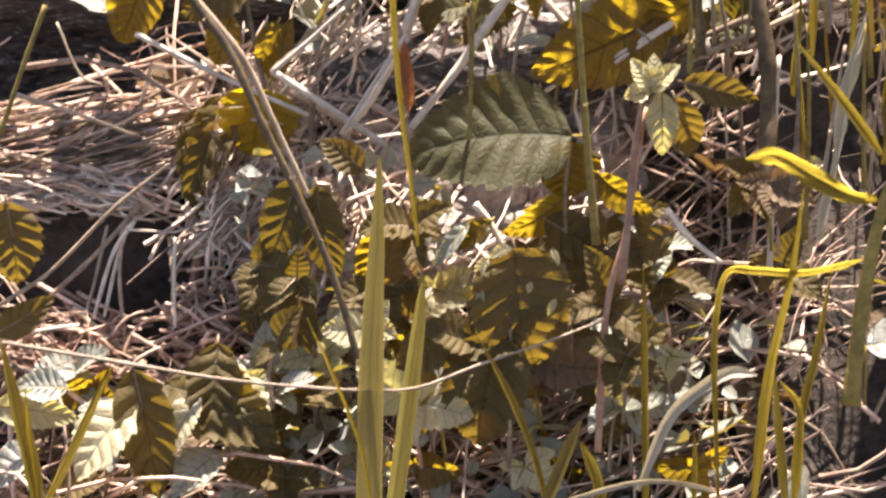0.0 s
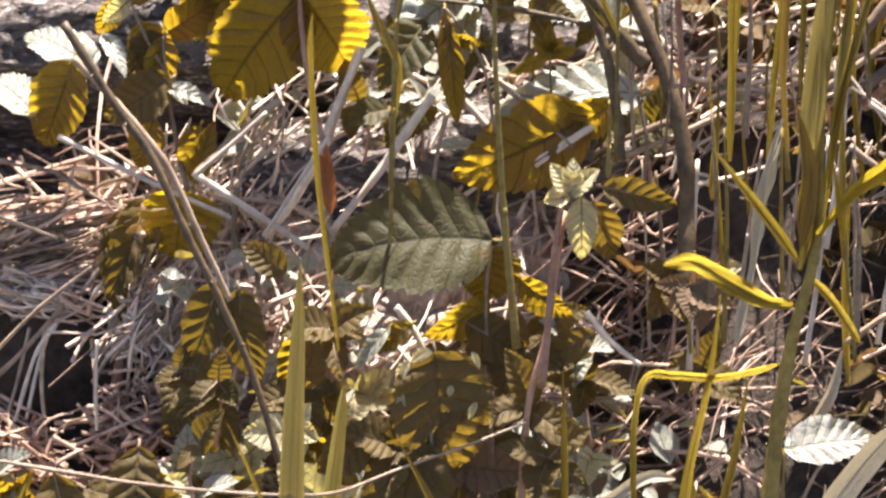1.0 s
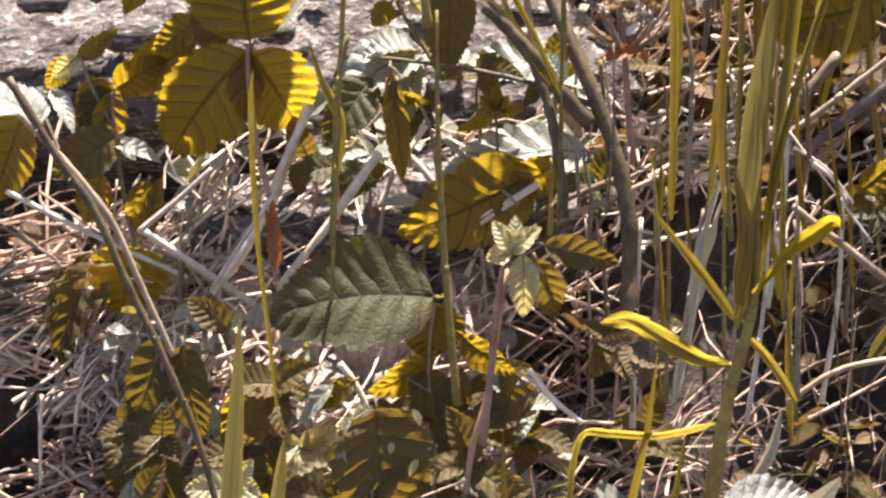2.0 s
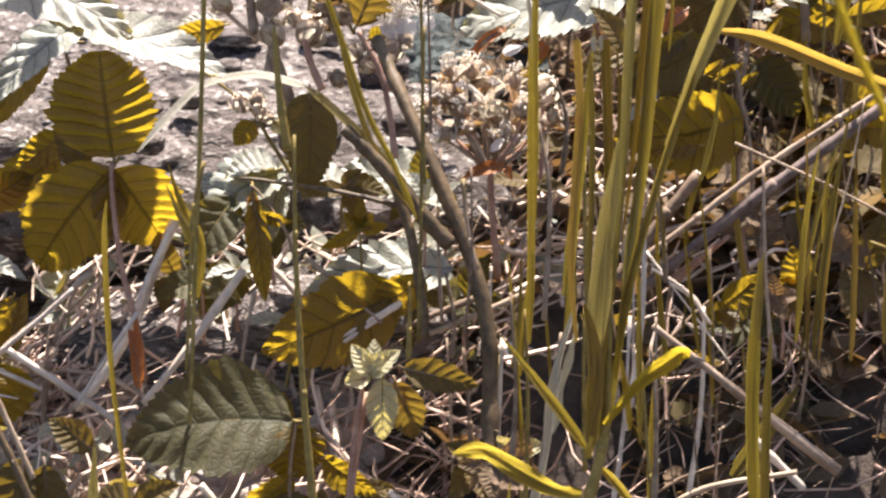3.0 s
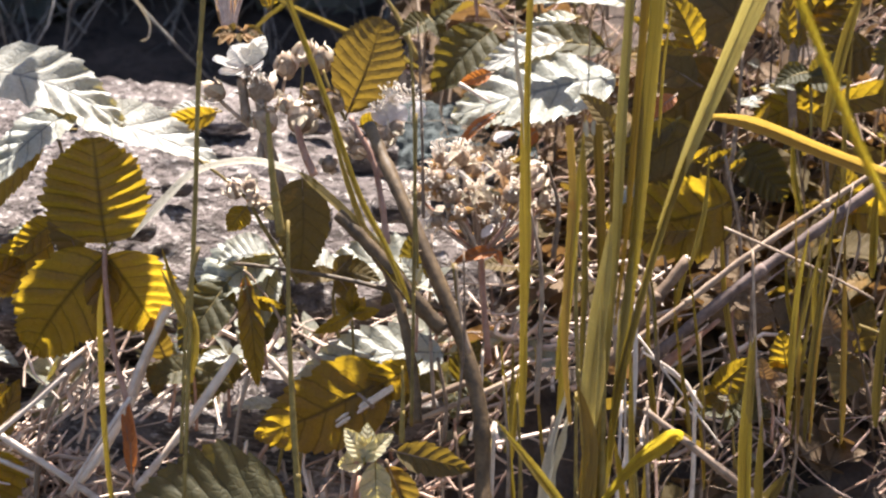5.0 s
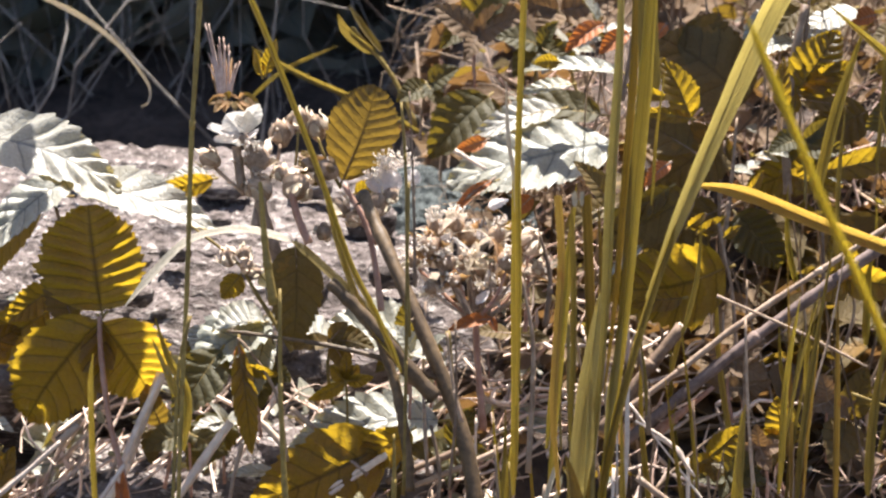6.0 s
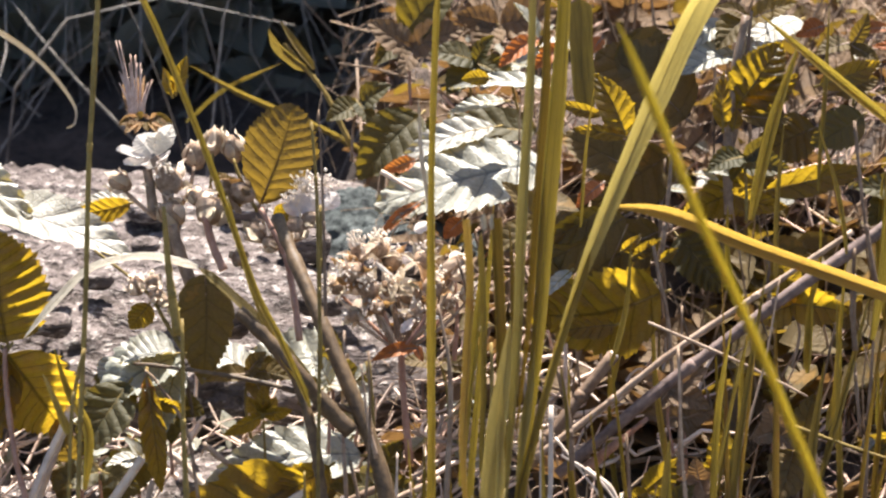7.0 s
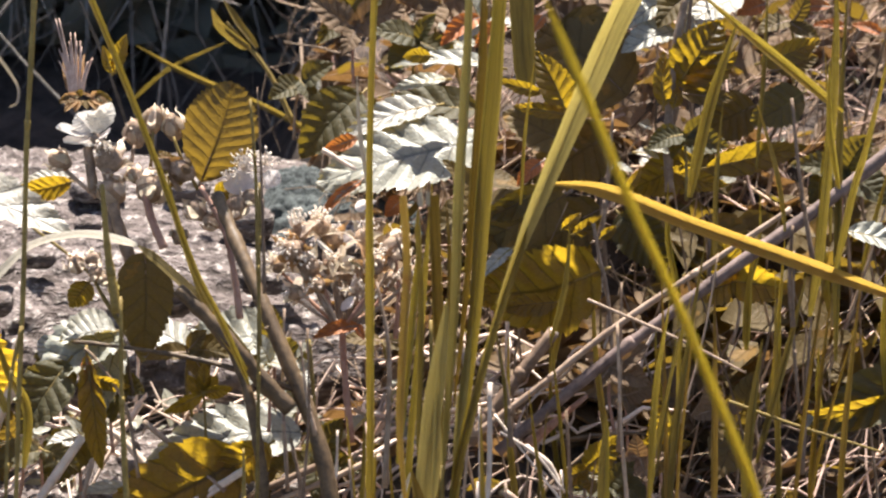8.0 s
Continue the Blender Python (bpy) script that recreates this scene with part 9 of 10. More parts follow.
leaflet(ob, (0.0132, 0.8604, 0.2517), (0.0179, 0.8603, 0.2511), 0.0040, -10, 1, material="bract", fold=0.5, teeth=4, name="sepal", stalk=False, seed=2230)
leaflet(ob, (0.0114, 0.8517, 0.2370), (-0.0055, 0.8490, 0.2343), 0.0055, 20, 0, material="leaf_red", fold=0.6, sag=0.5, seed=2231)
leaflet(ob, (0.0106, 0.8520, 0.2377), (0.0131, 0.8480, 0.2338), 0.0034, 20, 0, material="leaf_red", fold=0.6, seed=2232)

ob = thing("bramble_shoot", "bramble leaf bent over, white and glossy above, yellow and backlit below", "bramble", (-0.0098, 0.7940, 0.2014))
stem(ob, [(-0.0087, 0.7889, 0.1903), (-0.0077, 0.7949, 0.2032), (-0.0109, 0.8018, 0.2180)], 0.0018, 0.0012, material="cane", seed=2233)
leaflet(ob, (-0.0089, 0.8269, 0.2076), (-0.0663, 0.8156, 0.2037), 0.0315, 46, 0, material="leaf_white_sunlit", fold=0.12, full=0.55, teeth=16, seed=2234)
leaflet(ob, (-0.0272, 0.8032, 0.2103), (-0.0758, 0.7895, 0.1907), 0.0337, -6, 8, fold=0.08, teeth=16, full=0.7, pleat=0.5, seed=2235)
leaflet(ob, (-0.0180, 0.8009, 0.2161), (-0.0385, 0.7998, 0.2004), 0.0163, -21, 0, seed=2236)

ob = thing("bramble_plant", "sunlit pale bramble leaf lying behind the flower stem", "bramble", (-0.0187, 0.8565, 0.2238))
leaflet(ob, (-0.0178, 0.8716, 0.2239), (-0.0548, 0.8741, 0.2249), 0.0272, 44, 0, material="leaf_white_sunlit", full=0.55, teeth=16, seed=2237)
leaflet(ob, (-0.0491, 0.8646, 0.2198), (-0.0785, 0.8864, 0.2264), 0.0151, 48, 0, material="leaf_white_sunlit", seed=2238)

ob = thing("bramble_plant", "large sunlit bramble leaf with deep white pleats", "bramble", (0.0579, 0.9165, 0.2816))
leaflet(ob, (0.0586, 0.9275, 0.2794), (-0.0062, 0.9157, 0.2744), 0.0391, 42, 0, material="leaf_white_sunlit", fold=0.04, shape=0.45, full=0.6, teeth=20, pleat=0.7, seed=2239)
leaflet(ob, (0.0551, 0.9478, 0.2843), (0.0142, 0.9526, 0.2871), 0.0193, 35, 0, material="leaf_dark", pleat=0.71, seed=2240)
leaflet(ob, (0.0389, 0.9444, 0.2878), (0.0027, 0.9326, 0.2823), 0.0158, 40, 0, material="leaf_white_sunlit", seed=2241)
leaflet(ob, (0.0113, 0.9059, 0.2718), (-0.0049, 0.8950, 0.2609), 0.0046, 20, 0, material="leaf_red", fold=0.5, seed=2242)
leaflet(ob, (0.0133, 0.9076, 0.2711), (0.0010, 0.8990, 0.2678), 0.0055, 44, 0, material="leaf_white_sunlit", fold=0.5, seed=2243)
leaflet(ob, (0.0095, 0.9177, 0.2842), (-0.0029, 0.9157, 0.2812), 0.0063, 10, 0, material="leaf_red", fold=0.4, seed=2244)
stem(ob, [(-0.0032, 0.9092, 0.2830), (0.0093, 0.9060, 0.2762)], 0.0019, 0.0015, material="straw_white", name="leaf_stalk", seed=2245)
leaflet(ob, (0.0270, 0.9049, 0.2653), (0.0200, 0.9009, 0.2596), 0.0076, 10, 0, material="leaf_red", fold=0.3, seed=2246)

ob = thing("bramble_shoot", "bramble shoot with dark toothed leaves edged with yellow light", "bramble", (0.1018, 0.8322, 0.2403))
stem(ob, [(0.1007, 0.8289, 0.2331), (0.0990, 0.8389, 0.2546), (0.0965, 0.8439, 0.2654), (0.0943, 0.8494, 0.2770)], 0.0016, 0.0012, material="cane", seed=2247)
leaflet(ob, (0.0965, 0.8422, 0.2618), (0.0536, 0.8419, 0.2515), 0.0352, -23, 0, fold=0.12, full=0.5, teeth=16, pleat=0.8, seed=2248)
leaflet(ob, (0.0810, 0.8344, 0.2535), (0.0614, 0.8340, 0.2502), 0.0090, -18, 0, fold=0.3, seed=2249)
leaflet(ob, (0.0848, 0.8603, 0.2834), (0.0524, 0.8552, 0.2653), 0.0199, -9, 0, material="leaf_brown_shaded", full=0.55, teeth=14, pleat=0.69, seed=2250)
leaflet(ob, (0.0768, 0.8583, 0.2875), (0.0544, 0.8563, 0.2752), 0.0103, -16, 0, teeth=12, pleat=0.71, seed=2251)
leaflet(ob, (0.0656, 0.8490, 0.2678), (0.0546, 0.8369, 0.2634), 0.0060, 45, 0, material="leaf_white_sunlit", seed=2252)
leaflet(ob, (0.0517, 0.8457, 0.2564), (0.0586, 0.8443, 0.2471), 0.0080, -16, 0, material="leaf", pleat=0.73, seed=2253)

ob = thing("bramble_shoot", "bramble shoot with yellow-green leaves against dark shade", "bramble", (0.1256, 0.8936, 0.2755))
stem(ob, [(0.1246, 0.8919, 0.2717), (0.1242, 0.8998, 0.2886), (0.1261, 0.9112, 0.3131), (0.1316, 0.9227, 0.3376)], 0.0037, 0.0031, material="cane", seed=2254)
leaflet(ob, (0.1277, 0.9084, 0.3071), (0.1433, 0.9124, 0.3303), 0.0203, -9, -10, fold=0.25, full=0.6, teeth=14, pleat=0.79, seed=2255)
leaflet(ob, (0.1312, 0.9086, 0.3074), (0.1493, 0.9073, 0.3196), 0.0124, -16, -10, fold=0.3, teeth=12, seed=2256)
leaflet(ob, (0.1224, 0.9018, 0.3015), (0.1225, 0.9050, 0.3213), 0.0074, -16, 0, teeth=10, seed=2257)
leaflet(ob, (0.1262, 0.9033, 0.3005), (0.1278, 0.9045, 0.3078), 0.0054, -16, 0, teeth=8, seed=2258)
leaflet(ob, (0.1296, 0.9124, 0.3028), (0.1494, 0.9114, 0.3015), 0.0083, 12, 0, material="leaf_brown_shaded", seed=2259)
leaflet(ob, (0.0868, 0.8956, 0.3010), (0.0756, 0.9015, 0.3229), 0.0135, -10, 0, teeth=12, pleat=0.79, fold=0.4, seed=2260)
leaflet(ob, (0.0867, 0.8938, 0.3015), (0.0673, 0.8944, 0.3042), 0.0061, -12, 0, teeth=10, seed=2261)
leaflet(ob, (0.0781, 0.9006, 0.3074), (0.0617, 0.9018, 0.3125), 0.0053, -11, 0, teeth=10, seed=2262)
leaflet(ob, (0.1107, 0.9241, 0.2978), (0.0783, 0.9391, 0.3209), 0.0359, 8, 0, material="leaf_brown_shaded", full=0.55, fold=0.08, pleat=0.4, seed=2263)
leaflet(ob, (0.0881, 0.9455, 0.3222), (0.1091, 0.9358, 0.3073), 0.0256, 8, 0, material="leaf_brown_shaded", full=0.55, pleat=0.4, seed=2264)
leaflet(ob, (0.0894, 0.9161, 0.2807), (0.0643, 0.9278, 0.2924), 0.0190, 20, 0, material="leaf_brown_shaded", pleat=0.5, seed=2265)
leaflet(ob, (0.1289, 0.9343, 0.3198), (0.1083, 0.9259, 0.3172), 0.0159, 48, 0, material="leaf_white_sunlit", fold=0.3, pleat=0.5, seed=2266)
leaflet(ob, (0.1550, 0.9528, 0.3271), (0.1289, 0.9348, 0.3230), 0.0182, 52, 0, material="leaf_white_sunlit", fold=0.1, pleat=0.5, seed=2267)
leaflet(ob, (0.1288, 0.9480, 0.3277), (0.1097, 0.9330, 0.3237), 0.0128, 50, 0, material="leaf_white_sunlit", fold=0.2, pleat=0.5, seed=2268)
leaflet(ob, (0.1583, 0.9118, 0.3144), (0.1810, 0.9139, 0.3222), 0.0104, -10, 0, teeth=12, pleat=0.75, seed=2269)
leaflet(ob, (0.1639, 0.9141, 0.3107), (0.1807, 0.9170, 0.3155), 0.0096, 6, 0, material="leaf_brown_shaded", teeth=12, seed=2270)
leaflet(ob, (0.1379, 0.8938, 0.2802), (0.1754, 0.8956, 0.2871), 0.0120, -11, 0, teeth=18, pleat=0.77, seed=2271)
leaflet(ob, (0.1236, 0.8954, 0.2792), (0.1464, 0.8938, 0.2730), 0.0091, -11, 0, teeth=12, seed=2272)
leaflet(ob, (0.1737, 0.9071, 0.3043), (0.1547, 0.9010, 0.2956), 0.0166, 10, 0, material="leaf_dark", pleat=0.5, seed=2273)
leaflet(ob, (0.0622, 0.9289, 0.3082), (0.0219, 0.9367, 0.3109), 0.0097, 46, 0, material="leaf_white_sunlit", seed=2274)
leaflet(ob, (0.0374, 0.9168, 0.3164), (0.0270, 0.9167, 0.3161), 0.0063, -11, 0, teeth=8, seed=2275)
leaflet(ob, (0.0431, 0.9356, 0.3012), (0.0217, 0.9326, 0.3001), 0.0085, 46, 0, material="leaf_white_sunlit", seed=2276)
leaflet(ob, (0.0100, 0.9593, 0.2876), (-0.0138, 0.9415, 0.2698), 0.0242, 20, 0, material="leaf_dark", pleat=0.4, seed=2277)
leaflet(ob, (0.0880, 0.8603, 0.2683), (0.0960, 0.8615, 0.2742), 0.0056, -14, 0, teeth=6, seed=2278)
leaflet(ob, (0.0840, 0.8611, 0.2700), (0.0908, 0.8622, 0.2755), 0.0048, -14, 0, teeth=6, seed=2279)
leaflet(ob, (0.0976, 0.8596, 0.2668), (0.1036, 0.8604, 0.2711), 0.0042, -14, 0, teeth=6, seed=2280)
leaflet(ob, (0.1062, 0.8664, 0.2815), (0.1122, 0.8681, 0.2902), 0.0042, -14, 0, teeth=6, seed=2281)
leaflet(ob, (0.0920, 0.8610, 0.2697), (0.0980, 0.8619, 0.2745), 0.0042, -14, 0, teeth=6, seed=2282)
leaflet(ob, (0.1113, 0.8896, 0.2882), (0.1202, 0.8879, 0.2876), 0.0049, 48, 0, material="leaf_white_sunlit", teeth=6, seed=2283)
leaflet(ob, (0.1020, 0.8874, 0.2836), (0.1109, 0.8857, 0.2831), 0.0049, 48, 0, material="leaf_white_sunlit", teeth=6, seed=2284)
leaflet(ob, (0.1154, 0.8903, 0.2896), (0.1243, 0.8885, 0.2891), 0.0049, 48, 0, material="leaf_white_sunlit", teeth=6, seed=2285)

ob = thing("dead_leaf", "curled orange-brown dead leaf on the litter", "leaf", (0.0562, 0.9587, 0.3183))
leaflet(ob, (0.0562, 0.9587, 0.3183), (0.0410, 0.9506, 0.3109), 0.0087, 22, 0, material="leaf_red", fold=0.4, teeth=9, seed=2286)

ob = thing("dead_leaf", "curled orange-brown dead leaf on the litter", "leaf", (0.0658, 0.9485, 0.3181))
leaflet(ob, (0.0658, 0.9485, 0.3181), (0.0539, 0.9424, 0.3123), 0.0082, 22, 0, material="leaf_red", fold=0.4, teeth=9, seed=2287)

ob = thing("dead_leaf", "curled orange-brown dead leaf on the litter", "leaf", (0.0799, 0.9413, 0.3240))
leaflet(ob, (0.0799, 0.9413, 0.3240), (0.0750, 0.9360, 0.3191), 0.0055, 22, 0, material="leaf_red", fold=0.4, teeth=9, seed=2288)

ob = thing("dead_leaf", "curled orange-brown dead leaf on the litter", "leaf", (0.0777, 0.8756, 0.2905))
leaflet(ob, (0.0777, 0.8756, 0.2905), (0.0681, 0.8691, 0.2844), 0.0069, 22, 0, material="leaf_red", fold=0.4, teeth=9, seed=2289)

ob = thing("dead_leaf", "curled orange-brown dead leaf on the litter", "leaf", (0.1668, 0.9690, 0.3191))
leaflet(ob, (0.1668, 0.9690, 0.3191), (0.1557, 0.9665, 0.3168), 0.0087, 22, 0, material="leaf_red", fold=0.4, teeth=9, seed=2290)

ob = thing("dead_leaf", "curled orange-brown dead leaf on the litter", "leaf", (0.1919, 0.9685, 0.3181))
leaflet(ob, (0.1919, 0.9685, 0.3181), (0.1767, 0.9694, 0.3189), 0.0057, 22, 0, material="leaf_red", fold=0.4, teeth=9, seed=2291)

ob = thing("dead_leaf", "curled orange-brown dead leaf on the litter", "leaf", (0.1984, 0.9650, 0.3105))
leaflet(ob, (0.1984, 0.9650, 0.3105), (0.1854, 0.9669, 0.3123), 0.0048, 22, 0, material="leaf_red", fold=0.4, teeth=9, seed=2292)

ob = thing("dead_leaf", "curled orange-brown dead leaf on the litter", "leaf", (0.2130, 0.9727, 0.3056))
leaflet(ob, (0.2130, 0.9727, 0.3056), (0.2023, 0.9765, 0.3091), 0.0053, 22, 0, material="leaf_red", fold=0.4, teeth=9, seed=2293)

ob = thing("bramble_shoot", "bramble shoot with wide brown leaves hanging in shade", "bramble", (-0.0928, 0.6901, 0.1074))
stem(ob, [(-0.0823, 0.6845, 0.0952), (-0.0814, 0.7000, 0.1284), (-0.0833, 0.7129, 0.1561), (-0.0852, 0.7161, 0.1630)], 0.0017, 0.0011, material="cane", seed=2294)
leaflet(ob, (-0.0804, 0.7161, 0.1630), (-0.0728, 0.6992, 0.1267), 0.0370, 34, 0, fold=0.12, full=0.5, teeth=16, material="leaf_brown_shaded", pleat=0.5, seed=2295)
leaflet(ob, (-0.0812, 0.7130, 0.1649), (-0.0888, 0.7118, 0.1622), 0.0049, 40, 0, material="leaf_pale", fold=0.5, teeth=5, name="curled_edge", stalk=False, seed=2296)
leaflet(ob, (-0.0888, 0.7118, 0.1622), (-0.0932, 0.7081, 0.1545), 0.0045, 40, 0, material="leaf_pale", fold=0.5, teeth=5, name="curled_edge", stalk=False, seed=2297)
leaflet(ob, (-0.0916, 0.7073, 0.1528), (-0.0916, 0.7037, 0.1450), 0.0034, 40, 0, material="leaf_pale", fold=0.5, teeth=5, name="curled_edge", stalk=False, seed=2298)
leaflet(ob, (-0.0746, 0.7082, 0.1546), (-0.0756, 0.7066, 0.1511), 0.0026, 40, 0, material="leaf_pale", fold=0.5, teeth=5, name="curled_edge", stalk=False, seed=2299)
leaflet(ob, (-0.0661, 0.7058, 0.1495), (-0.0693, 0.7034, 0.1443), 0.0030, 40, 0, material="leaf_pale", fold=0.5, teeth=5, name="curled_edge", stalk=False, seed=2300)
leaflet(ob, (-0.0680, 0.7130, 0.1649), (-0.0652, 0.7106, 0.1598), 0.0026, 40, 0, material="leaf_pale", fold=0.5, teeth=5, name="curled_edge", stalk=False, seed=2301)
leaflet(ob, (-0.0852, 0.7036, 0.1362), (-0.0942, 0.6877, 0.1021), 0.0324, 30, 0, fold=0.15, full=0.5, teeth=16, material="leaf_brown_shaded", pleat=0.5, seed=2302)
leaflet(ob, (-0.1033, 0.7039, 0.1369), (-0.1203, 0.6965, 0.1280), 0.0172, 15, 0, material="leaf_brown_shaded", seed=2303)
leaflet(ob, (-0.0862, 0.6959, 0.1196), (-0.0922, 0.6931, 0.1019), 0.0086, -16, 0, seed=2304)
leaflet(ob, (-0.1065, 0.6989, 0.1175), (-0.1177, 0.6955, 0.0964), 0.0077, -16, 0, material="leaf", fold=0.5, seed=2305)

ob = thing("bramble_plant", "wide dull brown bramble leaves hanging in deep shade", "bramble", (0.1039, 0.9095, 0.2344))
stem(ob, [(0.1028, 0.9085, 0.2323), (0.1015, 0.9199, 0.2567), (0.1037, 0.9303, 0.2791)], 0.0018, 0.0013, material="cane", seed=2306)
leaflet(ob, (0.1048, 0.9308, 0.2801), (0.0762, 0.9214, 0.2644), 0.0269, 6, 0, material="leaf_brown_shaded", full=0.5, fold=0.1, teeth=14, seed=2307)
leaflet(ob, (0.1015, 0.9189, 0.2547), (0.0723, 0.9089, 0.2393), 0.0213, 8, 0, material="leaf_brown_shaded", full=0.55, fold=0.2, teeth=12, seed=2308)
leaflet(ob, (0.1079, 0.9146, 0.2541), (0.1254, 0.9029, 0.2373), 0.0201, 10, 0, material="leaf_dark", full=0.55, fold=0.3, teeth=12, seed=2309)
leaflet(ob, (0.1449, 0.9327, 0.2713), (0.1136, 0.9287, 0.2581), 0.0203, -8, 0, full=0.55, fold=0.2, teeth=14, seed=2310)
leaflet(ob, (0.1428, 0.9222, 0.2488), (0.1605, 0.9123, 0.2335), 0.0181, 8, 0, material="leaf_brown_shaded", full=0.55, fold=0.2, teeth=12, seed=2311)
leaflet(ob, (0.1613, 0.9438, 0.2865), (0.1384, 0.9374, 0.2767), 0.0204, 8, 0, material="leaf_brown_shaded", full=0.55, fold=0.2, teeth=12, seed=2312)

ob = thing("grass_clump", "clump of thin amber grass blades standing in straw", "grass", (0.1302, 0.8852, 0.1538))
blade(ob, [(0.1238, 0.7792, 0.2767), (0.1203, 0.7680, 0.2528), (0.1175, 0.7583, 0.2320), (0.1159, 0.7491, 0.2122)], 0.0017, material="grass_amber", tip=0.5, fold=0.6, turn=44, seed=2313)
blade(ob, [(0.1258, 0.8054, 0.2641), (0.1203, 0.7940, 0.2397), (0.1159, 0.7841, 0.2184), (0.1133, 0.7746, 0.1981)], 0.0024, material="grass_dull", tip=0.5, fold=0.6, turn=44, seed=2314)
blade(ob, [(0.1149, 0.8109, 0.2796), (0.1152, 0.7968, 0.2493), (0.1155, 0.7844, 0.2228), (0.1155, 0.7732, 0.1989)], 0.0020, material="grass_amber", tip=0.5, fold=0.6, turn=30, seed=2315)
blade(ob, [(0.1269, 0.7834, 0.2980), (0.1210, 0.7688, 0.2666), (0.1165, 0.7560, 0.2392), (0.1137, 0.7445, 0.2148)], 0.0028, material="grass_dull", tip=0.5, fold=0.6, turn=-44, seed=2316)
blade(ob, [(0.1332, 0.8124, 0.2701), (0.1326, 0.7995, 0.2425), (0.1320, 0.7883, 0.2184), (0.1315, 0.7779, 0.1961)], 0.0030, material="grass_amber", tip=0.5, fold=0.6, turn=30, seed=2317)

ob = thing("grass_clump", "clump of thin olive blades among brown stalks", "grass", (0.1776, 0.8848, 0.1535))
blade(ob, [(0.1792, 0.7997, 0.2588), (0.1715, 0.7895, 0.2370), (0.1655, 0.7806, 0.2179), (0.1620, 0.7719, 0.1992)], 0.0024, material="grass_deep", tip=0.5, fold=0.6, turn=44, seed=2318)
blade(ob, [(0.1726, 0.8089, 0.2703), (0.1687, 0.7962, 0.2432), (0.1657, 0.7852, 0.2195), (0.1638, 0.7749, 0.1975)], 0.0024, material="grass_deep", tip=0.5, fold=0.6, turn=-44, seed=2319)
blade(ob, [(0.1801, 0.7962, 0.2800), (0.1763, 0.7831, 0.2519), (0.1734, 0.7717, 0.2275), (0.1716, 0.7612, 0.2050)], 0.0026, material="grass_amber", tip=0.5, fold=0.6, turn=-44, seed=2320)
blade(ob, [(0.1531, 0.8083, 0.2744), (0.1535, 0.7951, 0.2461), (0.1538, 0.7835, 0.2214), (0.1538, 0.7729, 0.1987)], 0.0027, material="grass_dull", tip=0.5, fold=0.6, turn=-44, seed=2321)
blade(ob, [(0.1665, 0.7810, 0.2981), (0.1604, 0.7665, 0.2670), (0.1556, 0.7538, 0.2398), (0.1527, 0.7425, 0.2156)], 0.0025, material="grass_deep", tip=0.5, fold=0.6, turn=44, seed=2322)

ob = thing("grass_clump", "dull blades standing in shade behind the tuft", "grass", (0.0733, 0.9131, 0.3064))
blade(ob, [(0.0711, 0.9343, 0.3412), (0.0716, 0.9254, 0.3221), (0.0734, 0.9161, 0.3021)], 0.0088, material="grass_dull", tip=0.05, fold=0.2, seed=2323)


def shade_cane(label, side, height, leaves, seed):
    """A long bramble cane, added unseen to shade the plants; it rises beside the bank and arches over it, bearing
    leaves on short stalks: (x, y, size).
    """
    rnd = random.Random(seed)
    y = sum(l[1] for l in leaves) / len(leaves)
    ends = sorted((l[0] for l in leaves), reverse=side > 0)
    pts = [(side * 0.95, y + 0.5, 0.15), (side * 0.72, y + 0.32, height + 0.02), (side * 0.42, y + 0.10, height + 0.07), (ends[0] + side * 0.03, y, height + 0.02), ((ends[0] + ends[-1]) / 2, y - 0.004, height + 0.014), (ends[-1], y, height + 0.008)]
    ob = thing("unseen_bramble_arch", label, "bramble", pts[0])
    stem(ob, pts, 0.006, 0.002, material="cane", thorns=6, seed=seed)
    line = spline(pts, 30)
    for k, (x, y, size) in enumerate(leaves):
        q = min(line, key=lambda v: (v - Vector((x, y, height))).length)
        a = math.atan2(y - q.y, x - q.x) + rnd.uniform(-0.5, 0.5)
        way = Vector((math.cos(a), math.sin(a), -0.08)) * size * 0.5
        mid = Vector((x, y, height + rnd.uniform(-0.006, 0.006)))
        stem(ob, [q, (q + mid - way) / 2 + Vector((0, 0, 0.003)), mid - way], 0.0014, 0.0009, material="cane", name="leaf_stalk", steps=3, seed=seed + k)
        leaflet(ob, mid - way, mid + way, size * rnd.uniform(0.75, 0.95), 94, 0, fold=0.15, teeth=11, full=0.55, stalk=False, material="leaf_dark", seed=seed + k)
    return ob


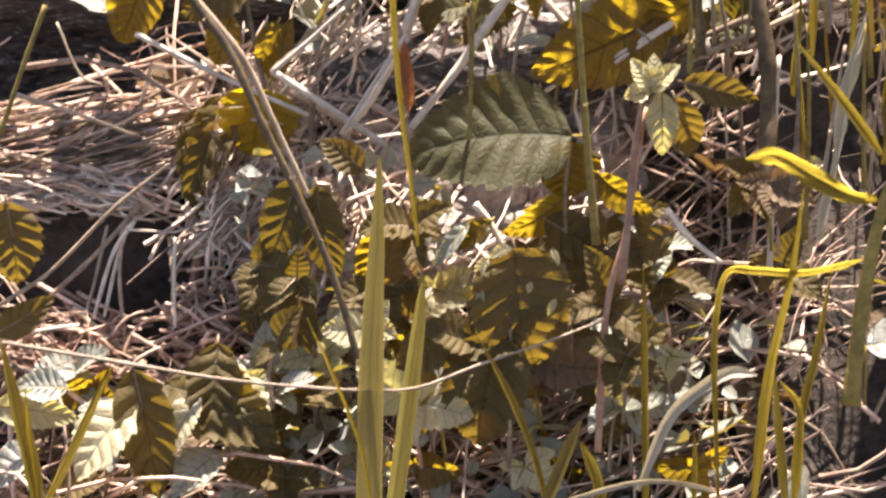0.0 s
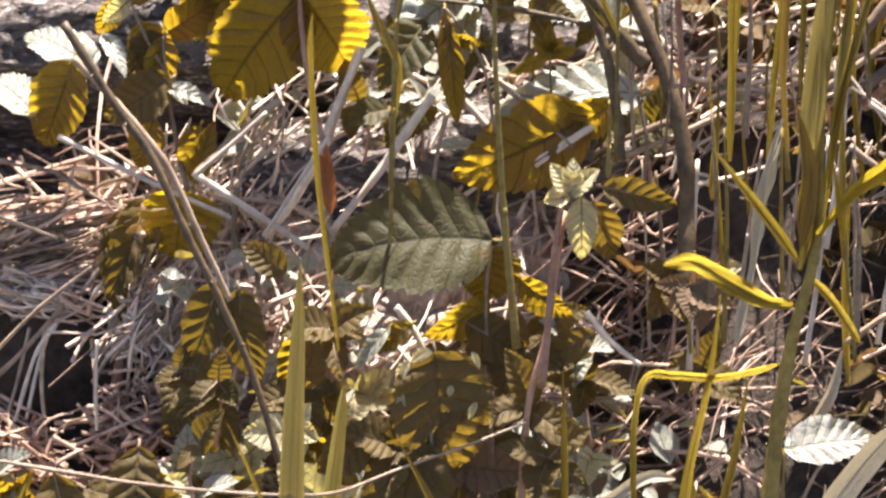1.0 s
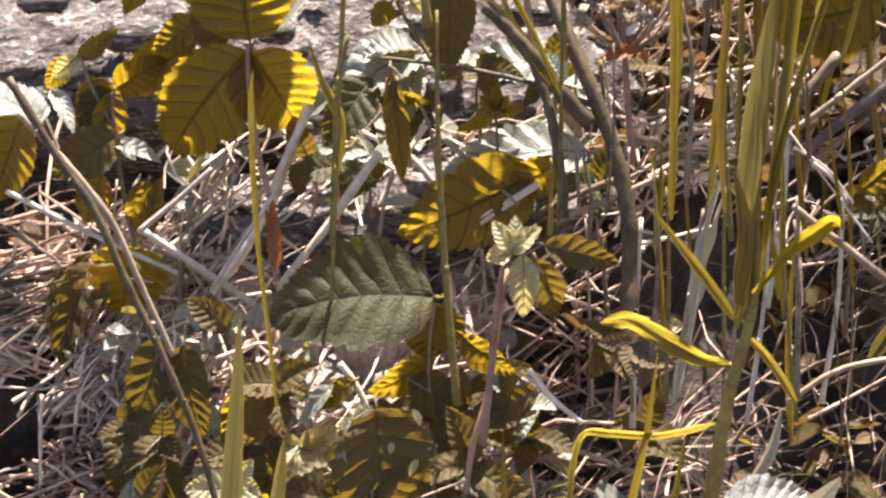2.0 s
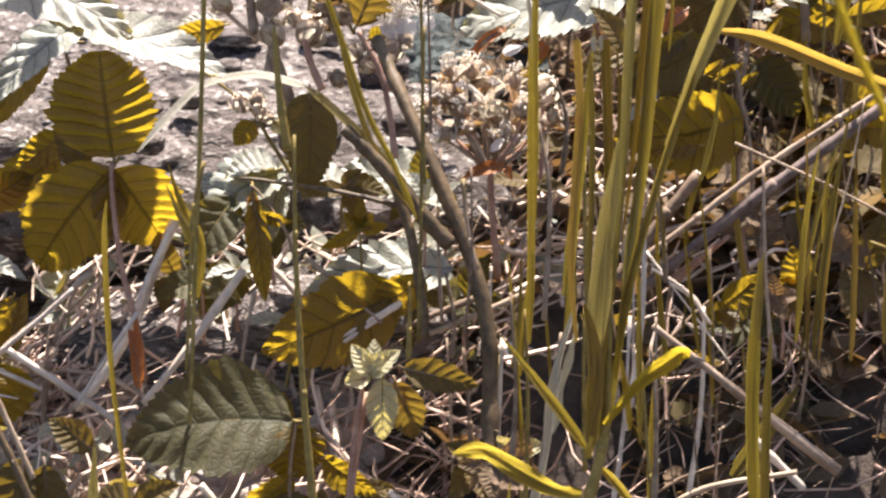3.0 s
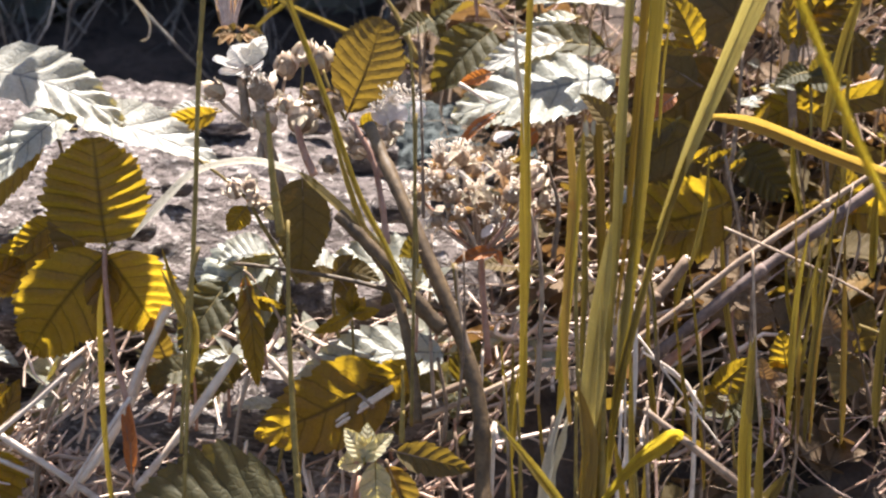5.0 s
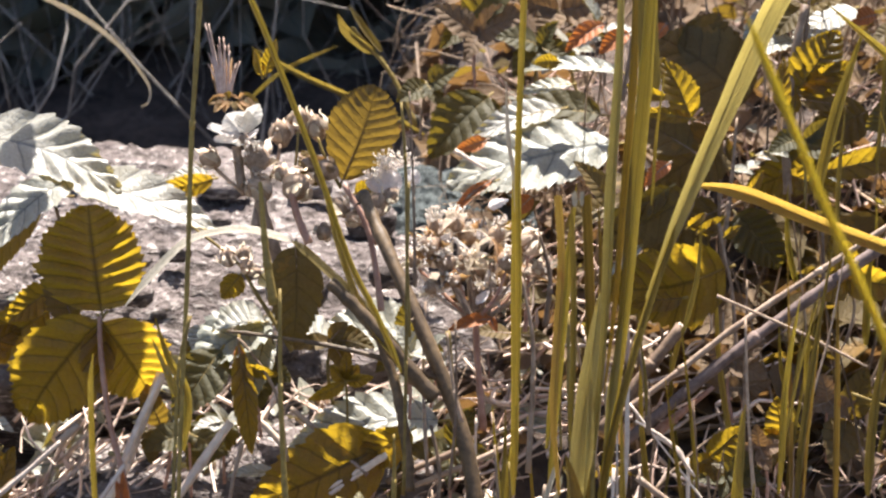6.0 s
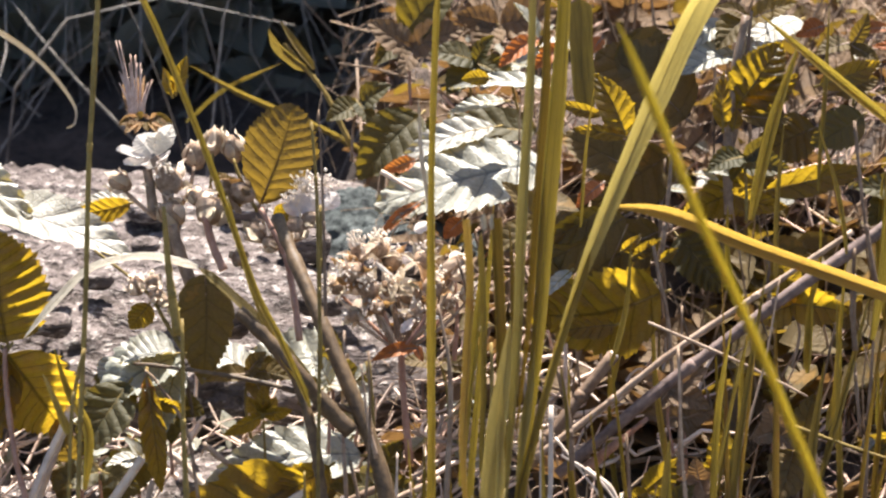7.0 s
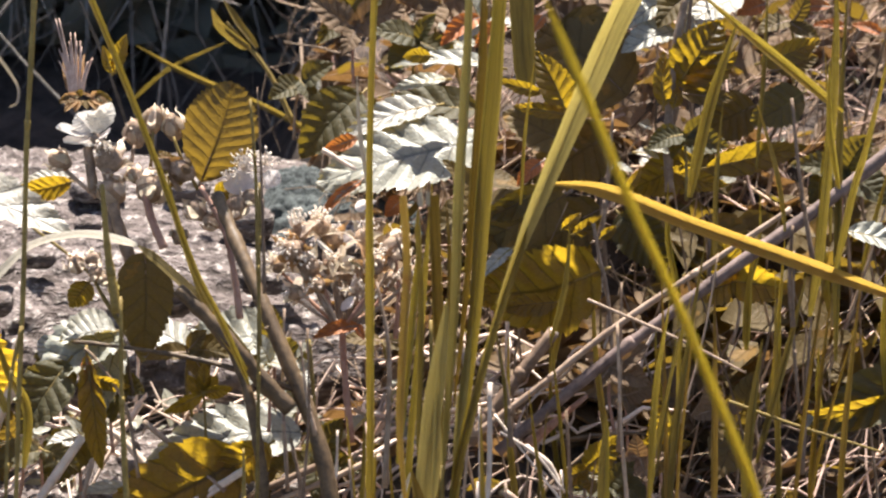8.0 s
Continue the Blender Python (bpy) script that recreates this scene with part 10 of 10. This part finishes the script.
# Leaf places are chosen so their shadows fall on given leaves and litter.
shade_cane("unseen small-leaved bramble cane arching over the bank, added for shade", -1, 0.398, ((-0.187, 0.831, 0.023), (-0.178, 0.83, 0.02), (-0.17, 0.831, 0.018), (-0.163, 0.829, 0.024), (-0.156, 0.829, 0.018), (-0.14, 0.83, 0.018), (-0.136, 0.827, 0.021), (-0.097, 0.847, 0.018), (-0.052, 0.878, 0.022), (-0.051, 0.878, 0.024), (-0.048, 0.887, 0.023), (-0.034, 0.887, 0.019)), 31)
shade_cane("unseen thorny bramble cane arching over the boulder, added for shade", -1, 0.408, ((-0.245, 0.914, 0.025), (-0.216, 0.952, 0.015), (-0.183, 0.911, 0.022), (-0.183, 0.94, 0.02), (-0.17, 0.976, 0.016), (-0.166, 0.973, 0.021), (-0.155, 0.953, 0.018), (-0.153, 0.912, 0.018), (-0.146, 0.943, 0.02), (-0.144, 0.935, 0.02), (-0.139, 0.912, 0.02), (-0.139, 0.947, 0.024), (-0.137, 0.936, 0.031), (-0.135, 0.936, 0.025), (-0.132, 0.936, 0.015), (-0.131, 0.913, 0.018), (-0.126, 0.929, 0.02), (-0.123, 0.938, 0.017), (-0.122, 0.91, 0.015), (-0.118, 0.932, 0.028), (-0.116, 0.94, 0.018), (-0.056, 0.91, 0.011), (-0.047, 0.893, 0.023), (-0.044, 0.91, 0.017), (-0.033, 0.893, 0.019), (-0.023, 0.912, 0.018)), 71)
shade_cane("unseen small-leaved bramble cane arching over the grass, added for shade", 1, 0.398, ((0.066, 0.914, 0.013), (0.066, 0.92, 0.014), (0.068, 0.928, 0.015), (0.071, 0.912, 0.017), (0.074, 0.923, 0.016), (0.078, 0.915, 0.014), (0.078, 0.919, 0.012), (0.078, 0.922, 0.014), (0.078, 0.927, 0.019), (0.085, 0.916, 0.012), (0.087, 0.926, 0.014), (0.093, 0.917, 0.013), (0.1, 0.914, 0.012), (0.102, 0.92, 0.013)), 111)
shade_cane("unseen bramble cane, added for shade, over litter behind the grass", 1, 0.404, ((0.069, 1.014, 0.019), (0.084, 0.987, 0.02), (0.089, 0.998, 0.02), (0.093, 0.984, 0.025), (0.093, 0.99, 0.018), (0.095, 1.0, 0.025), (0.098, 0.999, 0.028), (0.101, 1.011, 0.017), (0.104, 0.99, 0.022), (0.106, 0.984, 0.022), (0.111, 1.119, 0.016), (0.112, 1.012, 0.019), (0.113, 1.071, 0.016), (0.115, 0.982, 0.02)), 151)
shade_cane("unseen long bramble cane arching high over the litter, added for shade", 1, 0.41, ((0.115, 0.985, 0.02), (0.119, 1.019, 0.018), (0.123, 1.112, 0.016), (0.124, 0.963, 0.018), (0.124, 1.017, 0.018), (0.124, 1.092, 0.016), (0.126, 0.999, 0.022), (0.126, 1.016, 0.02), (0.134, 1.104, 0.016), (0.135, 1.011, 0.018), (0.135, 1.081, 0.016), (0.136, 1.017, 0.02), (0.14, 1.018, 0.019), (0.145, 0.971, 0.02), (0.146, 1.094, 0.016), (0.151, 1.074, 0.016), (0.157, 1.011, 0.022), (0.159, 1.017, 0.019), (0.159, 1.108, 0.016), (0.161, 1.01, 0.02), (0.162, 0.972, 0.017), (0.171, 1.018, 0.018), (0.172, 0.965, 0.022), (0.188, 1.018, 0.018)), 191)
